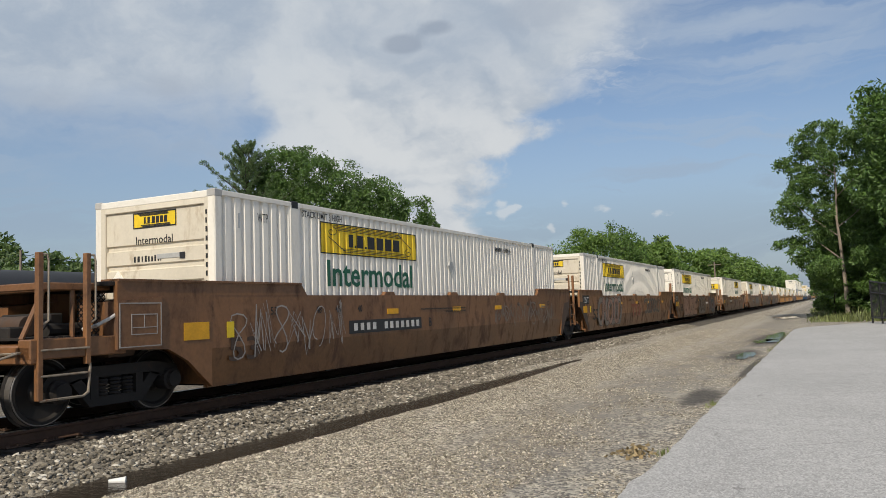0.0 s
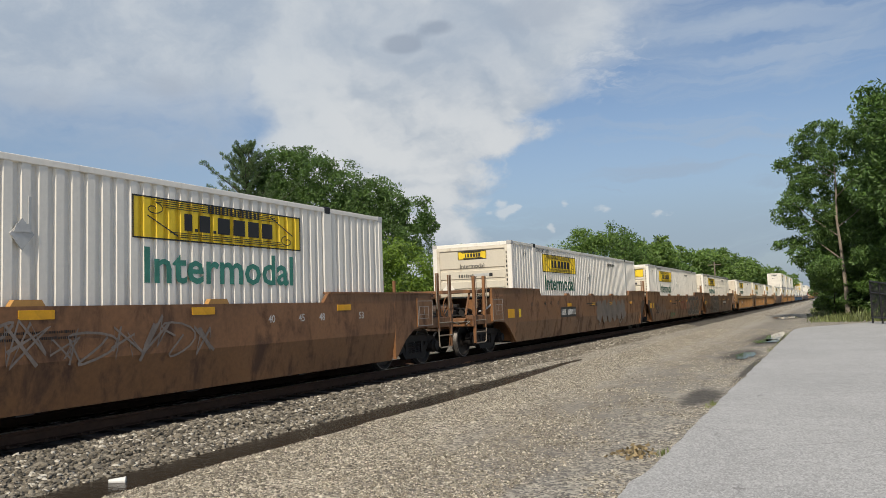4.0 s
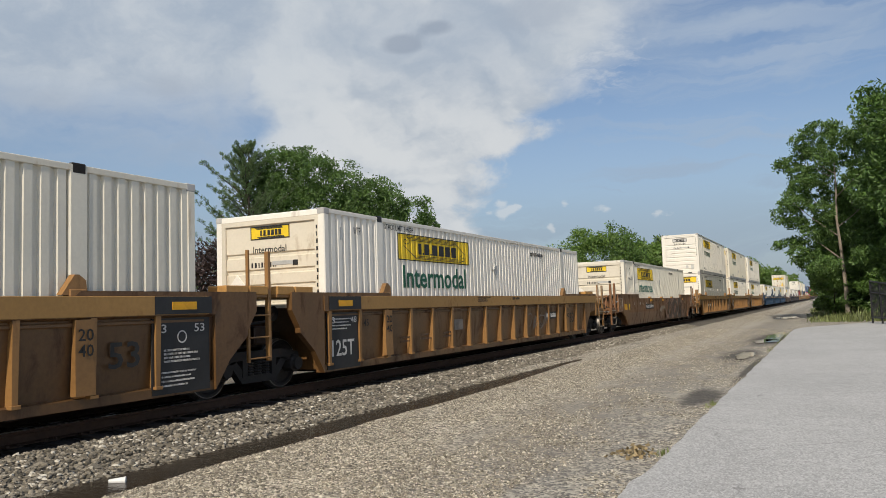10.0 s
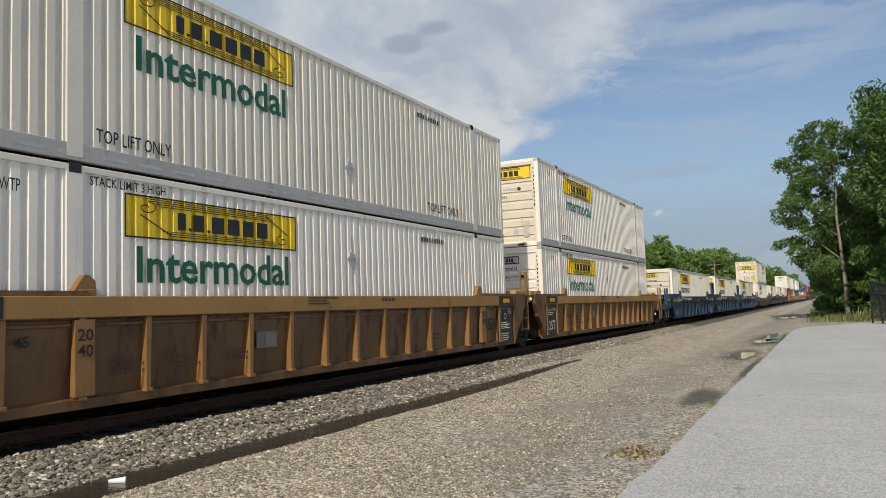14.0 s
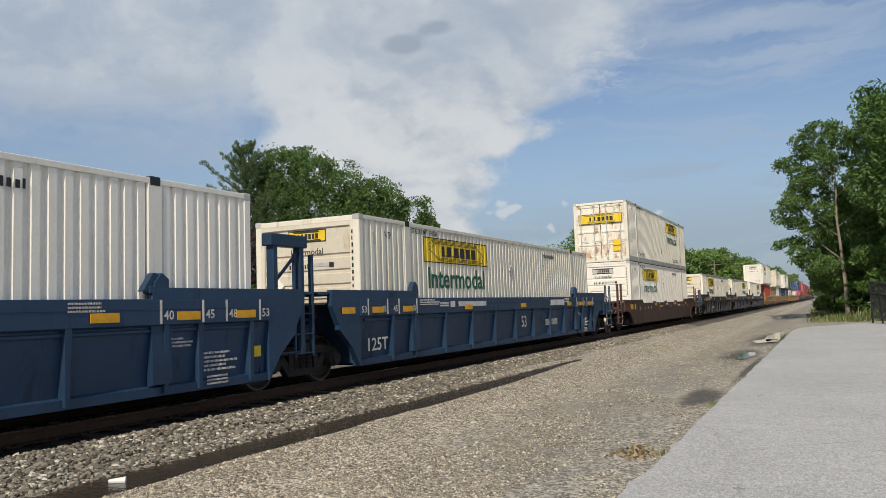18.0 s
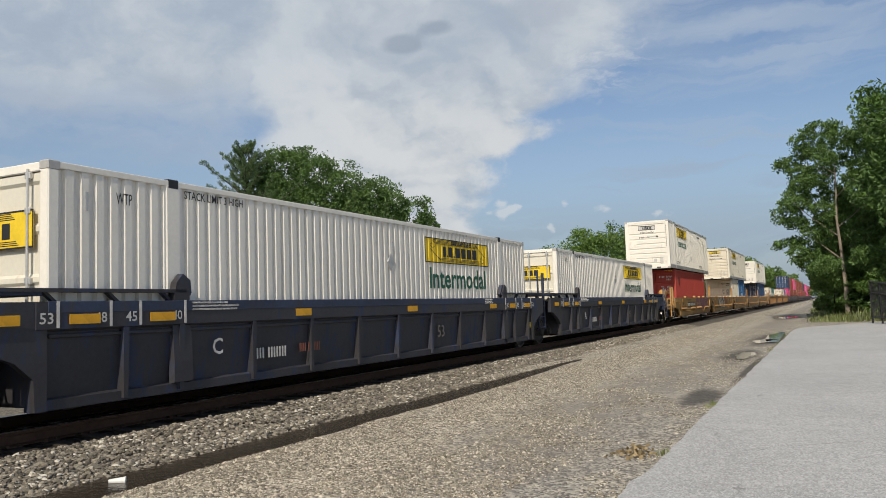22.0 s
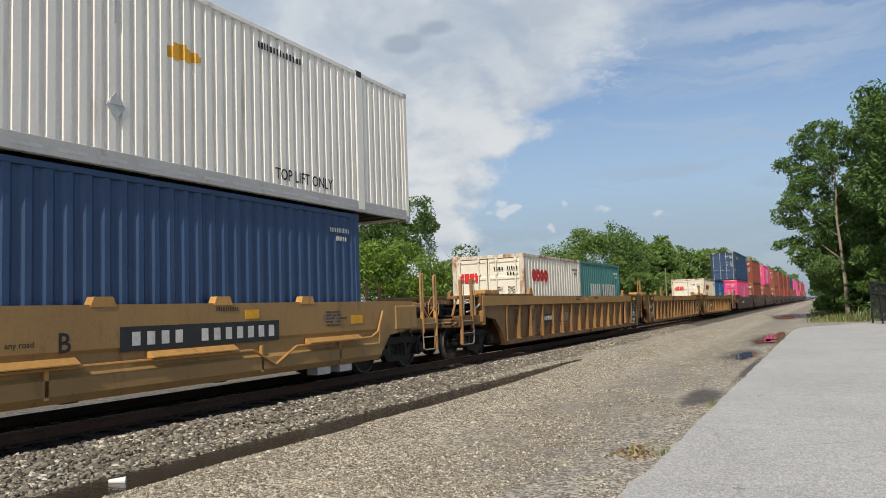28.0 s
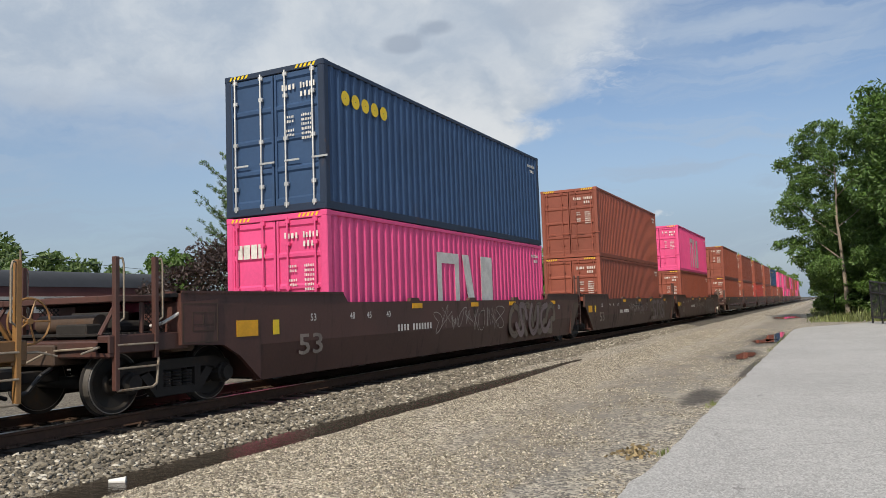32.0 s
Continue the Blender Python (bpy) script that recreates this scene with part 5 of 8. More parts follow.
def iso(L, label, paint, mark=None, mark_paint=None, frame_paint=None, H=2.896, end_paint=None, end_mark=None):
    """A 20 or 40 foot sea container, doors towards -y."""
    W = 2.438
    c = container(L, W, H, paint, C40, "sea_container", label, "doors", end_paint, frame_paint)
    x = W / 2 - 0.012
    if mark:
        part("emblem", lambda: emblem(mark, x, L, H), mark_paint, c, "plain emblem shapes", key=("emb", mark, L, H))
    rng = random.Random(int(L * 10))
    part("lettering", lambda: to_end(bars([(0.22, 0.56, H - 0.50), (0.66, 1.02, H - 0.50), (0.66, 0.92, H - 0.67)], 0.022, 0.12, random.Random(8)).raw(*(lambda q: (q.v, q.f))(bars([(0.30, 0.50, H - 1.06 - 0.09 * k) for k in (0, 1, 3, 4)] + [(0.68, 0.94, H - 1.06 - 0.09 * k) for k in range(6)], 0.022, 0.055, random.Random(9)))), -L / 2 + 0.03, 0), M_LETTER if paint not in (M_PALE,) else M_INK, c, key=("dlet", L, H))
    part("lettering", lambda: bars([(L / 2 - 1.0, L / 2 - 0.35, H - 0.42), (L / 2 - 0.8, L / 2 - 0.45, H - 0.58)], x + 0.004, 0.10, random.Random(9)), M_LETTER if paint not in (M_PALE,) else M_INK, c, key=("slet", L, H))
    if end_mark:
        part("door_emblem", lambda: to_end(Shape().box(0, 0.003, -1.0, -0.83, H - 0.84, H - 0.56).box(0, 0.003, -0.80, -0.64, H - 0.84, H - 0.56).box(0, 0.003, -0.61, -0.46, H - 0.84, H - 0.56).box(0, 0.003, -0.43, -0.28, H - 0.84, H - 0.56), -L / 2 + 0.018, 0), end_mark, c, "plain emblem blocks", key=("dem", L, H))
    if L > 9 and H > 2.8:
        part("hazard_band", lambda: Shape().raw(*(lambda q: (q.v, q.f))(to_end(hazard(-1.1, -0.55, H - 0.10), -L / 2 - 0.001, 0))).raw(*(lambda q: (q.v, q.f))(to_end(hazard(0.55, 1.1, H - 0.10), -L / 2 - 0.001, 0))), M_SIGN, c, "yellow and black height stripes", key=("haz", L))
    return c


def hazard(y0, y1, z):
    s = Shape()
    u = y0
    while u < y1 - 0.1:
        s.prism([(u, z), (u + 0.05, z), (u + 0.09, z + 0.07), (u + 0.04, z + 0.07)], 0.0, 0.003, 0)
        u += 0.1
    return s


# ---- well cars ----
WR = 0.43


def wheel_shape():
    return Shape().lathe([(-0.075, 0.10), (-0.075, 0.34), (-0.068, WR + 0.025), (-0.045, WR + 0.025), (-0.03, WR), (0.06, WR - 0.006), (0.07, WR - 0.02), (0.07, WR - 0.07), (0.035, WR - 0.10), (0.02, 0.17), (0.06, 0.13), (0.06, 0.10)], (0, 0, 0), 0, 40)


def side_frame():
    s = Shape()
    w0, w1 = -0.065, 0.065
    s.prism([(-1.10, 0.06), (-1.02, 0.20), (-0.62, 0.27), (0.62, 0.27), (1.02, 0.20), (1.10, 0.06), (0.98, -0.04), (0.80, 0.04), (0.52, 0.13), (-0.52, 0.13), (-0.80, 0.04), (-0.98, -0.04)], w0, w1)
    s.prism([(-0.72, 0.10), (-0.42, -0.24), (0.42, -0.24), (0.72, 0.10), (0.56, 0.13), (0.33, -0.12), (-0.33, -0.12), (-0.56, 0.13)], w0, w1)
    for e in (-1, 1):
        s.prism([(e * 0.30, 0.14), (e * 0.42, 0.14), (e * 0.42, -0.14), (e * 0.30, -0.14)], w0 - 0.01, w1 + 0.01)
        s.lathe([(-0.10, 0.15), (0.10, 0.15), (0.12, 0.12), (0.17, 0.11)], (0.02, e * 0.89, 0.0), 0, 12)
    return s


def springs():
    s = Shape()
    for y in (-0.2, 0.0, 0.2):
        z = -0.12
        while z < 0.10:
            s.lathe([(-0.018, 0.078), (0.0, 0.088), (0.018, 0.078)], (0, y, z + 0.02), 2, 10)
            z += 0.045
    return s


def truck(parent, y):
    z = RAIL_Z + WR
    bol = part("truck_bolster", lambda: Shape().box(-1.0, 1.0, -0.17, 0.17, 0.02, 0.22, 0.03).box(-0.35, 0.35, -0.35, 0.35, 0.2, 0.36, 0.03), M_STEEL, parent, key="bolster")
    bol.location = (0, y, z)
    for sx in (1, -1):
        f = part("side_frame", side_frame, M_STEEL, bol, key="sideframe")
        f.location, f.rotation_euler = (sx * 1.03, 0, 0), (0, 0, 0 if sx > 0 else math.pi)
        part("spring_nest", springs, M_STEEL, bol, key="springs").location = (sx * 1.03, 0, 0)
        for e in (-1, 1):
            w = part("wheel", wheel_shape, M_WHEEL, bol, key="wheel", smooth=True)
            w.location, w.rotation_euler = (sx * 0.755, e * 0.89, 0), (0, 0, 0 if sx > 0 else math.pi)
            part("wheel_tread", lambda: Shape().lathe([(-0.03, WR + 0.001), (0.058, WR - 0.005), (0.0715, WR - 0.02), (0.0715, WR - 0.030)], (0, 0, 0), 0, 40, False), M_TREAD, bol, key="tread").location = (sx * 0.755, e * 0.89, 0)
    for e in (-1, 1):
        part("axle", lambda: Shape().rod((-1.1, 0, 0), (1.1, 0, 0), 0.085, 12), M_STEEL, bol, key="axle", smooth=True).location = (0, e * 0.89, 0)


KINDS = {
    # half: half the well's load length; tr: truck centre; top: side's upper edge; deck: top of the raised ends
    "smooth": dict(half=8.075, tr=9.70, top=1.92, deck=2.13, bottom=0.57, style="smooth", rise=5.95),
    "low": dict(half=8.075, tr=9.70, top=1.56, deck=1.72, bottom=0.57, style="smooth", rise=6.0),
    "mid": dict(half=8.075, tr=9.70, top=1.79, deck=1.98, bottom=0.57, style="smooth", rise=5.75),
    "ribbed": dict(half=8.075, tr=9.70, top=1.90, deck=1.97, bottom=0.54, style="ribbed", chord=0.26, step=1.025, first=-8.15, wedge=True),
    "girder": dict(half=8.075, tr=9.70, top=1.86, deck=2.02, bottom=0.56, style="ribbed", chord=0.34, step=1.53, first=-6.09, wedge=False),
    "open_girder": dict(half=8.075, tr=9.70, top=1.84, deck=2.00, bottom=0.58, style="ribbed", chord=0.32, step=1.53, first=-6.09, wedge=False, open=True),
    "short": dict(half=6.1, tr=7.70, top=1.80, deck=1.80, bottom=0.64, style="short", rise=0),
}


def well_side(kind, sd, first=False, last=False):
    """One long side of a well, its outer face at x 1.42 on that side."""
    k = KINDS[kind]
    H, T, top, deck, bot = k["half"], k["tr"], k["top"], k["deck"], k["bottom"]
    s = Shape()
    X = 1.42
    out = {-1: 0.28 if first else -0.42, 1: 0.28 if last else -0.42}

    def sec(profile, a, b):
        s.prism([(sd * x, z) for x, z in profile], a, b, 1)
    if k["style"] == "smooth":
        crease = bot + 0.57
        e = H + 0.22
        sec([(X, top), (X, crease), (X - 0.10, bot), (X - 0.17, bot), (X - 0.17, bot + 0.03), (X - 0.07, crease), (X - 0.07, top)], -e, e)
        for d in (-1, 1):
            r = k["rise"]
            s.prism([(d * r, top - 0.002), (d * (r + 0.18), deck), (d * (T + out[d]), deck), (d * (T + out[d]), 1.50 if out[d] < 0 else 1.22), (d * (H + 1.05), 1.46 if out[d] < 0 else 1.18), (d * (H + 0.70), 1.12 if out[d] < 0 else 1.0), (d * (H + 0.22), bot + 0.02), (d * (H + 0.21), top - 0.002)], *sorted((sd * (X - 0.07), sd * (X + 0.004))))
            s.prism([(d * (r + 0.18), deck), (d * (T + out[d]), deck), (d * (T + out[d]), deck - 0.03), (d * (r + 0.18), deck - 0.03)], *sorted((sd * (X - 0.30), sd * (X + 0.03))))
    elif k["style"] == "ribbed":
        c = k["chord"]
        e = H + 0.25
        sec([(X + 0.03, top), (X + 0.03, top - c), (X - 0.03, top - c - 0.03), (X - 0.12, top - c - 0.03), (X - 0.12, top)], -e, e)
        sec([(X - 0.04, top - c), (X - 0.11, bot + 0.14), (X - 0.03, bot + 0.12), (X - 0.03, bot), (X - 0.18, bot), (X - 0.18, bot + 0.04), (X - 0.08, top - c)], -e, e)
        for d in ((-1, 1) if k.get("open") else ()):
            s.prism([(d * (H + 0.1), top - 0.002), (d * (T + out[d]), top - 0.002), (d * (T + out[d]), 1.38), (d * (H + 1.0), 1.36), (d * (H + 0.5), 1.15), (d * (H + 0.27), 0.95), (d * (H + 0.25), bot), (d * (H + 0.1), bot)], *sorted((sd * (X - 0.10), sd * (X + 0.012))))
            s.prism([(d * (H - 2.1), deck), (d * (T + out[d]), deck), (d * (T + out[d]), deck - 0.045), (d * (H - 2.1), deck - 0.045)], *sorted((sd * (X - 0.26), sd * (X + 0.01))))
            for q in (-1.9, -1.0, -0.1, 0.8):
                s.prism([(d * (H + q), top - 0.01), (d * (H + q + 0.16), deck - 0.04), (d * (H + q + 0.22), deck - 0.04), (d * (H + q + 0.06), top - 0.01)], *sorted((sd * (X - 0.12), sd * (X - 0.05))))
        for d in (() if k.get("open") else (-1, 1)):
            s.prism([(d * (H - 2.15), top - 0.002), (d * (H - 2.05), deck), (d * (T + out[d] - 0.03), deck), (d * (T + out[d] - 0.03), deck - 0.30), (d * (T + out[d] - 0.25), 1.36), (d * (H + 0.95), 1.28), (d * (H + 0.55), 0.95), (d * (H + 0.25), bot), (d * (H + 0.24), top - 0.002)], *sorted((sd * (X - 0.10), sd * (X + 0.012))))
    else:
        e = H + 0.35
        sec([(X, top), (X, 1.25), (X - 0.03, 1.20), (X - 0.03, 0.98), (X + 0.03, 0.93), (X + 0.03, 0.74), (X - 0.05, bot), (X - 0.12, bot), (X - 0.10, top)], -e, e)
        for d in (-1, 1):
            s.prism([(d * e, top), (d * (T + 0.15), top), (d * (T + 0.15), 1.22), (d * (H + 0.75), 1.10), (d * e, bot + 0.05)], *sorted((sd * (X - 0.08), sd * (X - 0.002))))
    return s


def rib_shape(kind, sd):
    k = KINDS[kind]
    X, top, c, bot = 1.42, k["top"], k["chord"], k["bottom"]
    s = Shape()
    z1, z0 = top - c - 0.005, bot + (0.14 if k["wedge"] else 0.03)
    w = 0.044
    x1 = X + 0.028
    # a tapered web between two thin flanges, deeper towards the foot
    pts = [(-w, z1), (w, z1), (w * 0.8, z0), (-w * 0.8, z0)]
    xin = X - 0.13
    vs = []
    for (y, z) in pts:
        vs.append((sd * xin, y, z))
    for (y, z), x in zip(pts, (x1, x1, x1 - 0.015, x1 - 0.015)):
        vs.append((sd * x, y, z))
    s.raw(vs, [(0, 1, 2, 3), (4, 5, 6, 7), (0, 1, 5, 4), (1, 2, 6, 5), (2, 3, 7, 6), (3, 0, 4, 7)])
    if k["wedge"]:
        s.box(*sorted((sd * (X - 0.05), sd * (x1 + 0.01))), -0.06, 0.06, z0 - 0.03, z0 + 0.015, 0.005)
    return s


def rungs(y0, y1, zs, x):
    s = Shape()
    for z in zs:
        s.rod((x, y0, z), (x, y1, z), 0.013, 6)
        s.rod((x, y0, z), (x - 0.03, y0, z), 0.013, 6)
    return s


def coupler(d, tip):
    s = Shape()
    s.box(-0.07, 0.07, *sorted((d * (tip - 0.9), d * (tip - 0.12))), 0.80, 0.96, 0.015)
    s.box(-0.16, 0.14, *sorted((d * (tip - 0.26), d * tip)), 0.74, 1.02, 0.03)
    return s


def lattice(y0, y1, z0, z1, x, step=0.075, w=0.016):
    """An expanded metal screen: two sets of slanting strips."""
    s = Shape()
    k = y0 - (z1 - z0)
    while k < y1:
        for up in (1, -1):
            a, b = max(y0, k), min(y1, k + z1 - z0)
            if b - a > 0.03:
                za, zb = (z0 + a - k, z0 + b - k) if up > 0 else (z1 - a + k, z1 - b + k)
                s.raw([(x + dx, y, z + e) for dx in (0.0, 0.008) for y, z in ((a, za), (b, zb)) for e in (-w / 2, w / 2)], [(0, 1, 3, 2), (4, 6, 7, 5), (0, 2, 6, 4), (1, 5, 7, 3)])
        k += step
    return s


def car_end_gear(u, kind, d, paint, trim):
    """What stands on the open end of a car: sills, posts with loops and stirrups, screens, walkway, hoses and levers."""
    k = KINDS[kind]
    T, style, deck = k["tr"], k["style"], k["deck"]
    tall = {"smooth": 2.44, "ribbed": 2.34, "short": 2.42}[style]

    def span(a, b):
        return sorted((d * (T + a), d * (T + b)))
    part("reservoir", lambda: Shape().rod((-0.7, d * (T + 0.85), 1.56), (0.5, d * (T + 0.85), 1.56), 0.13, 14), M_GRIMY, u, key=("resv", kind, d), smooth=True)
    part("brake_rigging", lambda: Shape().pipe([(0.2, d * (T + 0.4), 1.62), (0.9, d * (T + 0.9), 1.58), (1.15, d * (T + 1.2), 1.45)], 0.022).box(-0.5, 0.5, *span(0.35, 0.55), 1.4, 1.72, 0.02).box(0.1, 0.7, *span(1.0, 1.25), 1.36, 1.56, 0.02).rod((0.75, d * (T + 0.3), 1.5), (0.75, d * (T + 0.8), 1.5), 0.09, 10), M_STEEL, u, key=("brig", kind, d))
    def slats():
        q = Shape()
        for i in range(10):
            q.box(-1.16, 1.16, *span(0.34 + 0.105 * i, 0.41 + 0.105 * i), 1.40, 1.43)
        return q
    part("walkway", slats, M_STEEL, u, "dark slatted walkway", key=("walkway", kind, d))
    part("end_platform", lambda: Shape().box(-1.12, 1.12, *span(0.25, 0.52), deck - 0.12, deck - 0.05, 0.01).box(-1.12, 1.12, *span(1.05, 1.20), deck - 0.14, deck - 0.05, 0.01), trim, u, key=("eplat", kind, d))
    part("air_hose", lambda: Shape().pipe([(1.38, d * (T + 0.10), 1.72), (1.39, d * (T + 0.22), 1.70), (1.36, d * (T + 0.36), 1.62), (1.30, d * (T + 0.50), 1.54), (1.15, d * (T + 0.58), 1.50)], 0.024, 7), M_PLACARD, u, "pale grey air hose", key=("hose", kind, d), smooth=True)
    part("coupler_lever", lambda: Shape().pipe([(0.1, d * (T + 1.75), 1.05), (0.3, d * (T + 1.50), 1.22), (1.26, d * (T + 1.50), 1.26), (1.36, d * (T + 1.62), 1.26), (1.36, d * (T + 1.85), 1.20)], 0.014, 6), M_LOOP, u, key=("clever", kind, d))
    part("train_hose", lambda: Shape().pipe([(0.30, d * (T + 1.45), 1.0), (0.32, d * (T + 1.62), 0.92), (0.30, d * (T + 1.80), 0.72), (0.24, d * (T + 1.98), 0.66)], 0.028, 7), M_BLACK, u, "hanging black rubber brake hose", key=("those", kind, d), smooth=True)
    for sd in (1, -1):
        part("end_side_sill", lambda: Shape().box(*sorted((sd * 1.16, sd * 1.385)), *span(0.10, 1.46), 1.17, 1.41, 0.015), paint, u, key=("esside", kind, d, sd))
        part("upper_rail", lambda: Shape().box(*sorted((sd * 1.08, sd * 1.20)), *span(0.20, 1.22), deck - 0.14, deck - 0.05, 0.01), trim, u, key=("uprail", kind, d, sd))
        part("brace", lambda: Shape().rod((sd * 1.14, d * (T + 1.40), 1.41), (sd * 1.14, d * (T + 1.10), deck - 0.10), 0.03, 6), trim, u, key=("ebrace", kind, d, sd))
        part("strut", lambda: Shape().rod((sd * 1.14, d * (T + 0.72), 1.41), (sd * 1.14, d * (T + 0.72), deck - 0.10), 0.03, 6), trim, u, key=("estrut", kind, d, sd))
        part("screen", lambda: lattice(*span(0.20, 0.62), 1.43, deck - 0.14, sd * 1.10), M_STEEL, u, "dark expanded metal screen", key=("screen", kind, d, sd))
        for a, h in ((0.69, tall), (1.34, tall - 0.02)):
            part("grab_post", lambda: Shape().box(*sorted((sd * 1.33, sd * 1.405)), *span(a - 0.035, a + 0.035), 1.08 if a < 1 else 0.70, h, 0.008), trim, u, key=("gpost", kind, d, sd, a))
            e = 0.10 if d < 0 else -0.10
            part("hand_loop", lambda: Shape().pipe([(sd * 1.38, d * (T + a), h - 0.03), (sd * 1.40, d * (T + a) + e * 0.8, h - 0.02), (sd * 1.40, d * (T + a) + e, h - 0.10), (sd * 1.40, d * (T + a) + e, 1.62), (sd * 1.38, d * (T + a), 1.56)], 0.013, 6), M_LOOP, u, key=("hloop", kind, d, sd, a))
        part("stirrup", lambda: Shape().pipe([(sd * 1.37, d * (T + 0.69), 1.36), (sd * 1.39, d * (T + 0.66), 1.05), (sd * 1.39, d * (T + 0.69), 0.74), (sd * 1.39, d * (T + 0.76), 0.70), (sd * 1.39, d * (T + 1.34), 0.70)], 0.017, 7), M_LOOP, u, key=("stirrup", kind, d, sd), smooth=True)
        for z in (0.98, 1.28):
            part("ladder_rung", lambda: Shape().rod((sd * 1.40, d * (T + 0.68), z), (sd * 1.40, d * (T + 1.34), z), 0.014, 6), M_LOOP, u, key=("erung", kind, d, sd, z))
        if style == "smooth":
            box = part("equipment_box", lambda: Shape().prism([(d * (T - 0.45), 1.22), (d * (T + 0.29), 1.22), (d * (T + 0.29), min(deck - 0.16, 1.84)), (d * (T - 0.45), min(deck - 0.12, 1.90))], *sorted((sd * 0.72, sd * 1.445))), paint, u, "riveted equipment box", key=("ebox", kind, d, sd))
            if sd > 0:
                def outline():
                    s = Shape()
                    t = min(deck - 0.18, 1.82)
                    for a, b, z0, z1 in ((-0.43, 0.27, 1.24, 1.255), (-0.43, 0.27, t - 0.015, t), (-0.43, -0.415, 1.255, t - 0.015), (0.255, 0.27, 1.255, t - 0.015), (-0.36, 0.08, 1.40, 1.412), (-0.36, 0.08, 1.66, 1.672), (-0.36, -0.348, 1.412, 1.66), (0.068, 0.08, 1.412, 1.66), (-0.14, -0.13, 1.50, 1.66), (-0.34, 0.06, 1.49, 1.50)):
                        s.box(1.445, 1.449, *span(a, b), z0, z1)
                    return s
                part("box_seam", outline, M_GRAFF_W if paint is not M_MAROON else M_GRIMY, box, "pale worn seam lines", key=("ebseam", kind, d))
        elif style == "ribbed":
            part("end_post", lambda: Shape().box(*sorted((sd * 1.16, sd * 1.45)), *span(0.0, 0.16), 1.14, deck - 0.03, 0.02).box(*sorted((sd * 1.30, sd * 1.452)), *span(0.14, 0.24), 1.20, 1.52, 0.04), trim, u, key=("epost", kind, d, sd))
        else:
            part("equipment_box", lambda: Shape().box(*sorted((sd * 0.62, sd * 1.445)), *span(-0.62, 0.30), 1.20, min(deck - 0.1, 1.95), 0.02), paint, u, "riveted equipment box", key=("ebox", kind, d, sd))


def well_unit(kind, paint, first, last, label, accent=None, trim=None, end_style="posts"):
    """One unit of a well car. first and last: whether the car ends before or behind this unit."""
    k = KINDS[kind]
    H, T, top, deck, bot = k["half"], k["tr"], k["top"], k["deck"], k["bottom"]
    u = hollow("well_car_unit")
    tagged(u, label, "railway wagon", "units of the freight train")
    trim = trim or paint
    for sd in (1, -1):
        part("side_wall", lambda: well_side(kind, sd, first, last), paint, u, key=("side", kind, sd, first, last))
        if k["style"] == "ribbed":
            y = k["first"]
            places = []
            while y < H + 0.1:
                places.append(y)
                y += k["step"]
            if not k["wedge"]:
                places = [q for q in places if abs(q) < 6.2] + [-7.05, 6.8, 7.9]
            for y in places:
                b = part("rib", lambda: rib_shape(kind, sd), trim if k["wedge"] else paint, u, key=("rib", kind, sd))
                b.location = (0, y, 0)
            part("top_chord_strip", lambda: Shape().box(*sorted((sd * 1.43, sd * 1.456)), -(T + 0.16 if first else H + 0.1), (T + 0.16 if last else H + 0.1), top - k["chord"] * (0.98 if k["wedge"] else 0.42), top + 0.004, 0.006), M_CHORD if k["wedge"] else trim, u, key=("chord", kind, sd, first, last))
        for d in (-1, 1):
            # brackets that hold the upper box, at the 40 foot places
            if H > 7 and k["style"] != "smooth":
                z = deck
                part("guide_bracket", lambda: Shape().prism([(-0.22, z - 0.05), (0.14, z - 0.05), (0.12, z + 0.13), (0.02, z + 0.20), (-0.04, z + 0.20)], 1.30, 1.40).box(1.28, 1.42, -0.12, 0.12, z - 0.08, z + 0.02, 0.01), trim, u, key=("guide", kind)).matrix_local = pose(0, d * 6.0, 0) if sd > 0 else pose(0, d * 6.0, 0, 0, 0, 180)
    # the floor of the well
    def floor():
        s = Shape()
        y = -H + 0.2
        while y < H:
            s.box(-1.32, 1.32, y, y + 0.22, bot - 0.02, bot + 0.06)
            y += 2.6
        s.box(-1.32, -1.1, -H, H, bot, bot + 0.07)
        s.box(1.1, 1.32, -H, H, bot, bot + 0.07)
        return s
    part("well_floor", floor, M_STEEL, u, key=("floor", kind))
    for d in (-1, 1):
        car_end = first if d < 0 else last
        tip = T + 2.02 if car_end else T - 0.25
        part("bulkhead", lambda: Shape().box(-1.34, 1.34, *sorted((d * (H + 0.14), d * (H + 0.24))), bot + 0.05, deck - 0.25, 0.01), paint, u, key=("bulk", kind, d))
        part("centre_sill", lambda: Shape().box(-0.42, 0.42, *sorted((d * (H + 0.2), d * (tip - 0.5 if car_end else tip))), 1.02, 1.30, 0.02).box(-1.2, 1.2, *sorted((d * (T - 0.22), d * (T + 0.22))), 1.12, 1.42, 0.03), M_GRIMY if kind in ("smooth", "mid", "ribbed") else paint, u, key=("sill", kind, d, car_end))
        part("end_deck", lambda: Shape().box(-1.38, 1.38, *sorted((d * (H + 0.12), d * (T + (0.45 if car_end else -0.12)))), deck - 0.09, deck - 0.035, 0.008), M_STEEL if k["style"] == "smooth" else trim, u, key=("deck", kind, d, car_end))
        if d < 0 or last:
            truck(u, d * T)
        if car_end:
            part("coupler", lambda: coupler(d, T + 2.06), M_STEEL, u, key=("coup", kind, d))
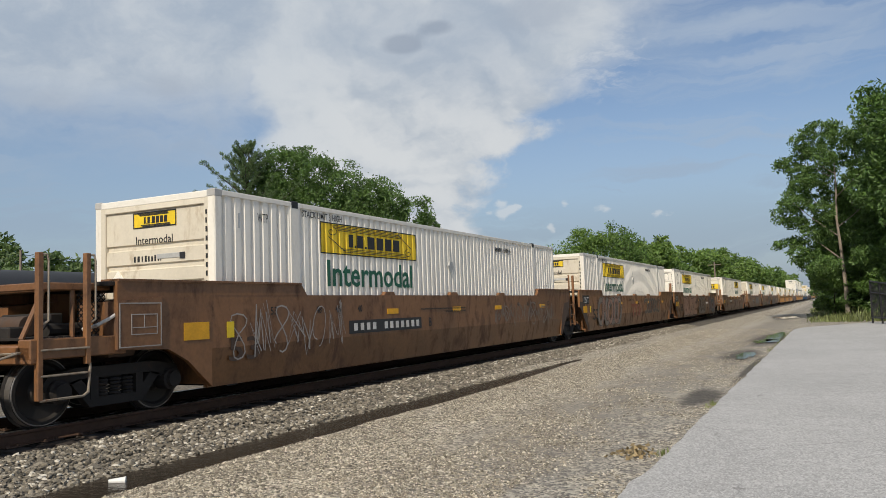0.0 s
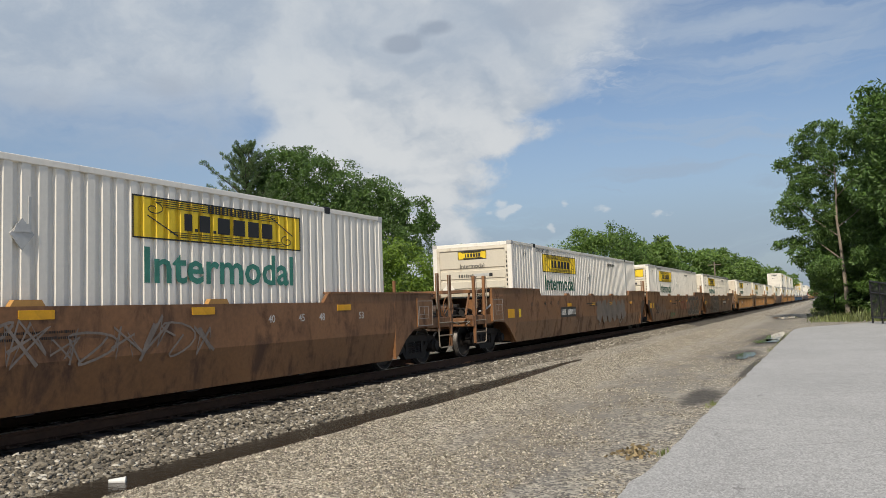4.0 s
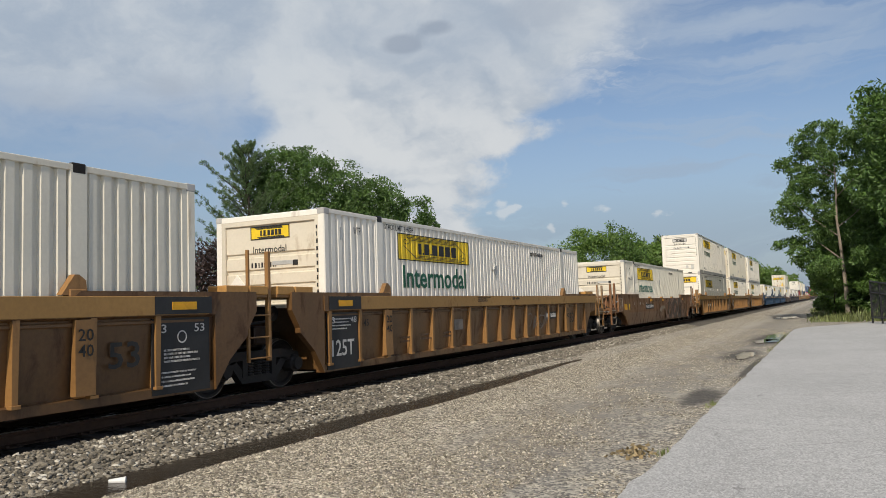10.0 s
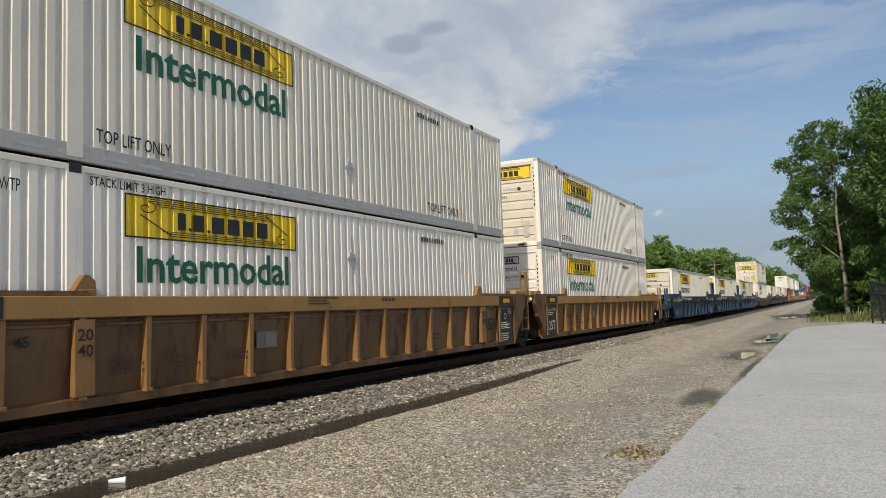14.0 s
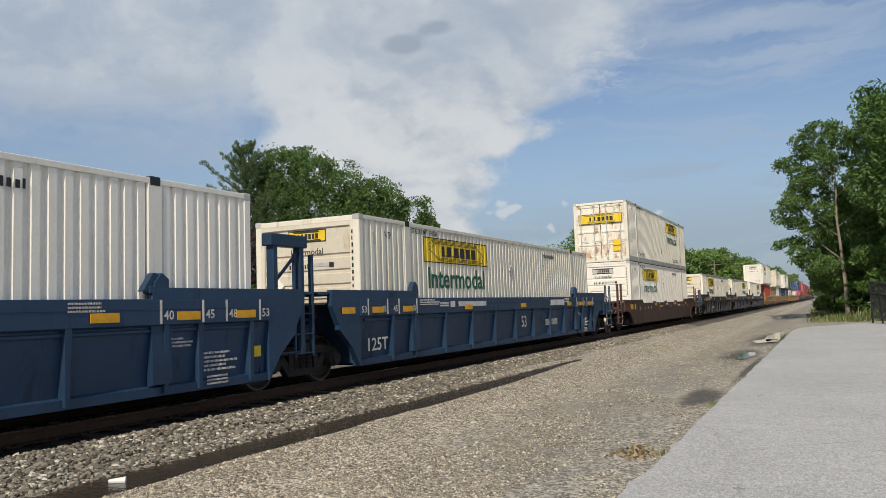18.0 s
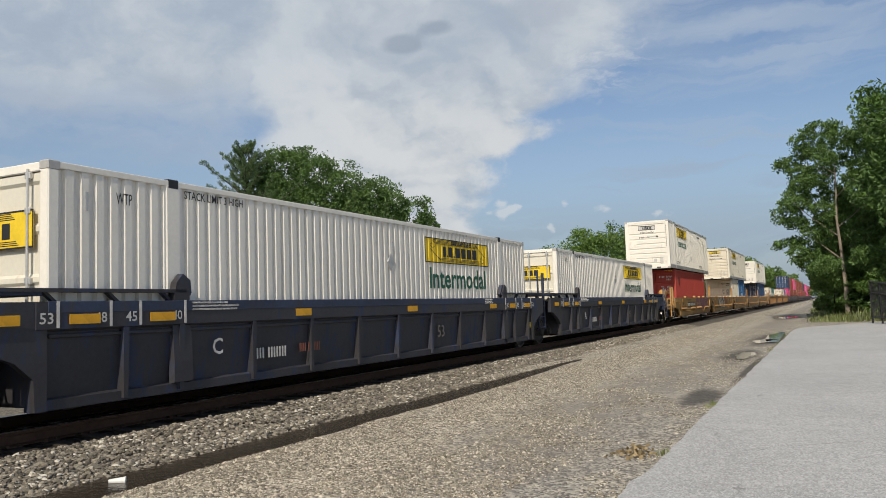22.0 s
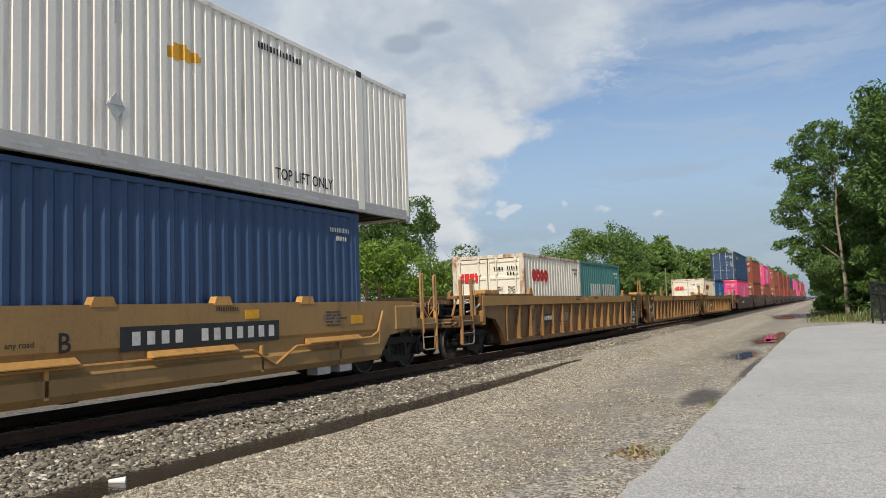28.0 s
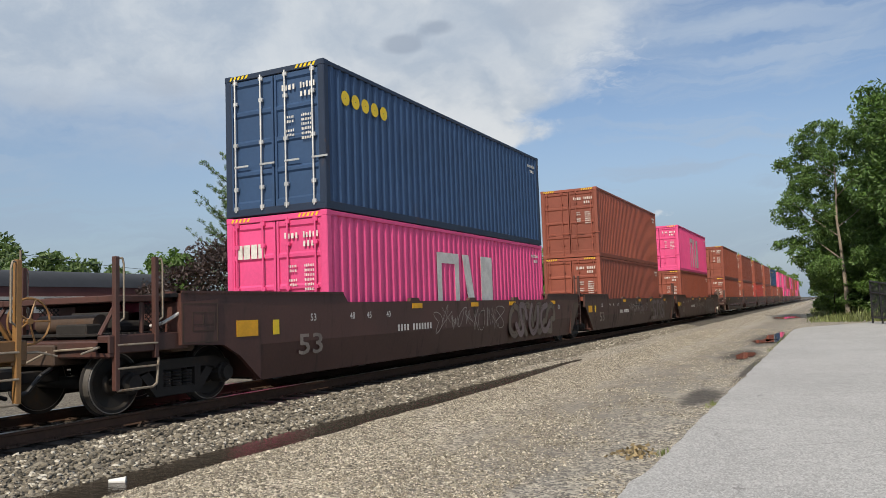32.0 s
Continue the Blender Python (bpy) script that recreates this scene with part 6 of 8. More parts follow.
            part("end_sill", lambda: Shape().box(-1.38, 1.38, *sorted((d * (T + 1.28), d * (T + 1.46))), 1.12, 1.34, 0.02).box(-1.30, 1.30, *sorted((d * (T + 0.3), d * (T + 1.3))), 1.30, 1.36, 0.01), paint, u, key=("esill", kind, d))
            car_end_gear(u, kind, d, paint, trim)
        elif d < 0:
            for sd in (1, -1):
                part("grab_post", lambda: Shape().box(1.30, 1.38, -0.035, 0.035, 0.86, 2.64, 0.008).box(1.32, 1.37, -0.52, -0.47, 0.86, 2.64, 0.006), trim, u, key=("ipost", kind)).matrix_local = pose(0, d * (T + 0.46) + 0.4, 0) if sd > 0 else pose(0, d * (T + 0.46) + 0.4, 0, 0, 0, 180)
                for zr in ((0.92, 1.25, 1.6) if sd > 0 else (0.92,)):
                    part("ladder_rung", lambda: rungs(-0.5, 0.0, (0.0,), 1.38), trim, u, key=("irung", kind)).matrix_local = pose(0, d * (T + 0.46) + 0.4, zr) if sd > 0 else pose(0, d * (T + 0.46) + 0.4, zr, 0, 0, 180)
            part("brake_cylinder", lambda: Shape().rod((0.2, -T + 0.5, 1.62), (1.0, -T + 0.5, 1.62), 0.13, 12).pipe([(1.0, -T + 0.5, 1.62), (1.2, -T + 0.1, 1.5), (1.15, -T - 0.4, 1.45)], 0.022), M_STEEL, u, key=("bcyl", kind), smooth=True)
    # dark lower corner over a shared truck: painted arch shade in front, grime behind
    if k["style"] == "smooth" and H > 7:
        for d in (-1, 1):
            if not (first if d < 0 else last):
                X = 1.42 + 0.0045
                part("grimy_corner", lambda: Shape().prism([(d * (T - 0.43), 1.51), (d * (T - 0.43), 1.70), (d * (H + 0.62), 1.66), (d * (H + 0.30), bot + 0.62), (d * (H + 0.10), bot + 0.05), (d * (H + 0.24), bot + 0.05), (d * (H + 0.76), 1.13), (d * (H + 1.14), 1.47)], X, X + 0.002), M_GRIMY, u, "dark lower corner, grime and painted shade", key=("dep", kind, d))
        for y in (-3.08, 0.0, 3.08):
            part("container_guide", lambda: Shape().prism([(-0.24, top - 0.03), (0.24, top - 0.03), (0.17, top + 0.075), (-0.17, top + 0.075)], 1.33, 1.415), M_GOLD if kind == "mid" and paint is M_BROWN else paint, u, key=("cguide", kind)).location = (0, y, 0)
    if k["style"] == "ribbed":
        # the pressed ledge under the chord, pads on the end decks
        for sd in (1, -1):
            part("chord_ledge", lambda: Shape().box(*sorted((sd * 1.36, sd * 1.405)), -H - 0.05, H + 0.05, top - k["chord"] - 0.11, top - k["chord"] - 0.055, 0.012), paint, u, key=("ledge", kind, sd))
        if k["wedge"]:
            for d in (-1, 1):
                for a, b in ((0.52, 1.02), (1.06, 1.50)):
                    part("deck_pad", lambda: Shape().box(1.02, 1.40, *sorted((d * (H + a), d * (H + b))), deck - 0.04, deck + 0.10, 0.012), M_GOLD, u, "golden bearing pad", key=("pad", d, a))
                part("wide_rib", lambda: Shape().prism([(1.40, 1.62), (1.452, 1.62), (1.452, 1.1), (1.46, 0.70), (1.36, 0.70)], -0.14, 0.14, 1), trim, u, "wide rib under the guide", key="wrib").location = (0, d * 6.07, 0)
    if last:
        hw = Shape().lathe([(-0.012, 0.27), (0.0, 0.285), (0.012, 0.27), (0.0, 0.255), (-0.012, 0.27)], (0, 0, 0), 0, 22, False)
        for i in range(5):
            a = 6.2832 * i / 5
            hw.rod((0, 0, 0), (0, 0.27 * math.cos(a), 0.27 * math.sin(a)), 0.012, 5)
        hw.rod((-0.06, 0, 0), (0.03, 0, 0), 0.04, 8)
        part("hand_brake_wheel", hw, trim, u).location = (1.18, T + 1.62, 1.62)
    if k["style"] == "short" and first:
        part("air_tank", lambda: Shape().lathe([(-0.5, 0.05), (-0.48, 0.14), (-0.42, 0.2), (0.42, 0.2), (0.48, 0.14), (0.5, 0.05)], (0.55, -T + 0.9, 2.12), 1, 18).box(0.45, 0.65, -T + 0.55, -T + 0.65, 1.7, 1.95).box(0.45, 0.65, -T + 1.15, -T + 1.25, 1.7, 1.95), trim, u, "horizontal tan air tank", key=("tank", kind), smooth=True)
    if k["style"] == "short":
        part("air_pipe", lambda: Shape().pipe([(1.47, -T - 0.1, 1.58), (1.47, -H - 0.35, 1.50), (1.47, -H - 0.05, 1.10), (1.47, -2.6, 1.06), (1.47, 2.55, 1.06), (1.47, 3.1, 0.80), (1.47, 3.65, 1.06), (1.47, H - 0.05, 1.10), (1.47, H + 0.2, 1.2), (1.47, H + 0.4, 1.6)], 0.022, 7), trim, u, "long painted air pipe", key=("apipe", kind))
        for y in (-5.6, -2.27, 0.50, 3.98):
            part("side_step", lambda: Shape().prism([(1.40, 1.17), (1.44, 1.175), (1.54, 1.10), (1.54, 1.085), (1.40, 1.085)], 0.0, 1.65, 1), trim, u, "slanted side step", key="sstep").location = (0, y, 0)
        for y in (-4.2, -1.0, 2.8, 5.0):
            part("side_bracket", lambda: Shape().box(1.40, 1.45, -0.03, 0.03, 0.70, 1.12, 0.006), trim, u, key="sbrk").location = (0, y, 0)
        for y in (-3.4, 4.6, 5.3):
            part("under_box", lambda: Shape().box(1.12, 1.36, -0.20, 0.20, 0.50, 0.64, 0.01), M_GALV, u, "small pale box under the side", key="ubox").location = (0, y, 0)
    # amber reflector plates
    if H > 7:
        zr = (top - 0.33 if kind == "smooth" else top - 0.10) if k["style"] == "smooth" else top - 0.18
        for y in ((-3.0, 0.1, 2.75, 6.4) if k["style"] == "smooth" else ()):
            part("reflector", lambda: Shape().box(0, 0.008, -0.23, 0.23, -0.055, 0.055, 0.002), M_REFLECT, u, "amber reflector plate", key="refl").location = (1.45 if k["style"] == "ribbed" else 1.42, y, zr)
    else:
        for y in (-5.3, 2.6):
            part("reflector", lambda: Shape().box(0, 0.008, -0.16, 0.16, -0.07, 0.07, 0.002), M_REFLECT, u, "amber reflector plate", key="refl2").location = (1.42, y, 1.62)
    return u


def face_x(kind):
    return {"smooth": 1.4265, "ribbed": 1.40, "short": 1.4235}[KINDS[kind]["style"]]


def lettered(u, text, height, y, z, kind="smooth", paint=None, width=None, bold=0.012, x=None):
    part("lettering", letter_side(text, height, y, z, x or face_x(kind), width, bold), paint or M_LETTER, u, "stencilled " + text)


def number_board(u, y, z, w, h, kind, paint=None, board=True):
    """A car's number shown as plain bars, on a dark board."""
    x = face_x(kind)
    if board:
        part("number_board", Shape().box(x, x + 0.002, y, y + w, z, z + h), M_BLACK, u, "dark number board")
    s = Shape()
    c = y + 0.06 * w
    rng = random.Random(int(100 * abs(y) + 7))
    i = 0
    while c < y + 0.93 * w:
        if i != 4:
            s.box(x + 0.003, x + 0.005, c, c + 0.042 * w, z + 0.22 * h, z + 0.78 * h)
        c += 0.078 * w
        i += 1
    part("wagon_number", s, paint or M_LETTER, u, "pale bars of a wagon number")


def tag(u, y0, y1, z0, z1, kind, paint, seed, strokes=9, width=0.05, fill=None):
    """Sprayed graffiti: loops and zigzags of paint, in no letters."""
    rng = random.Random(seed)
    x = face_x(kind)
    if fill:
        s = Shape()
        n = max(3, int((y1 - y0) / 0.75))
        for i in range(n):
            c = y0 + (y1 - y0) * (i + 0.5) / n
            pts = []
            for j in range(18):
                a = 2 * math.pi * j / 18
                r = 1 + 0.22 * math.sin(3 * a + rng.uniform(0, 6)) * 0.7
                pts.append((c + r * math.cos(a) * (y1 - y0) / n * 0.56, (z0 + z1) / 2 + r * math.sin(a) * (z1 - z0) * 0.44))
            s.raw([(x + 0.0004 * i, *p) for p in pts], [tuple(range(18))])
        part("graffiti_fill", s, fill, u, "faded sprayed graffiti shapes")
        x += 0.0004 * n + 0.001
    s = Shape()
    for i in range(strokes):
        c = y0 + (y1 - y0) * (i + 0.5) / strokes
        w, h = (y1 - y0) / strokes * rng.uniform(0.5, 0.9), (z1 - z0) * rng.uniform(0.3, 0.5)
        zc = (z0 + z1) / 2 + rng.uniform(-0.12, 0.12) * (z1 - z0)
        k, ph = rng.choice((1, 1.5, 2)), rng.uniform(0, 6.3)
        pts = []
        m = 16
        for j in range(m + 1):
            t = j / m
            if (i + seed) % 3:
                if j % 2:
                    continue
                pts.append((c + w * rng.uniform(-0.9, 0.9), zc + h * (1 if (j // 2) % 2 else -1) * rng.uniform(0.3, 1.0)))
            else:
                pts.append((c + w * math.sin(2 * math.pi * k * t + ph) * (0.5 + 0.5 * t), zc + h * math.cos(2 * math.pi * t + ph * 0.5) * (1 - 0.3 * t)))
        q = strip(pts, width * rng.uniform(0.7, 1.3), x + 0.002 * (i % 3))
        s.raw(q.v, q.f)
    part("graffiti_scrawl", s, paint, u, "sprayed graffiti strokes")


SPRAY = [
    ((0.05, 0.0), (0.08, 0.5), (0.12, 0.95), (0.55, 0.98), (0.88, 0.78), (0.62, 0.52), (0.90, 0.24), (0.55, 0.02)),
    ((0.92, 0.86), (0.50, 1.0), (0.12, 0.80), (0.40, 0.54), (0.82, 0.36), (0.70, 0.06), (0.08, 0.06)),
    ((0.08, 1.0), (0.08, 0.35), (0.45, 0.0), (0.88, 0.30), (0.92, 1.0)),
    ((0.50, 1.0), (0.12, 0.75), (0.08, 0.30), (0.50, 0.0), (0.92, 0.30), (0.88, 0.75), (0.52, 1.0)),
    ((0.95, 0.95), (0.45, 0.95), (0.12, 0.70), (0.10, 0.28), (0.40, 0.04), (0.95, 0.06)),
    ((0.0, 0.0), (0.22, 0.55), (0.45, 1.0), (0.70, 0.55), (1.0, 0.0)),
]


def curve_through(pts, steps=5):
    """A smooth line through points."""
    q = [Vector(p) for p in pts]
    out = []
    for i in range(len(q) - 1):
        a, b, c, d = q[max(0, i - 1)], q[i], q[i + 1], q[min(len(q) - 1, i + 2)]
        for j in range(steps):
            s = j / steps
            out.append(0.5 * ((2 * b) + (c - a) * s + (2 * a - 5 * b + 4 * c - d) * s * s + (3 * b - a - 3 * c + d) * s * s * s))
    return [tuple(p) for p in out + [q[-1]]]


def fat_stroke(s, pts, width, x):
    q = strip(pts, width, x)
    s.raw(q.v, q.f)
    for k, (y, z) in enumerate((pts[0], pts[-1])):
        s.raw([(x - 0.0004 + 0.0024 * k, y + width / 2 * math.cos(0.5236 * i), z + width / 2 * math.sin(0.5236 * i)) for i in range(12)], [tuple(range(12))])


def burner(u, y0, y1, z0, z1, kind, n, fills, line, seed, halo=None, fat=0.26, edge=0.04, x=None):
    """A sprayed piece: fat bulging shapes side by side with a drawn outline, in no letters."""
    rng = random.Random(seed)
    x = x or face_x(kind)
    w, h = (y1 - y0) / n, z1 - z0
    paths = []
    n = int(n * 1.5)
    w = (y1 - y0) / n
    for i in range(n):
        g = SPRAY[rng.randrange(len(SPRAY))]
        fy, fz, turn = rng.choice((-1, 1)), rng.choice((-1, 1)), rng.uniform(-0.7, 0.7)
        f = min(fat * 0.62 * h, 0.42 * w)
        cy, cz = y0 + w * (i + 0.5), (z0 + z1) / 2
        pts = []
        for a, b in g:
            p, q = (a - 0.5) * fy, (b - 0.5) * fz
            p, q = p * math.cos(turn) - q * math.sin(turn), p * math.sin(turn) + q * math.cos(turn)
            pts.append((cy + min(0.66, max(-0.66, p * 1.3 + 0.25 * q)) * w * 1.25, cz + min(0.5, max(-0.5, q * 1.12)) * (h - f)))
        paths.append((curve_through(pts), f))
    if halo:
        s = Shape()
        for i, (pts, f) in enumerate(paths):
            fat_stroke(s, pts, f + edge * 2.2, x + 0.0016 * (i % 2))
        part("graffiti_halo", s, halo, u, "pale sprayed graffiti halo")
    x += 0.0034
    s = Shape()
    for i, (pts, f) in enumerate(paths):
        fat_stroke(s, pts, f + edge, x + 0.0036 * (i % 2))
    part("graffiti_outline", s, line, u, "sprayed graffiti outline")
    for k, mat in enumerate(fills):
        s = Shape()
        for i, (pts, f) in enumerate(paths):
            if i % len(fills) == k:
                fat_stroke(s, pts, f, x + 0.0036 * (i % 2) + 0.0018)
        part("graffiti_fill", s, mat, u, "faded sprayed graffiti shapes")
    x += 0.0075
    s = Shape()
    for i, (pts, f) in enumerate(paths):
        a = rng.randrange(1, max(2, len(pts) - 9))
        q = strip([(p[0] - f * 0.28, p[1] + f * 0.12) for p in pts[a:a + 8]], edge * 0.32, x)
        s.raw(q.v, q.f)
    part("graffiti_shine", s, halo or line, u, "thin sprayed lines")


def puffy(u, text, y0, y1, z0, z1, kind, fills, line, halo=None, edge=0.05, lean=0.0):
    """A sprayed word in fat overlapping letters, with an outline and a pale halo."""
    x = face_x(kind)
    n = len(text)
    w = (y1 - y0) / n

    def glyph(i, grow, x):
        vs, fs = words(text[i], z1 - z0 + 2 * grow, w * 1.12 + 2 * grow, 0.055)
        a, zc = y0 + w * i - w * 0.06 - grow, (z0 + z1) / 2
        return Shape().raw([(x, a + p + lean * (z0 - grow + q - zc), z0 - grow + q + 0.05 * (z1 - z0) * math.sin(2.1 * i)) for p, q in vs], fs)
    layers = (("graffiti_halo", edge * 1.7, [halo], 0.0, "pale sprayed graffiti halo"), ("graffiti_outline", edge, [line], 0.0022, "sprayed graffiti outline"), ("graffiti_fill", 0.0, fills, 0.0044, "faded sprayed graffiti letters"))
    for name, grow, mats, off, say in layers:
        for k, mat in enumerate(mats):
            if mat is None:
                continue
            s = Shape()
            for i in range(n):
                if i % len(mats) == k:
                    g = glyph(i, grow, x + off + 0.0009 * (i % 2))
                    s.raw(g.v, g.f)
            part(name, s, mat, u, say)


def sprayed(u, paths, width, paint, foot=1.315, head=1.385):
    """Hand-sprayed lines on a slanting panel between the ribs."""
    s = Shape()
    for i, pts in enumerate(paths):
        q = strip(curve_through(pts, 6), width, 0.0)
        s.raw([(foot + (head - foot) * (z - 0.6) / 1.0 + 0.006 + 0.001 * (i % 3), y, z) for _, y, z in q.v], q.f)
    part("graffiti_scrawl", s, paint, u, "dark hand-sprayed graffiti letters")


def red_emblem(u, y0, y1, z0, z1, kind, paint, x=None):
    """The owner's mark as plain shapes: a bar, two uprights and a double arrow."""
    x = x or face_x(kind)
    w, h = y1 - y0, z1 - z0
    t = 0.24 * h
    s = Shape()
    s.box(x, x + 0.002, y0, y0 + 0.70 * w, z1 - t, z1)
    for a in (0.13, 0.43):
        s.box(x, x + 0.002, y0 + a * w, y0 + (a + 0.10) * w, z0, z1 - t - 0.002)
    for a in (0.70, 0.82):
        s.prism([(y0 + a * w, z1 if a > 0.75 else z1 - t - 0.004), (y0 + (a + 0.08) * w, z1 if a > 0.75 else z1 - t - 0.004), (y0 + (a + 0.16) * w, (z0 + z1) / 2), (y0 + (a + 0.06) * w, z0), (y0 + (a - 0.02) * w, z0), (y0 + (a + 0.07) * w, (z0 + z1) / 2)], x, x + 0.002, 0)
    part("owner_emblem", s, paint, u, "dull red emblem shapes")


def stencil(u, y, z, w, rows, kind, paint, x=None, size=0.035):
    """Small writing too fine to read, as lines of short bars."""
    x = x or face_x(kind)
    rng = random.Random(int(abs(y) * 97) + rows)
    part("data_stencil", bars([(y, y + w * rng.uniform(0.6, 1.0), z - size * 1.7 * i) for i in range(rows)], x, size, rng), paint, u)


def dark_panel(u, y0, y1, z0, z1, kind, x=None, seed=1, lines=4, at=0.12):
    """A black repainted panel with small white data lines."""
    x = x or face_x(kind)
    p = part("data_panel", Shape().box(x - 0.02, x + 0.004, y0, y1, z0, z1), M_BLACK, u, "black panel with white data lines")
    rng = random.Random(seed)
    w = y1 - y0
    part("data_stencil", bars([(y0 + 0.15 * w, y0 + rng.uniform(0.5, 0.9) * w, z0 + at + 0.06 * i) for i in range(lines)], x + 0.005, 0.026, rng), M_LETTER, p) if lines else None


# ---- the train's make-up: place of each unit along the track at the clock's reference ----
MOVING = []


def place(ob, sigma, z=0.0):
    """Notes a thing of the train: the place of its middle along the track."""
    MOVING.append((ob, sigma, z))


BASE = 0.655     # the floor of a box in a well
STACK = 3.565    # the foot of an upper box


def unit_at(front, kind, paint, first, last, label, accent=None, trim=None):
    """front: where a 53 foot box in this well begins."""
    u = well_unit(kind, paint, first, last, label, accent, trim)
    place(u, front + 8.077)
    return u


def load53(begin, z=BASE, **kw):
    c = domestic(**kw)
    place(c, begin + 8.077, z)
    return c


def load(front53, c, z=BASE, shift=0.0):
    place(c, front53 + 8.077 + shift, z)
    return c


L_BROWN = "weathered brown steel well wagon unit with graffiti"
L_TAN = "tan ribbed steel well wagon unit, weathered"
L_BLUE = "dark blue ribbed steel well wagon unit"
L_SLATE = "faded grey and blue ribbed well wagon unit"
L_GOLD = "golden yellow short well wagon unit with graffiti"
L_MAROON = "dark maroon smooth-sided well wagon unit"
L_NOSE = "white corrugated freight container with yellow side sign"
L_DOOR = "white corrugated freight container, door end foremost"


def smooth_marks(u, kind, board=None, big=None):
    rng = random.Random(len(MOVING))
    k = KINDS[kind]
    x = face_x(kind)
    zt = k["top"]
    for y, t in ((-6.95, "53"), (-5.7, "48"), (-5.1, "45"), (-4.35, "40"), (4.2, "40"), (5.0, "45"), (5.6, "48"), (6.9, "53")):
        lettered(u, t, 0.13, y, zt - 0.32, kind, M_INK if kind == "smooth" else M_LETTER, 0.17)
    part("data_stencil", bars([(-0.7 + rng.uniform(-2, 2), 0.6, zt - 0.32 - 0.07 * i) for i in range(2)], x, 0.035, rng), M_INK, u)
    part("reflector", Shape().box(x, x + 0.006, -8.85, -8.35, 1.28, 1.53, 0.002), M_REFLECT, u, "amber reflector plate")
    part("yellow_label", Shape().box(x, x + 0.003, -7.98, -7.82, 1.28, 1.52), M_SIGN, u, "small pale yellow label")


def ribbed_marks(u, kind="ribbed", first=False, last=False, board=None):
    for d, flag in ((-1, first), (1, last)):
        lettered(u, "20", 0.15, d * 6.07 - 0.11, 1.36, kind, M_INK, 0.22, x=1.466)
        lettered(u, "40", 0.15, d * 6.07 - 0.11, 1.17, kind, M_INK, 0.22, x=1.466)
        if flag:
            continue
        a, b = (-8.20, -7.12) if d < 0 else (7.15, 8.22)
        dark_panel(u, a, b, 0.57, 1.60, kind, 1.40, 3, 4, 0.72 if d < 0 else 0.10)
        part("black_chord_patch", Shape().box(1.457, 1.460, a, b, 1.655, 1.90), M_BLACK, u, "black patch on the chord")
        part("reflector", lambda: Shape().box(0, 0.008, -0.23, 0.23, -0.055, 0.055, 0.002), M_REFLECT, u, "amber reflector plate", key="refl").location = (1.460, (a + b) / 2, 1.77)
        lettered(u, "3", 0.12, a + 0.16, 1.40, kind, M_LETTER, 0.09, x=1.408)
        lettered(u, "48" if d < 0 else "53", 0.12, b - 0.30, 1.40, kind, M_LETTER, 0.2, x=1.408)
        if d < 0:
            lettered(u, "125T", 0.30, a + 0.14, 0.80, kind, M_LETTER, 0.74, x=1.408)
        else:
            part("stencil_ring", ring((a + b) / 2, 1.34, 0.09, 0.02, 1.408, 20), M_LETTER, u, "small pale stencilled ring")
            stencil(u, a + 0.2, 1.15, 0.7, 4, kind, M_LETTER, 1.408, 0.03)
    lettered(u, "45", 0.13, -6.95, 1.32, kind, M_INK, 0.18, x=1.398)
    lettered(u, "53", 0.34, 6.45, 0.98, kind, M_INK, 0.5, x=1.398)
    for y, z, w, n in ((-5.55, 1.0, 0.5, 2), (-4.62, 1.02, 0.6, 2), (-3.5, 1.02, 0.6, 2), (3.1, 1.0, 0.5, 2)):
        stencil(u, y, z, w, n, kind, M_GRIMY, 1.398, 0.05)
    part("data_plate", Shape().box(1.385, 1.392, -2.85, -2.35, 1.08, 1.34, 0.002), M_GRAFF_S, u, "dull pale data plate")
    stencil(u, -1.55, 1.86, 0.9, 3, kind, M_GRIMY, 1.4575, 0.03)
    stencil(u, 0.92, 1.80, 0.8, 1, kind, M_INK, 1.4575, 0.08)
    for y in (-0.45, ):
        part("yellow_chord_label", Shape().box(1.4565, 1.4585, y, y + 0.5, 1.72, 1.84), M_GOLD, u, "faded yellow chord patch")


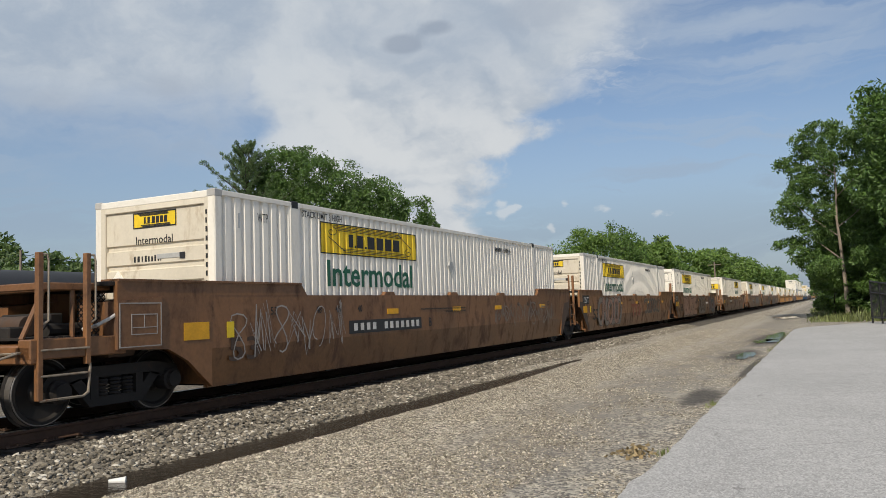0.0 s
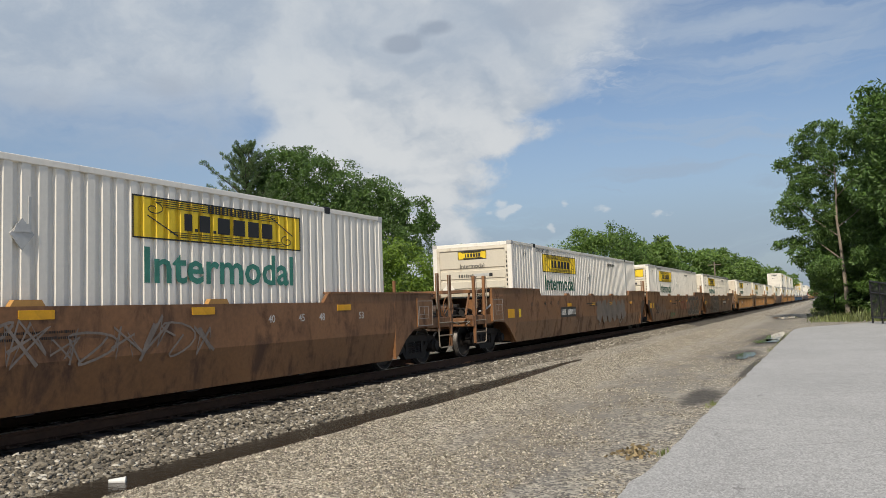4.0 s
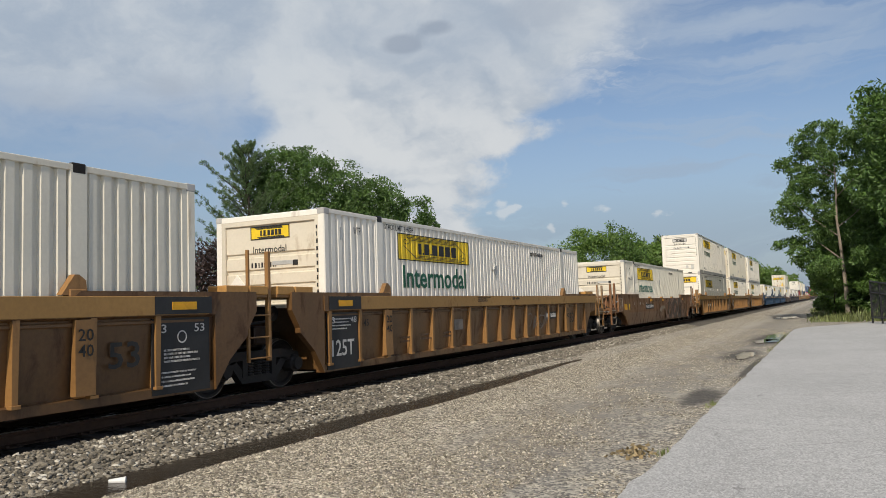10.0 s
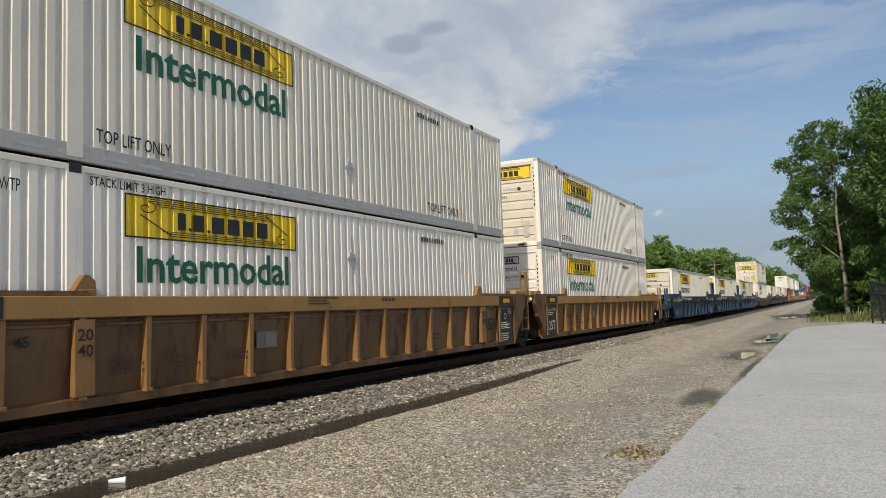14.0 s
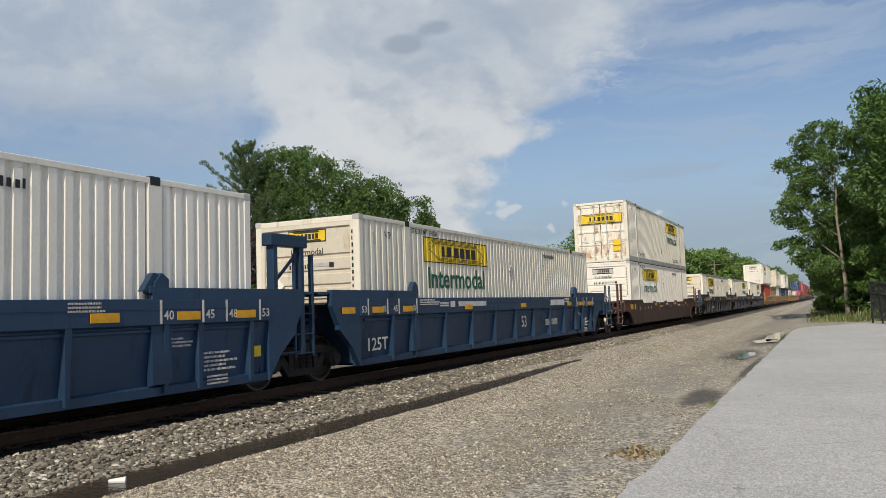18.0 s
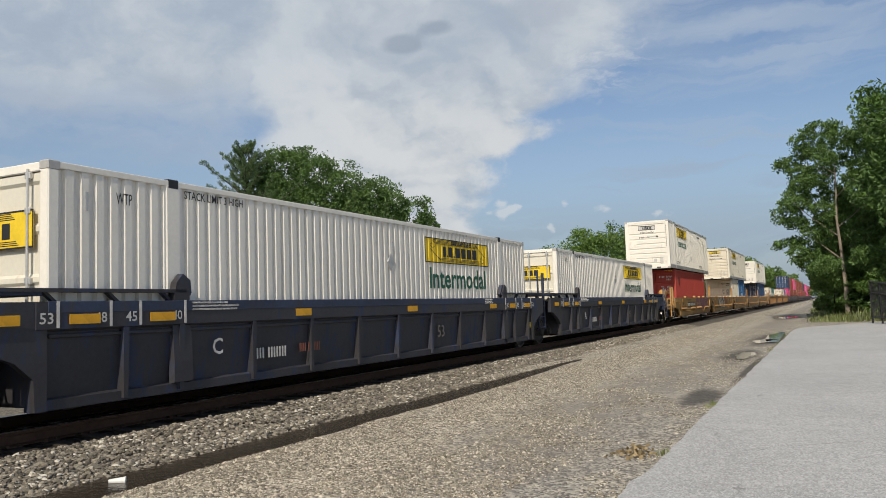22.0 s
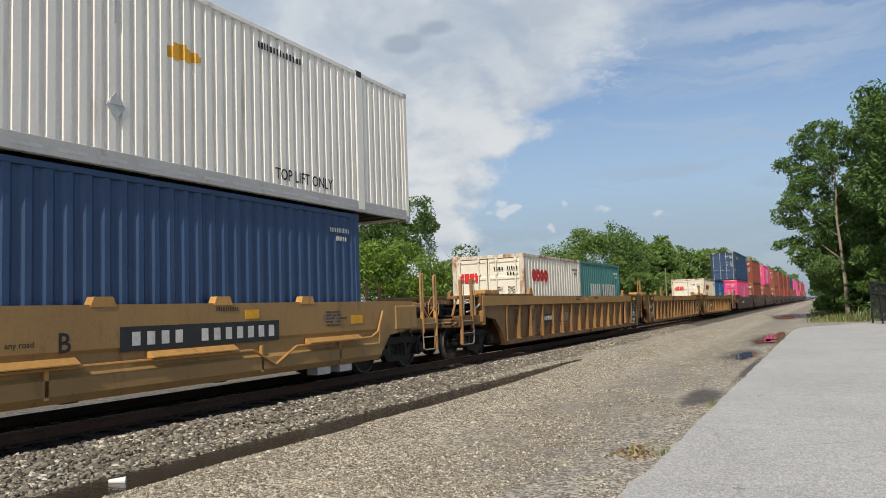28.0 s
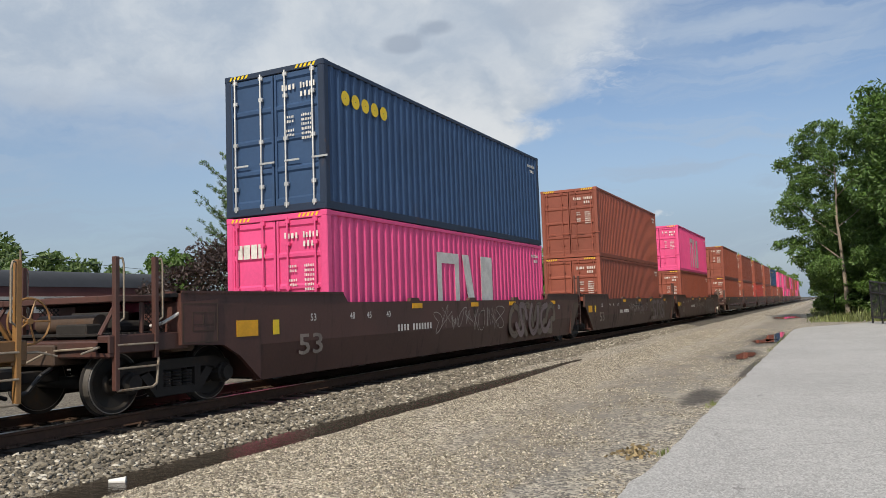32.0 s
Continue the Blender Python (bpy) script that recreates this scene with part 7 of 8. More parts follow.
def girder_marks(u, pale=M_LETTER, big=True, paint=M_BLUE):
    for y, t in ((-8.05, "53"), (-7.30, "48"), (-6.83, "45"), (-6.04, "40"), (6.04, "40"), (6.83, "45"), (7.32, "48"), (8.08, "53")):
        part("loading_mark", Shape().box(1.456, 1.460, y - 0.02, y + 0.02, 1.53, 1.85), pale, u)
        lettered(u, t, 0.13, y + (0.05 if y > 0 else -0.24), 1.58, "girder", pale, 0.18, x=1.458)
    for y in (-8.75, -7.68, -6.45, -3.3, 0.6, 5.13, 6.55, 7.75):
        part("reflector", lambda: Shape().box(0, 0.008, -0.22, 0.22, -0.06, 0.06, 0.002), M_REFLECT, u, "amber reflector plate", key="refl3").location = (1.457, y, 1.63)
    part("yellow_label", Shape().box(1.39, 1.394, 8.0, 8.16, 0.95, 1.12), M_SIGN, u, "small pale yellow label")
    stencil(u, -5.9, 1.80, 1.0, 3, "girder", pale, 1.458, 0.028)
    stencil(u, 4.6, 1.80, 0.7, 3, "girder", pale, 1.458, 0.028)
    for d in (-1, 1):
        part("wide_rib", lambda: Shape().prism([(1.36, 1.50), (1.42, 1.50), (1.45, 1.0), (1.45, 0.72), (1.34, 0.70)], -0.17, 0.17, 1), paint, u, "wide rib under the guide", key=("gwrib", paint.name)).location = (0, d * 6.07, 0)
        part("guide_horn", lambda: Shape().prism([(-0.16, 1.84), (0.14, 1.84), (0.14, 2.14), (0.02, 2.22), (-0.10, 2.10)], 1.32, 1.43, 0), paint, u, "upright container guide", key=("horn", paint.name)).location = (0, d * 6.07, 0)
    if big:
        lettered(u, "125T", 0.26, -7.98, 0.82, "girder", pale, 0.76, x=1.39)
        lettered(u, "53", 0.34, 0.55, 0.98, "girder", pale, 0.42, x=1.39)
        stencil(u, 6.9, 1.06, 0.7, 5, "girder", pale, 1.39, 0.036)
        stencil(u, 6.95, 0.72, 0.5, 3, "girder", pale, 1.405, 0.030)
        stencil(u, 6.2, 1.30, 0.5, 3, "girder", pale, 1.39, 0.030)


# the car ahead, leaving the view
u = unit_at(-16.1, "smooth", M_BROWN, False, True, L_BROWN)
load53(-16.1, label=L_NOSE)
# a three-unit brown car
u = unit_at(7.42, "smooth", M_BROWN, True, False, L_BROWN)
smooth_marks(u, "smooth"); number_board(u, -4.66, 1.19, 2.9, 0.25, "smooth"); lettered(u, "B", 0.2, -1.4, 1.22, "smooth", M_INK); lettered(u, "53", 0.36, -7.94, 0.92, "smooth", M_GRIMY, 0.7)
tag(u, -7.9, -4.7, 0.85, 1.85, "smooth", M_GRAFF_W, 3, 9, 0.022); tag(u, 2.5, 7.5, 1.0, 1.8, "smooth", M_GRAFF_S, 4, 14, 0.035)
load53(7.42, label=L_NOSE)
u = unit_at(27.24, "smooth", M_BROWN, False, False, L_BROWN)
smooth_marks(u, "smooth"); dark_panel(u, -8.9, -8.05, 1.60, 1.92, "smooth", lines=0); lettered(u, "125 T", 0.22, -8.75, 1.64, "smooth", M_LETTER, 0.62, x=1.434)
lettered(u, "53", 0.42, -7.55, 0.98, "smooth", M_INK, 0.78); red_emblem(u, -1.04, 0.89, 0.97, 1.54, "smooth", M_PATCH); lettered(u, "C", 0.22, -3.1, 1.17, "smooth", M_INK)
burner(u, -6.7, -3.2, 0.74, 1.82, "smooth", 5, (M_GRAFF_S, M_GRAFF_R), M_GRIMY, 5, M_GRAFF_S); burner(u, 1.9, 5.4, 1.05, 1.78, "smooth", 5, (M_GRAFF_D,), M_GRAFF_S, 6, None, 0.26, 0.04); tag(u, -1.64, -0.55, 1.66, 1.8, "smooth", M_INK, 15, 6, 0.012)
load53(27.24, label=L_NOSE)
u = unit_at(46.64, "smooth", M_BROWN, False, True, L_BROWN)
smooth_marks(u, "smooth"); dark_panel(u, -8.9, -8.05, 1.60, 1.92, "smooth", lines=0); lettered(u, "125 T", 0.22, -8.75, 1.64, "smooth", M_LETTER, 0.62, x=1.434); lettered(u, "53", 0.42, -7.3, 0.98, "smooth", M_INK, 0.78)
puffy(u, "BUSE", -5.9, -1.0, 0.66, 1.80, "smooth", (M_GRAFF_R,), M_GRIMY, M_GRAFF_C, 0.045, 0.12); burner(u, 0.1, 3.2, 0.68, 1.84, "smooth", 5, (M_GRAFF_S,), M_GRIMY, 8, None, 0.30, 0.05)
puffy(u, "YOOB", 5.0, 8.35, 0.66, 1.80, "smooth", (M_GRAFF_V, M_GRAFF_V, M_GRAFF_T, M_GRAFF_V), M_GRIMY, M_GRAFF_C, 0.04); tag(u, -1.6, -0.2, 1.2, 1.8, "smooth", M_INK, 7, 5, 0.018); number_board(u, 3.57, 1.26, 1.3, 0.22, "smooth", board=False)
tag(u, 3.5, 4.9, 0.9, 1.8, "smooth", M_GRAFF_W, 18, 5, 0.014)
load53(46.64, note="pin", label="white corrugated freight container with white front sign", nose_sign="white", lettering=M_TEAL)
# a single car with lower sides
u = unit_at(70.19, "mid", M_BROWN, True, True, L_BROWN)
smooth_marks(u, "mid"); number_board(u, -4.6, 1.28, 2.0, 0.26, "mid"); tag(u, -1.2, 3.0, 1.0, 1.7, "mid", M_GRAFF_S, 8, 9, 0.04)
load53(70.19, label=L_DOOR, front="doors", lettering=M_TEAL)
# another three-unit brown car
u = unit_at(93.7, "smooth", M_BROWN, True, False, L_BROWN)
smooth_marks(u, "smooth"); number_board(u, -4.05, 1.18, 1.75, 0.34, "smooth"); tag(u, 0.5, 5.2, 0.8, 1.8, "smooth", M_GRAFF_S, 9, 8, 0.06, M_GRAFF_S)
load53(93.7, label=L_NOSE)
u = unit_at(113.1, "smooth", M_BROWN, False, False, L_BROWN)
smooth_marks(u, "smooth"); lettered(u, "53", 0.42, -7.3, 0.98, "smooth", M_INK, 0.78); lettered(u, "C", 0.2, -1.35, 1.3, "smooth", M_INK); red_emblem(u, 0.3, 2.4, 1.05, 1.6, "smooth", M_PATCH)
tag(u, -7.0, -4.6, 0.85, 1.8, "smooth", M_GRAFF_S, 10, 10, 0.03); burner(u, 3.0, 7.4, 0.68, 1.84, "smooth", 5, (M_GRAFF_D,), M_GRAFF_W, 11, None, 0.3, 0.045); stencil(u, -2.6, 1.42, 1.5, 1, "smooth", M_INK, size=0.06); tag(u, -3.3, -1.8, 0.66, 0.98, "smooth", M_GRAFF_G, 12, 3, 0.06)
load53(113.1, label=L_NOSE, nose_sign="wide")
u = unit_at(132.6, "smooth", M_BROWN, False, True, L_BROWN)
smooth_marks(u, "smooth"); lettered(u, "53", 0.42, -6.4, 0.9, "smooth", M_INK, 0.78); number_board(u, 1.87, 1.22, 2.2, 0.27, "smooth"); lettered(u, "B", 0.2, 1.25, 1.28, "smooth", M_INK)
burner(u, -5.4, -1.15, 0.64, 1.85, "smooth", 4, (M_GRAFF_D,), M_GRAFF_W, 13, M_GRAFF_S, 0.40, 0.05); tag(u, -6.2, -5.6, 0.72, 0.92, "smooth", M_GRAFF_W, 19, 4, 0.014)
part("stencil_ring", ring(-6.05, 1.29, 0.09, 0.012, 1.428, 20), M_INK, u, "small stencilled ring")
load53(132.6, note="pin", label=L_NOSE, lettering=M_TEAL)
# a three-unit ribbed tan car
for i, (f, tg) in enumerate(((156.06, 0), (175.46, 14), (194.86, 15))):
    u = unit_at(f, "ribbed", M_TAN, i == 0, i == 2, L_TAN, trim=M_TANLIT)
    ribbed_marks(u, "ribbed", i == 0, i == 2)
    number_board(u, (-5.1, 3.0, 3.93)[i], (1.10, 1.10, 1.16)[i], 1.0, 0.23, "ribbed")
    if tg:
        tag(u, 2.2, 4.2, 0.8, 1.5, "ribbed", M_GRAFF_S, tg, 5, 0.04)
    load53(f, note="pin" if i < 2 else "wtp", label=L_NOSE, cream=i == 1, nose_sign=("small", "wide", "small")[i])
# a single brown car
u = unit_at(218.3, "mid", M_BROWN, True, True, L_BROWN)
smooth_marks(u, "mid"); number_board(u, -4.4, 1.25, 1.9, 0.26, "mid"); tag(u, -2.6, -1.1, 1.55, 1.72, "mid", M_INK, 26, 5, 0.012)
part("white_patch", Shape().prism([(-0.95, 1.14), (-0.5, 1.36), (0.45, 1.37), (0.72, 1.10), (0.40, 1.22), (-0.2, 1.20), (-0.45, 1.04), (-0.62, 1.04)], 1.4266, 1.4286, 0), M_GRAFF_C, u, "white sprayed patch"); burner(u, 1.0, 6.25, 0.64, 1.76, "mid", 5, (M_GRAFF_R, M_GRAFF_D), M_GRIMY, 17, None, 0.33, 0.06); lettered(u, "53", 0.24, 7.43, 1.16, "mid", M_INK, 0.34)
load53(218.3, note="pin", label=L_NOSE, cream=True, lettering=M_TEAL)
# a ribbed car with boxes two high
for i, f in enumerate((241.73, 261.1, 280.5)):
    u = unit_at(f, "ribbed", M_TAN, i == 0, i == 2, L_TAN, trim=M_TANLIT)
    ribbed_marks(u, "ribbed", i == 0, i == 2)
    number_board(u, -5.9, 1.05, 2.0, 0.30, "ribbed") if i == 0 else None
    if i == 0:
        load53(f, label="smooth riveted white freight container with yellow sign", plain=True, nose_sign="wide", words_on=False)
        load53(f, STACK, label="white freight container on top, yellow side sign", upper=True, nose_sign="grey", lettering=M_GREEN)
    else:
        load53(f, label="white freight container in a well, yellow side sign", lettering=M_TEAL if i == 2 else M_GREEN, nose_sign="grey" if i == 2 else "small")
        load53(f, STACK, label="white freight container on top, yellow side sign", upper=True, nose_sign="wide", cream=i == 1, lettering=M_TEAL if i == 2 else M_GREEN)
# a three-unit blue car
for i, f in enumerate((303.9, 323.5, 342.87)):
    u = unit_at(f, "girder", M_BLUE, i == 0, i == 2, L_BLUE)
    girder_marks(u)
    part("side_emblem", Shape().box(1.458, 1.462, -4.9, -4.45, 1.66, 1.70).box(1.458, 1.462, -4.9, -4.45, 1.72, 1.76).box(1.458, 1.462, -4.35, -4.1, 1.64, 1.78).box(1.458, 1.462, -3.9, -2.2, 1.65, 1.77), M_LETTER, u, "white emblem bars")
    if i == 2:
        part("side_emblem", Shape().box(1.458, 1.462, 3.1, 4.55, 1.60, 1.78), M_LETTER, u, "white emblem bar")
        number_board(u, 2.6, 0.9, 1.3, 0.34, "girder", board=False)
    tag(u, 2.0, 3.2, 0.7, 1.3, "girder", M_GRAFF_W, 20 + i, 3, 0.03) if i == 0 else None
    if i:
        part("platform_frame", lambda: Shape().box(1.25, 1.40, -0.42, -0.30, 0.9, 2.92, 0.01).box(1.25, 1.40, 0.30, 0.42, 0.9, 2.92, 0.01).box(1.22, 1.42, -0.5, 0.5, 2.74, 2.95, 0.015).box(1.28, 1.38, -0.42, 0.42, 1.9, 1.98, 0.01).rod((1.33, -0.36, 2.1), (1.33, 0.36, 2.7), 0.03).rod((1.36, -0.36, 1.25), (1.36, 0.36, 1.25), 0.02).rod((1.36, -0.36, 1.55), (1.36, 0.36, 1.55), 0.02).rod((1.36, -0.36, 0.95), (1.36, 0.36, 0.95), 0.02), M_BLUE, u, "tall blue access frame", key="bluefr").location = (0, -10.45, 0)
    load53(f, label=L_NOSE, cream=i == 2, nose_sign=("small", "wide", "small")[i])
# a single maroon car, two high
u = unit_at(366.3, "low", M_MAROON, True, True, L_MAROON)
smooth_marks(u, "low"); number_board(u, -0.35, 1.40, 0.7, 0.12, "low", board=False); tag(u, 0.37, 1.4, 1.24, 1.5, "low", M_GRAFF_W, 24, 6, 0.03); tag(u, 4.8, 5.6, 1.2, 1.48, "low", M_GRAFF_S, 25, 4, 0.022); stencil(u, 3.5, 1.32, 1.0, 1, "low", M_LETTER, size=0.09); stencil(u, 2.0, 1.45, 0.9, 2, "low", M_LETTER, size=0.025); stencil(u, -1.9, 1.32, 0.7, 1, "low", M_LETTER, size=0.07)
part("side_emblem", ring(3.2, 1.37, 0.11, 0.02, 1.43, 20), M_LETTER, u, "pale emblem ring")
part("stencil_ring", ring(-2.13, 1.33, 0.17, 0.014, 1.43, 24), M_LETTER, u, "pale stencilled ring")
load53(366.3, label="white freight container in a well, yellow side sign", nose_sign="grey", lettering=M_TEAL)
load53(366.3, STACK, label="white container with rust-stained doors foremost", front="doors", upper=True, cream=True, rust=True)
# a three-unit slate car
for i, f in enumerate((389.75, 409.15, 428.48)):
    u = unit_at(f, "open_girder", M_SLATE, i == 0, i == 2, L_SLATE, trim=M_SLATEBLUE)
    girder_marks(u, M_LETTER, False, M_SLATE)
    lettered(u, "ABC"[(1, 2, 0)[i]], 0.24, -5.5, 1.05, "girder", M_LETTER, x=1.45)
    number_board(u, -4.6, 0.85, 0.9, 0.30, "girder", board=False); number_board(u, -3.4, 0.9, 0.65, 0.26, "girder", M_PATCH, False); lettered(u, "53", 0.28, 1.9, 0.95, "girder", M_GRAFF_S, 0.36, x=1.39)
    load53(f, label=L_NOSE if i == 0 else L_DOOR, front="nose" if i == 0 else "doors", lettering=M_GREEN)
# a five-unit golden car for shorter boxes
G0 = (450.06, 465.5, 480.95, 496.2, 511.3)
for i, f in enumerate(G0):
    u = unit_at(f, "short", M_OCHRE, i == 0, i == 4, L_GOLD, trim=M_GOLD)
    lettered(u, "40", 0.24, -5.2, 1.32, "short", M_INK, 0.32)
    stencil(u, 4.6, 1.60, 0.75, 5, "short", M_GRIMY, size=0.035)
    stencil(u, 1.8, 1.68, 0.6, 1, "short", M_GRIMY, size=0.07)
    for y in (-6.5, 5.4):
        part("yellow_plate", Shape().box(1.4235, 1.427, y, y + 0.42, 1.38, 1.54), M_REFLECT, u, "faded yellow patch")
    for y in (-3.9, -0.2, 1.95, 4.05):
        part("container_guide", lambda: Shape().prism([(-0.2, 1.77), (0.2, 1.77), (0.14, 1.90), (-0.14, 1.90)], 1.30, 1.43), M_GOLD, u, key="scguide").location = (0, y, 0)
    if i:
        dark_panel(u, -7.35, -6.55, 0.98, 1.74, "short"); lettered(u, "125 T", 0.2, -7.25, 1.50, "short", M_LETTER, 0.6, x=1.43)
    if i in (0, 4):
        b = -3.49 if i == 0 else 0.05
        number_board(u, b, 1.19, 3.2, 0.32, "short")
        lettered(u, "A" if i == 0 else "B", 0.24, b - 0.88, 1.23, "short", M_INK)
    if i == 0:
        burner(u, 0.15, 5.7, 0.66, 1.74, "short", 7, (M_GRAFF_M, M_GRAFF_P), M_GRIMY, 30, M_GRAFF_W, 0.34, 0.04); tag(u, -3.75, -1.95, 1.54, 1.74, "short", M_INK, 27, 8, 0.022)
    elif i == 1:
        burner(u, -3.2, 0.4, 0.68, 1.78, "short", 4, (M_GRAFF_K, M_LETTER), M_GRIMY, 31, M_LETTER, 0.36, 0.06); red_emblem(u, 0.55, 2.48, 1.20, 1.78, "short", M_OXBLOOD); tag(u, 3.8, 4.55, 1.42, 1.62, "short", M_LETTER, 28, 5, 0.025); tag(u, 0.44, 0.53, 1.2, 1.75, "short", M_INK, 29, 2, 0.014)
    elif i == 2:
        tag(u, -4.6, -3.4, 0.8, 1.7, "short", M_GRAFF_S, 32, 4, 0.05, M_GRAFF_S)
    elif i == 3:
        tag(u, -1.0, 1.5, 0.8, 1.6, "short", M_GRAFF_S, 33, 6, 0.03)
    elif i == 4:
        part("side_emblem", ring(-1.75, 1.36, 0.16, 0.15, 1.4245, 20), M_NAVY, u, "small round blue and red emblem"); part("side_emblem", Shape().box(1.4255, 1.4265, -1.88, -1.62, 1.34, 1.38).box(1.4255, 1.4265, -1.77, -1.73, 1.22, 1.50), M_REDLOGO, u, "red cross bars"); lettered(u, "any road", 0.09, -1.5, 1.30, "short", M_INK, 0.35); tag(u, 4.5, 5.1, 1.40, 1.62, "short", M_GRAFF_S, 34, 4, 0.03)
load(G0[0], iso(12.19, "oxide red corrugated sea container under a white one", M_RED, "badge", M_BLACK))
load53(G0[0], STACK, label="white freight container overhanging a shorter red one", upper=True, nose_sign="grey", lettering=M_TEAL)
load(G0[2], iso(6.058, "grey-white twenty foot sea container with red emblem", M_PALE, "badge", M_REDLOGO, M_PALE), shift=-3.06)
load(G0[2], iso(6.058, "royal blue twenty foot sea container, white emblem", M_ROYAL, "arch", M_LETTER), shift=3.06)
load53(G0[2], STACK, label="yellowed white freight container overhanging shorter ones", upper=True, cream=True)
load(G0[4], iso(12.19, "navy blue corrugated sea container, yellow emblem", M_NAVY, "dots", M_SIGN))
load53(G0[4], STACK, label="white freight container with a yellow paint stain", upper=True, nose_sign="grey", stain=True)
# a three-unit ribbed car, partly empty
for i, f in enumerate((532.8, 552.2, 571.6)):
    u = unit_at(f, "ribbed", M_TAN, i == 0, i == 2, L_TAN if i != 1 else "tan ribbed steel well wagon unit, standing empty", trim=M_TANLIT)
    ribbed_marks(u, "ribbed", i == 0, i == 2)
    number_board(u, -4.95 if i != 1 else 3.0, 1.08, 0.83, 0.24, "ribbed") if i != 1 else None
    if i == 2:
        part("red_patch", Shape().box(1.398, 1.402, -8.2, -5.75, 0.545, 0.72), M_OXBLOOD, u, "dull red painted patch")
    if i == 1:
        sprayed(u, (((-6.25, 0.78), (-5.95, 1.25), (-5.62, 1.60), (-5.35, 1.35), (-5.0, 0.95)), ((-6.3, 1.05), (-5.8, 1.22), (-5.2, 1.14)),
                    ((-4.9, 1.58), (-4.74, 1.25), (-4.68, 0.98)), ((-4.98, 1.48), (-4.5, 1.58), (-4.24, 1.35), (-4.30, 1.08), (-4.6, 0.90), (-4.88, 0.98)),
                    ((-3.98, 0.98), (-3.80, 1.58), (-3.58, 0.88)), ((-3.58, 0.88), (-3.36, 1.56), (-3.15, 1.10), (-2.98, 0.72)),
                    ((-2.98, 1.02), (-2.5, 0.87), (-2.05, 0.80)), ((-2.13, 1.60), (-2.2, 1.2), (-2.08, 0.80)),
                    ((-1.88, 1.60), (-1.52, 1.24), (-1.36, 1.15)), ((-0.95, 1.60), (-1.12, 1.32), (-1.36, 1.15)), ((-1.36, 1.15), (-1.40, 0.63))), 0.075, M_GRAFF_K)
        arc = strip(curve_through(((-1.88, 1.82), (-1.62, 1.73), (-1.3, 1.71), (-0.9, 1.86))), 0.07, 1.4585)
        part("graffiti_scrawl", arc, M_GRAFF_K, u, "dark sprayed stroke on the chord")
        red_emblem(u, 1.2, 2.95, 0.88, 1.46, "ribbed", M_OXBLOOD); tag(u, 0.9, 2.05, 0.8, 1.52, "ribbed", M_GRAFF_K, 40, 5, 0.05); tag(u, 3.35, 3.95, 0.9, 1.45, "ribbed", M_GRAFF_W, 41, 4, 0.014); tag(u, 4.3, 4.9, 0.9, 1.45, "ribbed", M_GRAFF_W, 42, 4, 0.014); tag(u, 5.3, 5.8, 0.9, 1.45, "ribbed", M_GRAFF_W, 43, 4, 0.014)
load(532.8, iso(6.058, "off-white twenty foot container with red emblem rings", M_PALE, "rings", M_REDLOGO, M_RUSTEDGE, 2.591, M_PALE, M_REDLOGO), shift=-3.06)
load(532.8, iso(6.058, "sea green twenty foot container with white blocks", M_TEALBOX, "blocks", M_LETTER, None, 2.591), shift=3.06)
load(571.6, iso(6.058, "off-white twenty foot container with red emblem rings", M_PALE, "rings", M_REDLOGO, M_RUSTEDGE, 2.591, M_PALE, M_REDLOGO), shift=-3.06)
load(571.6, iso(6.058, "royal blue twenty foot sea container, white emblem", M_ROYAL, "arch", M_LETTER, None, 2.591), shift=3.06)
# maroon cars with sea containers two high, running back into the distance
TAIL = [(595.03, M_PINK, M_NAVY), (614.45, M_ORANGE, M_ORANGE), (633.9, M_ORANGE, M_PINK), (657.4, M_ORANGE, M_ORANGE), (674.0, M_ORANGE, M_ORANGE), (690.6, M_RED, M_ORANGE), (707.5, M_ORANGE, M_ORANGE), (724.3, M_ORANGE, M_NAVY), (744.0, M_ORANGE, M_PINK),
        (761.0, M_PINK, M_PINK), (778.0, M_PINK, M_ORANGE), (795.0, M_RED, M_PINK), (812.0, M_ORANGE, M_ORANGE), (829.0, M_PINK, M_RED), (846.0, M_ORANGE, M_PINK)]
SAY = {M_PINK.name: "magenta", M_NAVY.name: "navy blue", M_ORANGE.name: "orange-brown", M_RED.name: "oxide red"}
MK = {M_PINK.name: ("bracket", M_LETTER), M_NAVY.name: ("dots", M_SIGN), M_ORANGE.name: (None, None), M_RED.name: (None, None)}
for i, (f, lo, hi) in enumerate(TAIL):
    kind = "mid" if i < 3 else "short"
    u = unit_at(f, kind, M_MAROON, i in (0, 3, 8), i in (2, 7), L_MAROON)
    if i < 3:
        smooth_marks(u, kind); number_board(u, -4.0, 1.12, 1.7, 0.24, kind, board=False); burner(u, 2.6, 6.3, 0.7, 1.7, kind, 5, (M_GRAFF_D, M_GRAFF_V), M_GRIMY, 50 + i, None, 0.3, 0.04)
        lettered(u, "53", 0.36, -7.3, 0.9, kind, M_GRAFF_S, 0.7); tag(u, -2.2, 2.0, 1.0, 1.7, kind, M_GRAFF_W, 60 + i, 10, 0.02)
    load(f, iso(12.19, SAY[lo.name] + " forty foot sea container in a well", lo, *MK[lo.name], None, 2.896, None, M_LETTER if lo is M_PINK else None))
    load(f, iso(12.19, SAY[hi.name] + " forty foot sea container stacked on another", hi, *MK[hi.name], M_NAVYFRAME if hi is M_NAVY else None), STACK + 0.0)


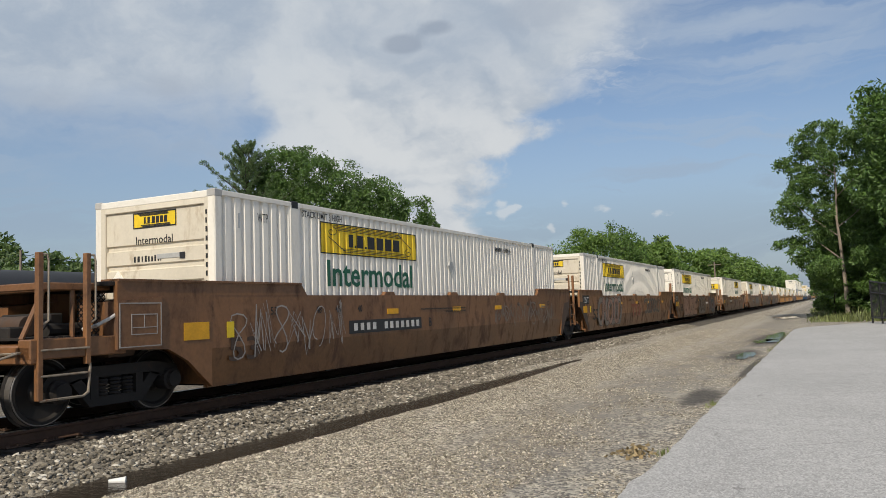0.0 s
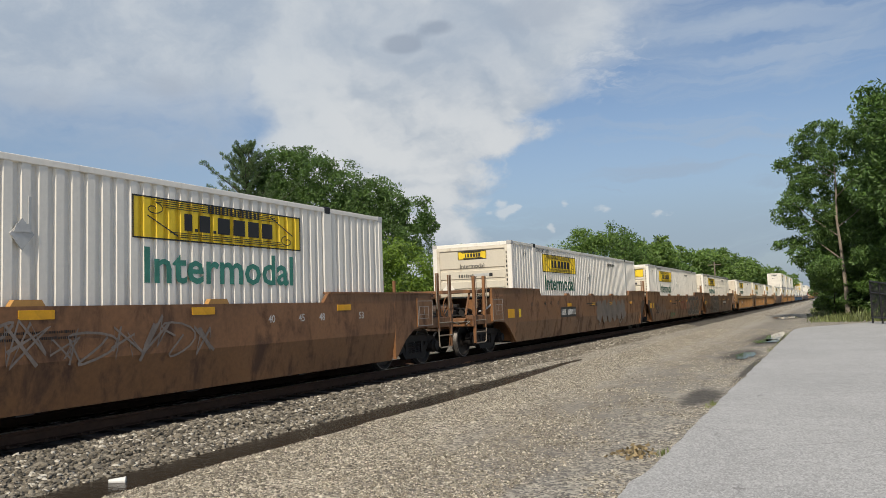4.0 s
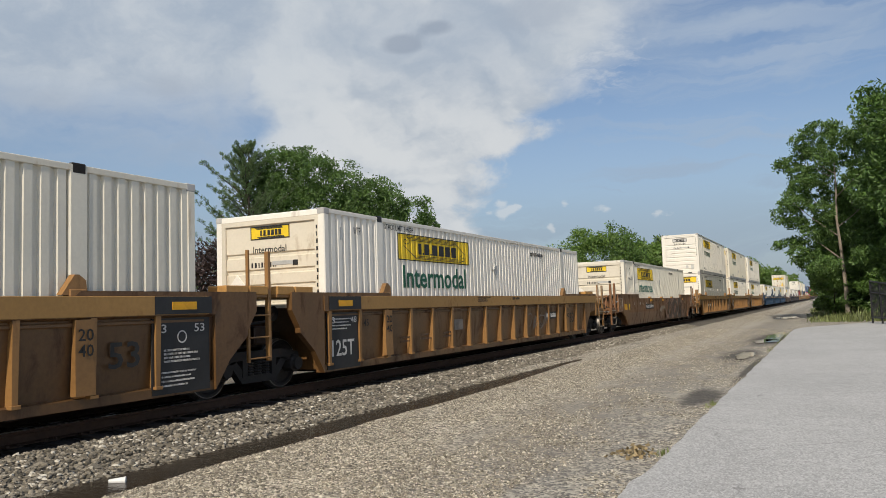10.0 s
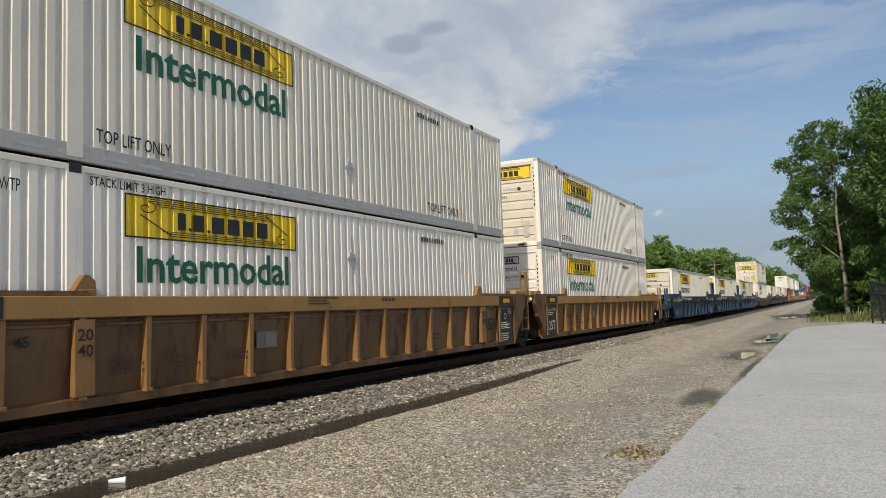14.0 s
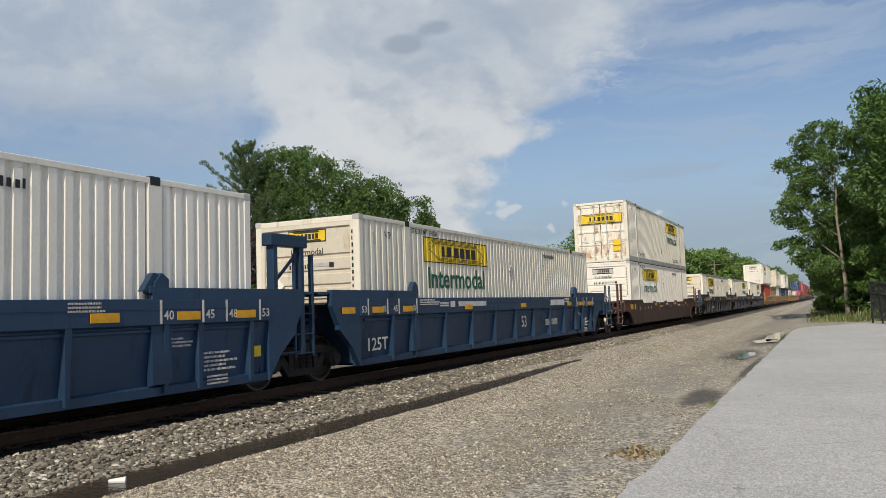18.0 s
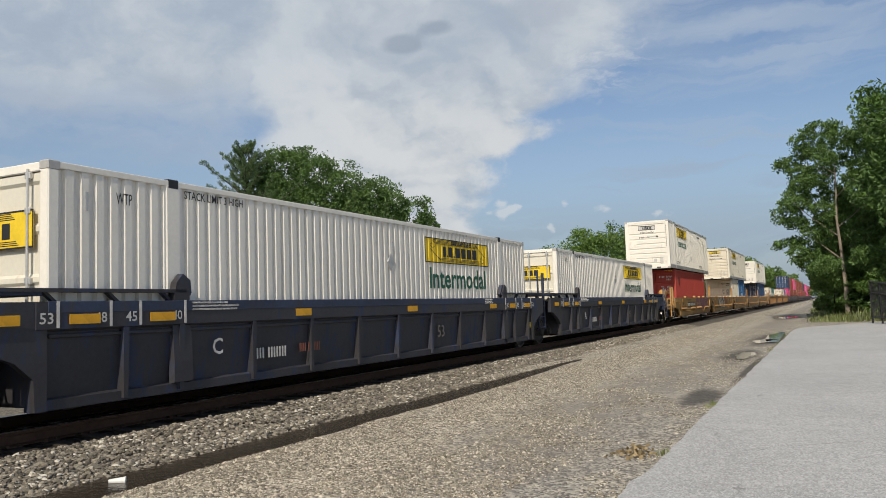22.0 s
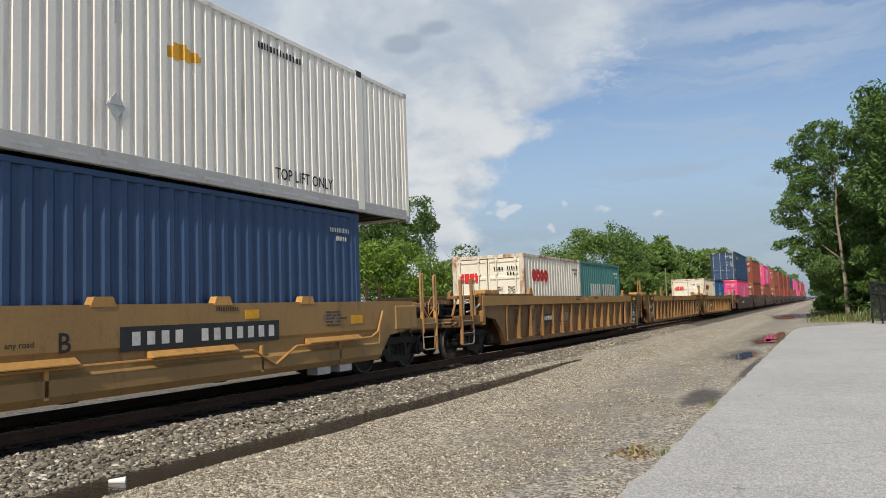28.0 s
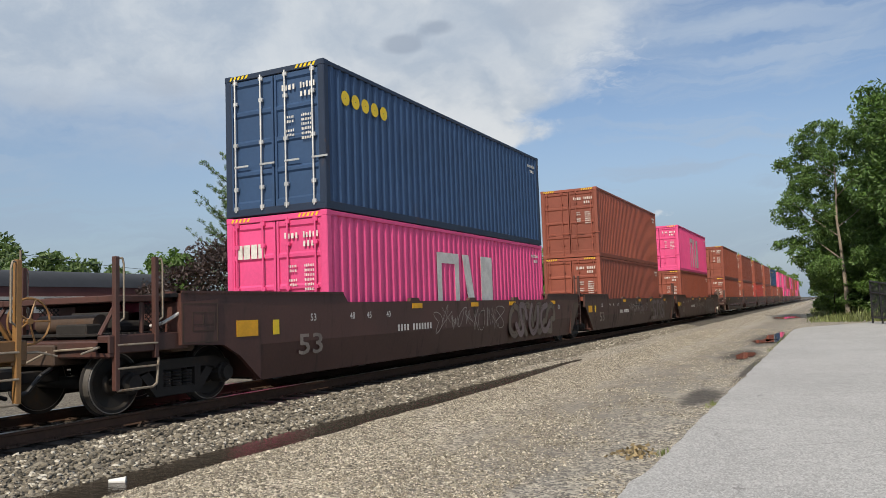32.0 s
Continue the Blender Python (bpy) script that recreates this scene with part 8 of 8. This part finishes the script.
# ---- trees, coach, poles, fence and small things ----
def leaf_mesh(name, lobes, count, size, material, seed, drop=0.0, slim=0.42):
    """A crown of many small leaf sprays round lobes (x, y, z, rx, ry, rz)."""
    rs = np.random.RandomState(seed)
    vol = np.array([l[3] * l[4] + l[4] * l[5] + l[3] * l[5] for l in lobes])
    pick = rs.choice(len(lobes), count, p=vol / vol.sum())
    lo = np.array(lobes)[pick]
    d = rs.normal(size=(count, 3))
    d /= np.linalg.norm(d, axis=1)[:, None]
    # clumps: leaves gather about a set of twig directions
    tw = rs.normal(size=(len(lobes), 46, 3))
    tw /= np.linalg.norm(tw, axis=2)[:, :, None]
    tr = rs.uniform(0.62, 1.12, (len(lobes), 46))
    ti = rs.randint(0, 46, count)
    d = tw[pick, ti] + rs.normal(size=(count, 3)) * 0.17
    nrm = np.linalg.norm(d, axis=1)[:, None]
    r = (tr[pick, ti] * (1 - 0.32 * rs.uniform(0, 1, count) ** 1.5))[:, None]
    p = lo[:, :3] + d / nrm * r * lo[:, 3:6]
    p[:, 2] -= drop * rs.uniform(0, 1, count) ** 2
    # each spray: a bent pair of quads
    a = rs.normal(size=(count, 3)) + d / nrm * 0.35
    a /= np.linalg.norm(a, axis=1)[:, None]
    if slim < 0.3:
        # needles point outwards and up
        away = lo[:, :3] * np.array([1.0, 1.0, 0.0])
        away /= np.linalg.norm(away, axis=1)[:, None] + 0.2
        a = a * 0.75 + away * 0.6 + np.array([0, 0, 0.6])
        a /= np.linalg.norm(a, axis=1)[:, None]
    b = np.cross(a, rs.normal(size=(count, 3)))
    b /= np.linalg.norm(b, axis=1)[:, None]
    s = size * rs.uniform(0.55, 1.35, count)[:, None]
    n3 = np.cross(a, b)
    v = np.stack([p - a * s, p - b * s * slim + n3 * s * 0.12, p + a * s, p + b * s * slim + n3 * s * 0.12], 1)
    me = bpy.data.meshes.new(name)
    me.from_pydata(v.reshape(-1, 3).tolist(), [], (np.arange(count * 4).reshape(-1, 4)).tolist())
    me.materials.append(material)
    return me


def limbs(x, y, height, r, seed, n=7, spread=0.35, z0=0.35, lean=0.0):
    rng = random.Random(seed)
    s = Shape()
    p = Vector((x, y, -0.1))
    pts = [p]
    for i in range(5):
        p = p + Vector((lean * height / 5 + rng.uniform(-0.04, 0.04) * height * 0.3, rng.uniform(-0.04, 0.04) * height * 0.3, height / 5))
        pts.append(p.copy())
    for i in range(5):
        s.rod(pts[i], pts[i + 1], r * (1 - 0.17 * i), 10, r * (1 - 0.17 * (i + 1)))
    out = []
    for i in range(n):
        t = z0 + (0.95 - z0) * (i + rng.random() * 0.7) / n
        k = min(4, int(t * 5))
        a = pts[k].lerp(pts[k + 1], t * 5 - k)
        ang = rng.uniform(0, 6.28)
        ln = height * spread * rng.uniform(0.6, 1.1) * (1.15 - t * 0.6)
        m = a + Vector((math.cos(ang) * ln * 0.5, math.sin(ang) * ln * 0.5, ln * 0.35))
        b = a + Vector((math.cos(ang) * ln, math.sin(ang) * ln, ln * 0.75))
        rr = r * 0.38 * (1 - 0.5 * t)
        s.rod(a, m, rr, 6, rr * 0.7)
        s.rod(m, b, rr * 0.7, 6, rr * 0.25)
        for j in range(2):
            q = m.lerp(b, 0.3 + 0.5 * j) + Vector((rng.uniform(-1, 1), rng.uniform(-1, 1), rng.uniform(0.2, 1))) * ln * 0.3
            s.rod(m.lerp(b, 0.2 + 0.4 * j), q, rr * 0.35, 5, rr * 0.12)
        out.append(b)
    return s


def tree(name, label, x, y, height, lobes, count, size, leaf, seed, bark=None, trunk_r=0.22, drop=0.0, category="tree", trunk_h=None, lean=0.0, group="", spread=0.35, slim=0.42):
    t = hollow(name)
    t.location = (x, y, 0)
    tagged(t, label, category, group)
    part("trunk", limbs(0, 0, trunk_h or height * 0.72, trunk_r, seed, lean=lean, spread=spread), bark or M_BARK_D, t, smooth=True)
    ob = new("crown", leaf_mesh("crown", lobes, count, size, leaf, seed, drop, slim))
    ob.parent = t
    return t


def lobes_round(h, w, seed, n=9, base=0.3):
    """Lobes of a round-headed crown of height h and half width w."""
    rng = random.Random(seed)
    out = [(0, 0, h * 0.62, w * 0.72, w * 0.72, h * 0.30)]
    for i in range(n):
        a = 6.28 * i / n + rng.uniform(-0.3, 0.3)
        z = rng.uniform(base + 0.08, 0.86)
        k = (1 - abs(z - 0.55) * 1.1)
        out.append((math.cos(a) * w * 0.62 * k, math.sin(a) * w * 0.62 * k, h * z, w * rng.uniform(0.28, 0.46), w * rng.uniform(0.28, 0.46), h * rng.uniform(0.10, 0.17)))
    return out


def build_trees():
    # behind the train: a broad shade tree, a pine, a purple-leaved tree and a lime green shrub
    heads = ((-4.5, 12.2, 2.5, 2.6), (-2.3, 12.3, 2.6, 2.4), (-5.6, 10.4, 1.9, 2.4), (0.1, 10.9, 2.5, 2.2), (2.3, 10.0, 2.3, 2.0), (4.3, 9.4, 1.9, 1.9), (6.0, 8.7, 1.6, 1.7), (7.1, 7.9, 0.85, 1.0), (5.6, 6.6, 1.9, 1.9), (-4.6, 8.6, 2.9, 3.0), (-1.8, 8.6, 3.5, 3.4), (1.2, 7.8, 3.3, 3.0), (3.4, 6.8, 2.7, 2.6), (-3.4, 5.2, 3.9, 3.0), (0.6, 4.6, 4.2, 3.0), (4.0, 4.4, 2.8, 2.4), (-6.2, 7.0, 1.6, 2.0))
    tree("shade_tree", "broad dark green deciduous tree behind the railway", -34.5, 51.5, 15.0,
         [(0.83 * a, 0.556 * a, z + 0.5, r * 1.05, r * 1.05, rz) for a, z, r, rz in heads], 105000, 0.125, M_LEAF_A, 1, trunk_r=0.42)
    rng = random.Random(5)
    pine, twigs = [], Shape()
    for i in range(130):
        z = 1.6 + 12.7 * i / 130
        a = i * 2.4 + rng.uniform(-0.6, 0.6)
        q = min(4.6, 0.35 + (15.0 - z) * 0.62) * rng.uniform(0.45, 1.1)
        climb = rng.uniform(0.35, 0.75)
        tip = Vector((math.cos(a) * q, math.sin(a) * q, z + climb * q + 0.2))
        twigs.rod((0, 0, z), tip, 0.04, 5, 0.01)
        for k in range(15):
            f = 0.22 + 0.8 * k / 14
            o = rng.uniform(-0.22, 0.22) * q * (1.1 - f)
            pine.append((tip.x * f - math.sin(a) * o, tip.y * f + math.cos(a) * o, z + (climb * q + 0.2) * f + rng.uniform(-0.10, 0.22), 0.13, 0.13, 0.17))
    pine.append((0, 0, 14.6, 0.16, 0.16, 0.5))
    tree("pine_tree", "tall ragged pine with open upturned branches", -39.2, 45.9, 14.8, pine, 64000, 0.105, M_LEAF_D, 2, slim=0.13, trunk_r=0.2, trunk_h=14.4, spread=0.04)
    part("branch_frame", twigs, M_BARK_D, bpy.data.objects["pine_tree"], smooth=True)
    tree("plum_tree", "purple-leaved ornamental plum tree", -31.3, 35.6, 6.9, [(0, 0, 3.9, 3.3, 3.3, 2.7), (-2.3, -2.0, 2.9, 2.4, 2.4, 2.0), (2.0, 1.6, 4.0, 2.4, 2.4, 2.0), (0.6, 0.2, 5.4, 2.0, 2.0, 1.3), (-3.4, -2.9, 2.2, 1.7, 1.7, 1.5)], 16000, 0.13, M_LEAF_C, 3, trunk_r=0.16)
    tree("lime_shrub", "bright lime green leafy shrub behind the track", -24.9, 38.6, 6.3, [(0, 0, 3.0, 3.1, 3.1, 2.8), (2.2, 1.9, 3.5, 2.4, 2.4, 2.4), (-2.4, -1.6, 2.2, 2.3, 2.3, 2.0), (3.6, 3.2, 2.4, 1.9, 1.9, 2.0), (1.0, 0.8, 4.9, 1.7, 1.7, 1.2), (-3.6, -2.8, 1.3, 1.6, 1.6, 1.3), (-1.0, -0.6, 4.2, 1.7, 1.7, 1.2)], 26000, 0.115, M_LEAF_B, 4, trunk_r=0.12, category="shrub")
    tree("dark_shrub", "dark green rounded shrub by the purple tree", -27.2, 32.4, 3.5, [(0, 0, 1.8, 1.7, 1.7, 1.5), (0.8, 0.7, 2.3, 1.0, 1.0, 1.0)], 3500, 0.14, M_LEAF_A, 5, trunk_r=0.08, category="shrub")
    tree("broadleaf_tree", "small green tree in front of far trees", -47.6, 46.4, 7.8, lobes_round(7.8, 2.6, 6), 3800, 0.24, M_LEAF_E, 6)
    for i, (x, y, h, w) in enumerate(((-93, 60, 12.6, 6.0), (-87, 67, 11.0, 5.2), (-90, 80, 9.4, 4.6), (-97, 90, 9.6, 5.0), (-84, 57, 9.0, 4.5))):
        tree("broadleaf_tree", "distant rounded green tree behind the coach", x, y, h, lobes_round(h, w, 20 + i), 3200, 0.42, M_LEAF_F, 20 + i, group="distant trees")
    # the half-bare tree and the low wood behind the train
    t = hollow("bare_tree")
    t.location = (-31.4, 68.1, 0)
    tagged(t, "half-bare grey tree with few leaves", "tree")
    part("trunk", limbs(0, 0, 7.4, 0.17, 31, 12, 0.42, 0.3), M_BARK, t, smooth=True)
    ob = new("crown", leaf_mesh("crown", [(0, 0, 6.6, 1.8, 1.8, 1.5), (0.5, 0.3, 4.0, 1.6, 1.6, 1.6)], 800, 0.17, M_LEAF_E, 31))
    ob.parent = t
    wood = ((-38, 82, 6.0, 4.5), (-44, 96, 9.2, 5.0), (-36, 98, 8.6, 5.0), (-33.5, 90, 8.4, 4.6), (-33, 104, 11.2, 5.4), (-30.5, 112, 13.6, 5.6), (-28.5, 120, 14.6, 5.4), (-25.0, 128, 12.4, 5.2), (-29.5, 136, 13.6, 6.0), (-26.8, 148, 13.4, 5.6), (-24.0, 158, 12.9, 5.4), (-21.4, 170, 13.0, 5.4),
            (-24, 190, 12.4, 6.5), (-19.6, 214, 12.4, 6.0), (-17.5, 234, 12.2, 5.8), (-16.5, 262, 11.6, 6.0), (-14.6, 292, 11.4, 6.0), (-14.8, 330, 11.4, 7.0), (-37, 120, 11.0, 6.5), (-22.0, 180, 12.6, 6.0), (-20.2, 196, 12.4, 6.0), (-18.6, 224, 12.0, 6.0), (-17.6, 246, 11.8, 6.0), (-15.6, 276, 11.4, 6.0), (-23.4, 140, 9.6, 4.4), (-22.6, 107, 6.4, 3.2), (-20.6, 118, 6.0, 3.0), (-40, 74, 5.6, 3.6), (-26.5, 84, 5.2, 3.2))
    for i, (x, y, h, w) in enumerate(wood):
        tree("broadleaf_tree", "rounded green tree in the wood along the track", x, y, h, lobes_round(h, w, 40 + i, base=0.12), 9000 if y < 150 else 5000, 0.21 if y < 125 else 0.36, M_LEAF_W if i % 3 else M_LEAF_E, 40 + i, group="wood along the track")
    # the tall trees beside the road
    rng = random.Random(19)
    tiers = []
    for i in range(64):
        z = 2.6 + 11.0 * i / 63
        wide = 1.3 + 2.9 * math.sin(math.pi * min(1.0, max(0.0, (z - 1.2) / 14.2))) ** 0.8
        a = i * 2.39996
        k = wide * (0.35 + 0.62 * rng.random() ** 0.6)
        px, py = k * math.cos(a), k * math.sin(a)
        if py < -0.3 and abs(px) < 1.0 and z < 10.5:
            py = -py
        r = rng.uniform(0.85, 1.4)
        tiers.append((px, py, z, r, r, rng.uniform(0.45, 0.75)))
    tree("tall_tree", "tall slender tree with a pale forked trunk", 1.15, 62.0, 14.0, tiers, 44000, 0.14, M_LEAF_A, 9, M_BARK, 0.17, drop=0.35, trunk_h=12.0, lean=-0.004, slim=0.34)
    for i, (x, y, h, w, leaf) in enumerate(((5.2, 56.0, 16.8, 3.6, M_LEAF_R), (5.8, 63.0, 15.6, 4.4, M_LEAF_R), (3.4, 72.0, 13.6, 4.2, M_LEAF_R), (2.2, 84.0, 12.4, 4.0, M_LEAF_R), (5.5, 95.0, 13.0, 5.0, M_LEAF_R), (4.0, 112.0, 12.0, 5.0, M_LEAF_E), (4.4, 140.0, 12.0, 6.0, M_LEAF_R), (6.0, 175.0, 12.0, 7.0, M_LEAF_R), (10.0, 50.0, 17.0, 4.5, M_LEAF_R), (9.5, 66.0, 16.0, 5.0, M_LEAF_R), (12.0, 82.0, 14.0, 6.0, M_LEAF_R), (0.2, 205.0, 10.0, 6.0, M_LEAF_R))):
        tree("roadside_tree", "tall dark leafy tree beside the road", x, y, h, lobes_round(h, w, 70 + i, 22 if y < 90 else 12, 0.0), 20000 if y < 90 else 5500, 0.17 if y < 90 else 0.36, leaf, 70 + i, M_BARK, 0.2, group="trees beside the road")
    for i, (x, y, h, w) in enumerate(((0.4, 66.0, 4.6, 2.2), (1.9, 63.0, 3.4, 1.9), (3.4, 58.0, 3.6, 2.0), (1.0, 76.0, 5.0, 2.6), (0.4, 90.0, 4.6, 2.6), (3.6, 66.0, 6.5, 2.8), (5.0, 60.0, 6.0, 2.6), (0.6, 104.0, 4.0, 2.4))):
        tree("bush", "dense green undergrowth bush beside the road", x, y, h, lobes_round(h, w, 90 + i, 9, 0.0), 3600, 0.17, M_LEAF_A if i % 2 else M_LEAF_E, 90 + i, M_BARK_D, 0.06, category="bush", group="undergrowth beside the road")


def blades(name, spots, material, seed, label):
    """Grass: bent blades in one mesh; spots are (x, y, height)."""
    rs = np.random.RandomState(seed)
    sp = np.array(spots)
    n = len(sp)
    a = rs.uniform(0, 6.28, n)
    d = np.stack([np.cos(a), np.sin(a), np.zeros(n)], 1)
    side = np.stack([-np.sin(a), np.cos(a), np.zeros(n)], 1)
    p = np.stack([sp[:, 0], sp[:, 1], np.zeros(n)], 1)
    h = sp[:, 2:3]
    up = np.array([[0, 0, 1.0]])
    w = np.minimum(0.03 + 0.02 * rs.rand(n, 1), h * 0.16)
    m = p + up * h * 0.6 + d * h * 0.12
    e = p + up * h + d * h * 0.4
    v = np.stack([p - side * w, p + side * w, m + side * w * 0.7, m - side * w * 0.7, e], 1)
    me = bpy.data.meshes.new(name)
    k = np.arange(n)[:, None] * 5
    faces = [tuple(q) for q in (k + np.array([[0, 1, 2, 3]])).tolist()] + [tuple(q) for q in (k + np.array([[3, 2, 4]])).tolist()]
    me.from_pydata(v.reshape(-1, 3).tolist(), [], faces)
    me.materials.append(material)
    return tagged(new(name, me), label, "grass", kind="stuff")


def build_grass():
    rng = random.Random(8)
    spots = []
    while len(spots) < 9000:
        y = rng.uniform(52, 112)
        x = rng.uniform(-2.2, 4.0)
        edge = -1.4 - 0.012 * (y - 52) + 0.5 * noise.noise((y * 0.3, 0, 1))
        if x > edge + rng.uniform(0, 0.5):
            spots.append((x, y, rng.uniform(0.06, 0.22) * (1 + min(2.0, max(0.0, x + 0.6) * 0.8)) * (1 if rng.random() < 0.9 else 1.7)))
    for cy, k, spread in ((8.45, 16, 0.12), (12.4, 46, 0.16), (25.5, 40, 0.8), (30.0, 90, 2.4), (35.5, 80, 2.0), (20.0, 18, 1.2)):
        for i in range(k):
            spots.append((rng.gauss(-1.70, 0.05), rng.gauss(cy, spread), rng.uniform(0.02, 0.07)))
    blades("grass", spots, M_GRASS, 8, "tall yellow-green roadside grass and weeds")
    spots = []
    for i in range(2600):
        spots.append((rng.uniform(-60, -18), rng.uniform(20, 110), rng.uniform(0.2, 0.6)))
    blades("far_grass", spots, M_GRASS, 9, "rough grass behind the railway")


def build_coach():
    """An old passenger coach standing on a siding."""
    c = hollow("passenger_coach")
    c.location = (-38.8, 24.2, 0)
    tagged(c, "old dark red passenger coach with black arched roof", "railway coach")
    Lh = 12.2
    body = Shape().box(-1.5, 1.5, -Lh, Lh, 1.25, 3.55, 0.03)
    part("body", body, M_COACH, c)
    prof = [(-1.56, 3.5)] + [(-1.56 + 3.12 * i / 12, 3.5 + 0.95 * math.sin(math.pi * i / 12) ** 0.7) for i in range(1, 12)] + [(1.56, 3.5)]
    part("roof", Shape().prism(prof, -Lh - 0.15, Lh + 0.15, 1), M_COACHROOF, c, "black arched roof", smooth=True)
    part("window_band", Shape().box(1.47, 1.512, -Lh + 0.1, Lh - 1.4, 2.12, 2.98, 0.01), M_BAND, c, "pale grey window band")
    y = -Lh + 0.6
    k = 0
    while y < Lh - 3.2:
        wd = 1.75 if k % 3 else 0.75
        w = part("window", Shape().box(1.50, 1.522, y, y + wd, 2.28, 2.86, 0.008), M_PLACARD, c, "pale framed coach window")
        part("pane", Shape().box(1.519, 1.527, y + 0.05, y + wd - 0.05, 2.32, 2.82), M_DARKGLASS, w)
        y += wd + 0.42
        k += 1
    part("vestibule_door", Shape().box(1.48, 1.52, Lh - 1.25, Lh - 0.5, 1.3, 3.15, 0.01), M_BLACK, c, "dark vestibule doorway")
    part("sill_beam", Shape().box(-1.45, 1.45, -Lh, Lh, 1.0, 1.24, 0.02).box(-1.3, 1.3, -Lh + 1, Lh - 1, 0.75, 1.0), M_STEEL, c)
    for d in (-1, 1):
        tr = part("bogie", Shape().box(-1.05, 1.05, d * 8.6 - 1.5, d * 8.6 + 1.5, 0.62, 0.86, 0.03), M_STEEL, c)
        for q in (-1.1, 1.1):
            for sx in (-0.75, 0.75):
                w = part("wheel", wheel_shape, M_WHEEL, tr, key="wheel", smooth=True)
                w.location = (sx, d * 8.6 + q, 0.43)
    tagged(part("siding_rails", Shape().box(-39.6, -39.53, -40, 120, -0.02, 0.03).box(-38.07, -38.0, -40, 120, -0.02, 0.03), M_RAIL), "rusty rails of a siding in grass", "rail", kind="structure")


def build_poles():
    for i, (x, y, h, r) in enumerate(((-49.1, 34.4, 6.6, 0.10), (-14.9, 121.0, 7.2, 0.12), (-17.5, 96.0, 5.6, 0.1), (-31.9, 62.6, 6.0, 0.09), (-30.6, 62.6, 5.8, 0.09), (-32.4, 63.4, 5.2, 0.08))):
        p = hollow("utility_pole")
        p.location = (x, y, 0)
        tagged(p, "bare grey wooden utility pole", "pole", "poles")
        part("pole", Shape().rod((0, 0, -0.2), (0, 0, h), r, 10, r * 0.75), M_POLE, p, smooth=True)
        if i == 1:
            part("crossarm", Shape().box(-0.9, 0.9, -0.05, 0.05, h - 0.5, h - 0.4, 0.01), M_POLE, p)
    s = Shape()
    a, b = Vector((-49.1, 34.4, 6.3)), Vector((-62, 70, 6.9))
    pts = [a.lerp(b, i / 12) - Vector((0, 0, 0.5 * math.sin(math.pi * i / 12))) for i in range(13)]
    s.pipe(pts, 0.02, 5)
    tagged(part("overhead_wire", s, M_BLACK), "thin black overhead wire", "wire")


def build_fence():
    f = hollow("metal_fence")
    tagged(f, "black metal guard fence with a sloping end", "fence")
    x0, y0 = 2.05, 48.0
    n = 9
    for i in range(n):
        u = i / (n - 1)
        x, y = x0 + 3.2 * u, y0 - 9.0 * u
        part("post", Shape().box(x - 0.05, x + 0.05, y - 0.05, y + 0.05, -0.1, 2.35 - 0.9 * u, 0.01), M_FENCE, f)
    for z0, z1 in ((2.3, 1.42), (1.7, 1.05), (0.35, 0.3)):
        part("rail", Shape().rod((x0, y0, z0), (x0 + 3.2, y0 - 9.0, z1), 0.05, 8), M_FENCE, f, smooth=True)
    k = 70
    for i in range(k):
        u = (i + 0.5) / k
        x, y = x0 + 3.2 * u, y0 - 9.0 * u
        part("bar", Shape().box(x - 0.018, x + 0.018, y - 0.018, y + 0.018, 0.3, 2.28 - 0.88 * u), M_FENCE, f)


def build_litter():
    cup = hollow("paper_cup")
    cup.matrix_world = pose(-6.68, 5.66, -0.035, 90, 0, 130)
    tagged(cup, "crushed white paper cup lying in the ditch", "litter")
    part("cup", Shape().lathe([(0.0, 0.020), (0.0, 0.022), (0.155, 0.038), (0.160, 0.041), (0.165, 0.038)], (0, 0, 0), 2, 14), M_LITTER, cup, smooth=True)
    rs = np.random.RandomState(2)
    n = 110
    pts = np.stack([rs.normal(-1.93, 0.10, n), rs.normal(8.3, 0.14, n), np.abs(rs.normal(0.02, 0.02, n))], 1)
    v = []
    for p in pts:
        a = rs.normal(size=3)
        a /= np.linalg.norm(a)
        b = np.cross(a, rs.normal(size=3))
        b /= np.linalg.norm(b)
        s = rs.uniform(0.018, 0.045)
        v += [p - a * s, p + b * s * 0.6, p + a * s, p - b * s * 0.6]
    me = bpy.data.meshes.new("leaf_litter")
    me.from_pydata([tuple(q) for q in v], [], [tuple(range(4 * i, 4 * i + 4)) for i in range(n)])
    me.materials.append(M_DRYLEAF)
    tagged(new("leaf_litter", me), "small heap of dry brown leaves on gravel", "leaves", kind="stuff")


build_trees()
build_grass()
build_coach()
build_poles()
build_fence()
build_litter()


# ---- the train runs along its track ----
def along(sigma, t):
    """Where a place of the train stands on the track at t seconds: 66 km/h, slowing a little."""
    return sigma - 18.329 * t + 0.0059 * (t - 16) ** 2


def motions():
    times = [2.0 * i for i in range(17)]
    for ob, sigma, z in MOVING:
        walk(ob, [(t, pose(XC, along(sigma, t), z)) for t in times])


motions()
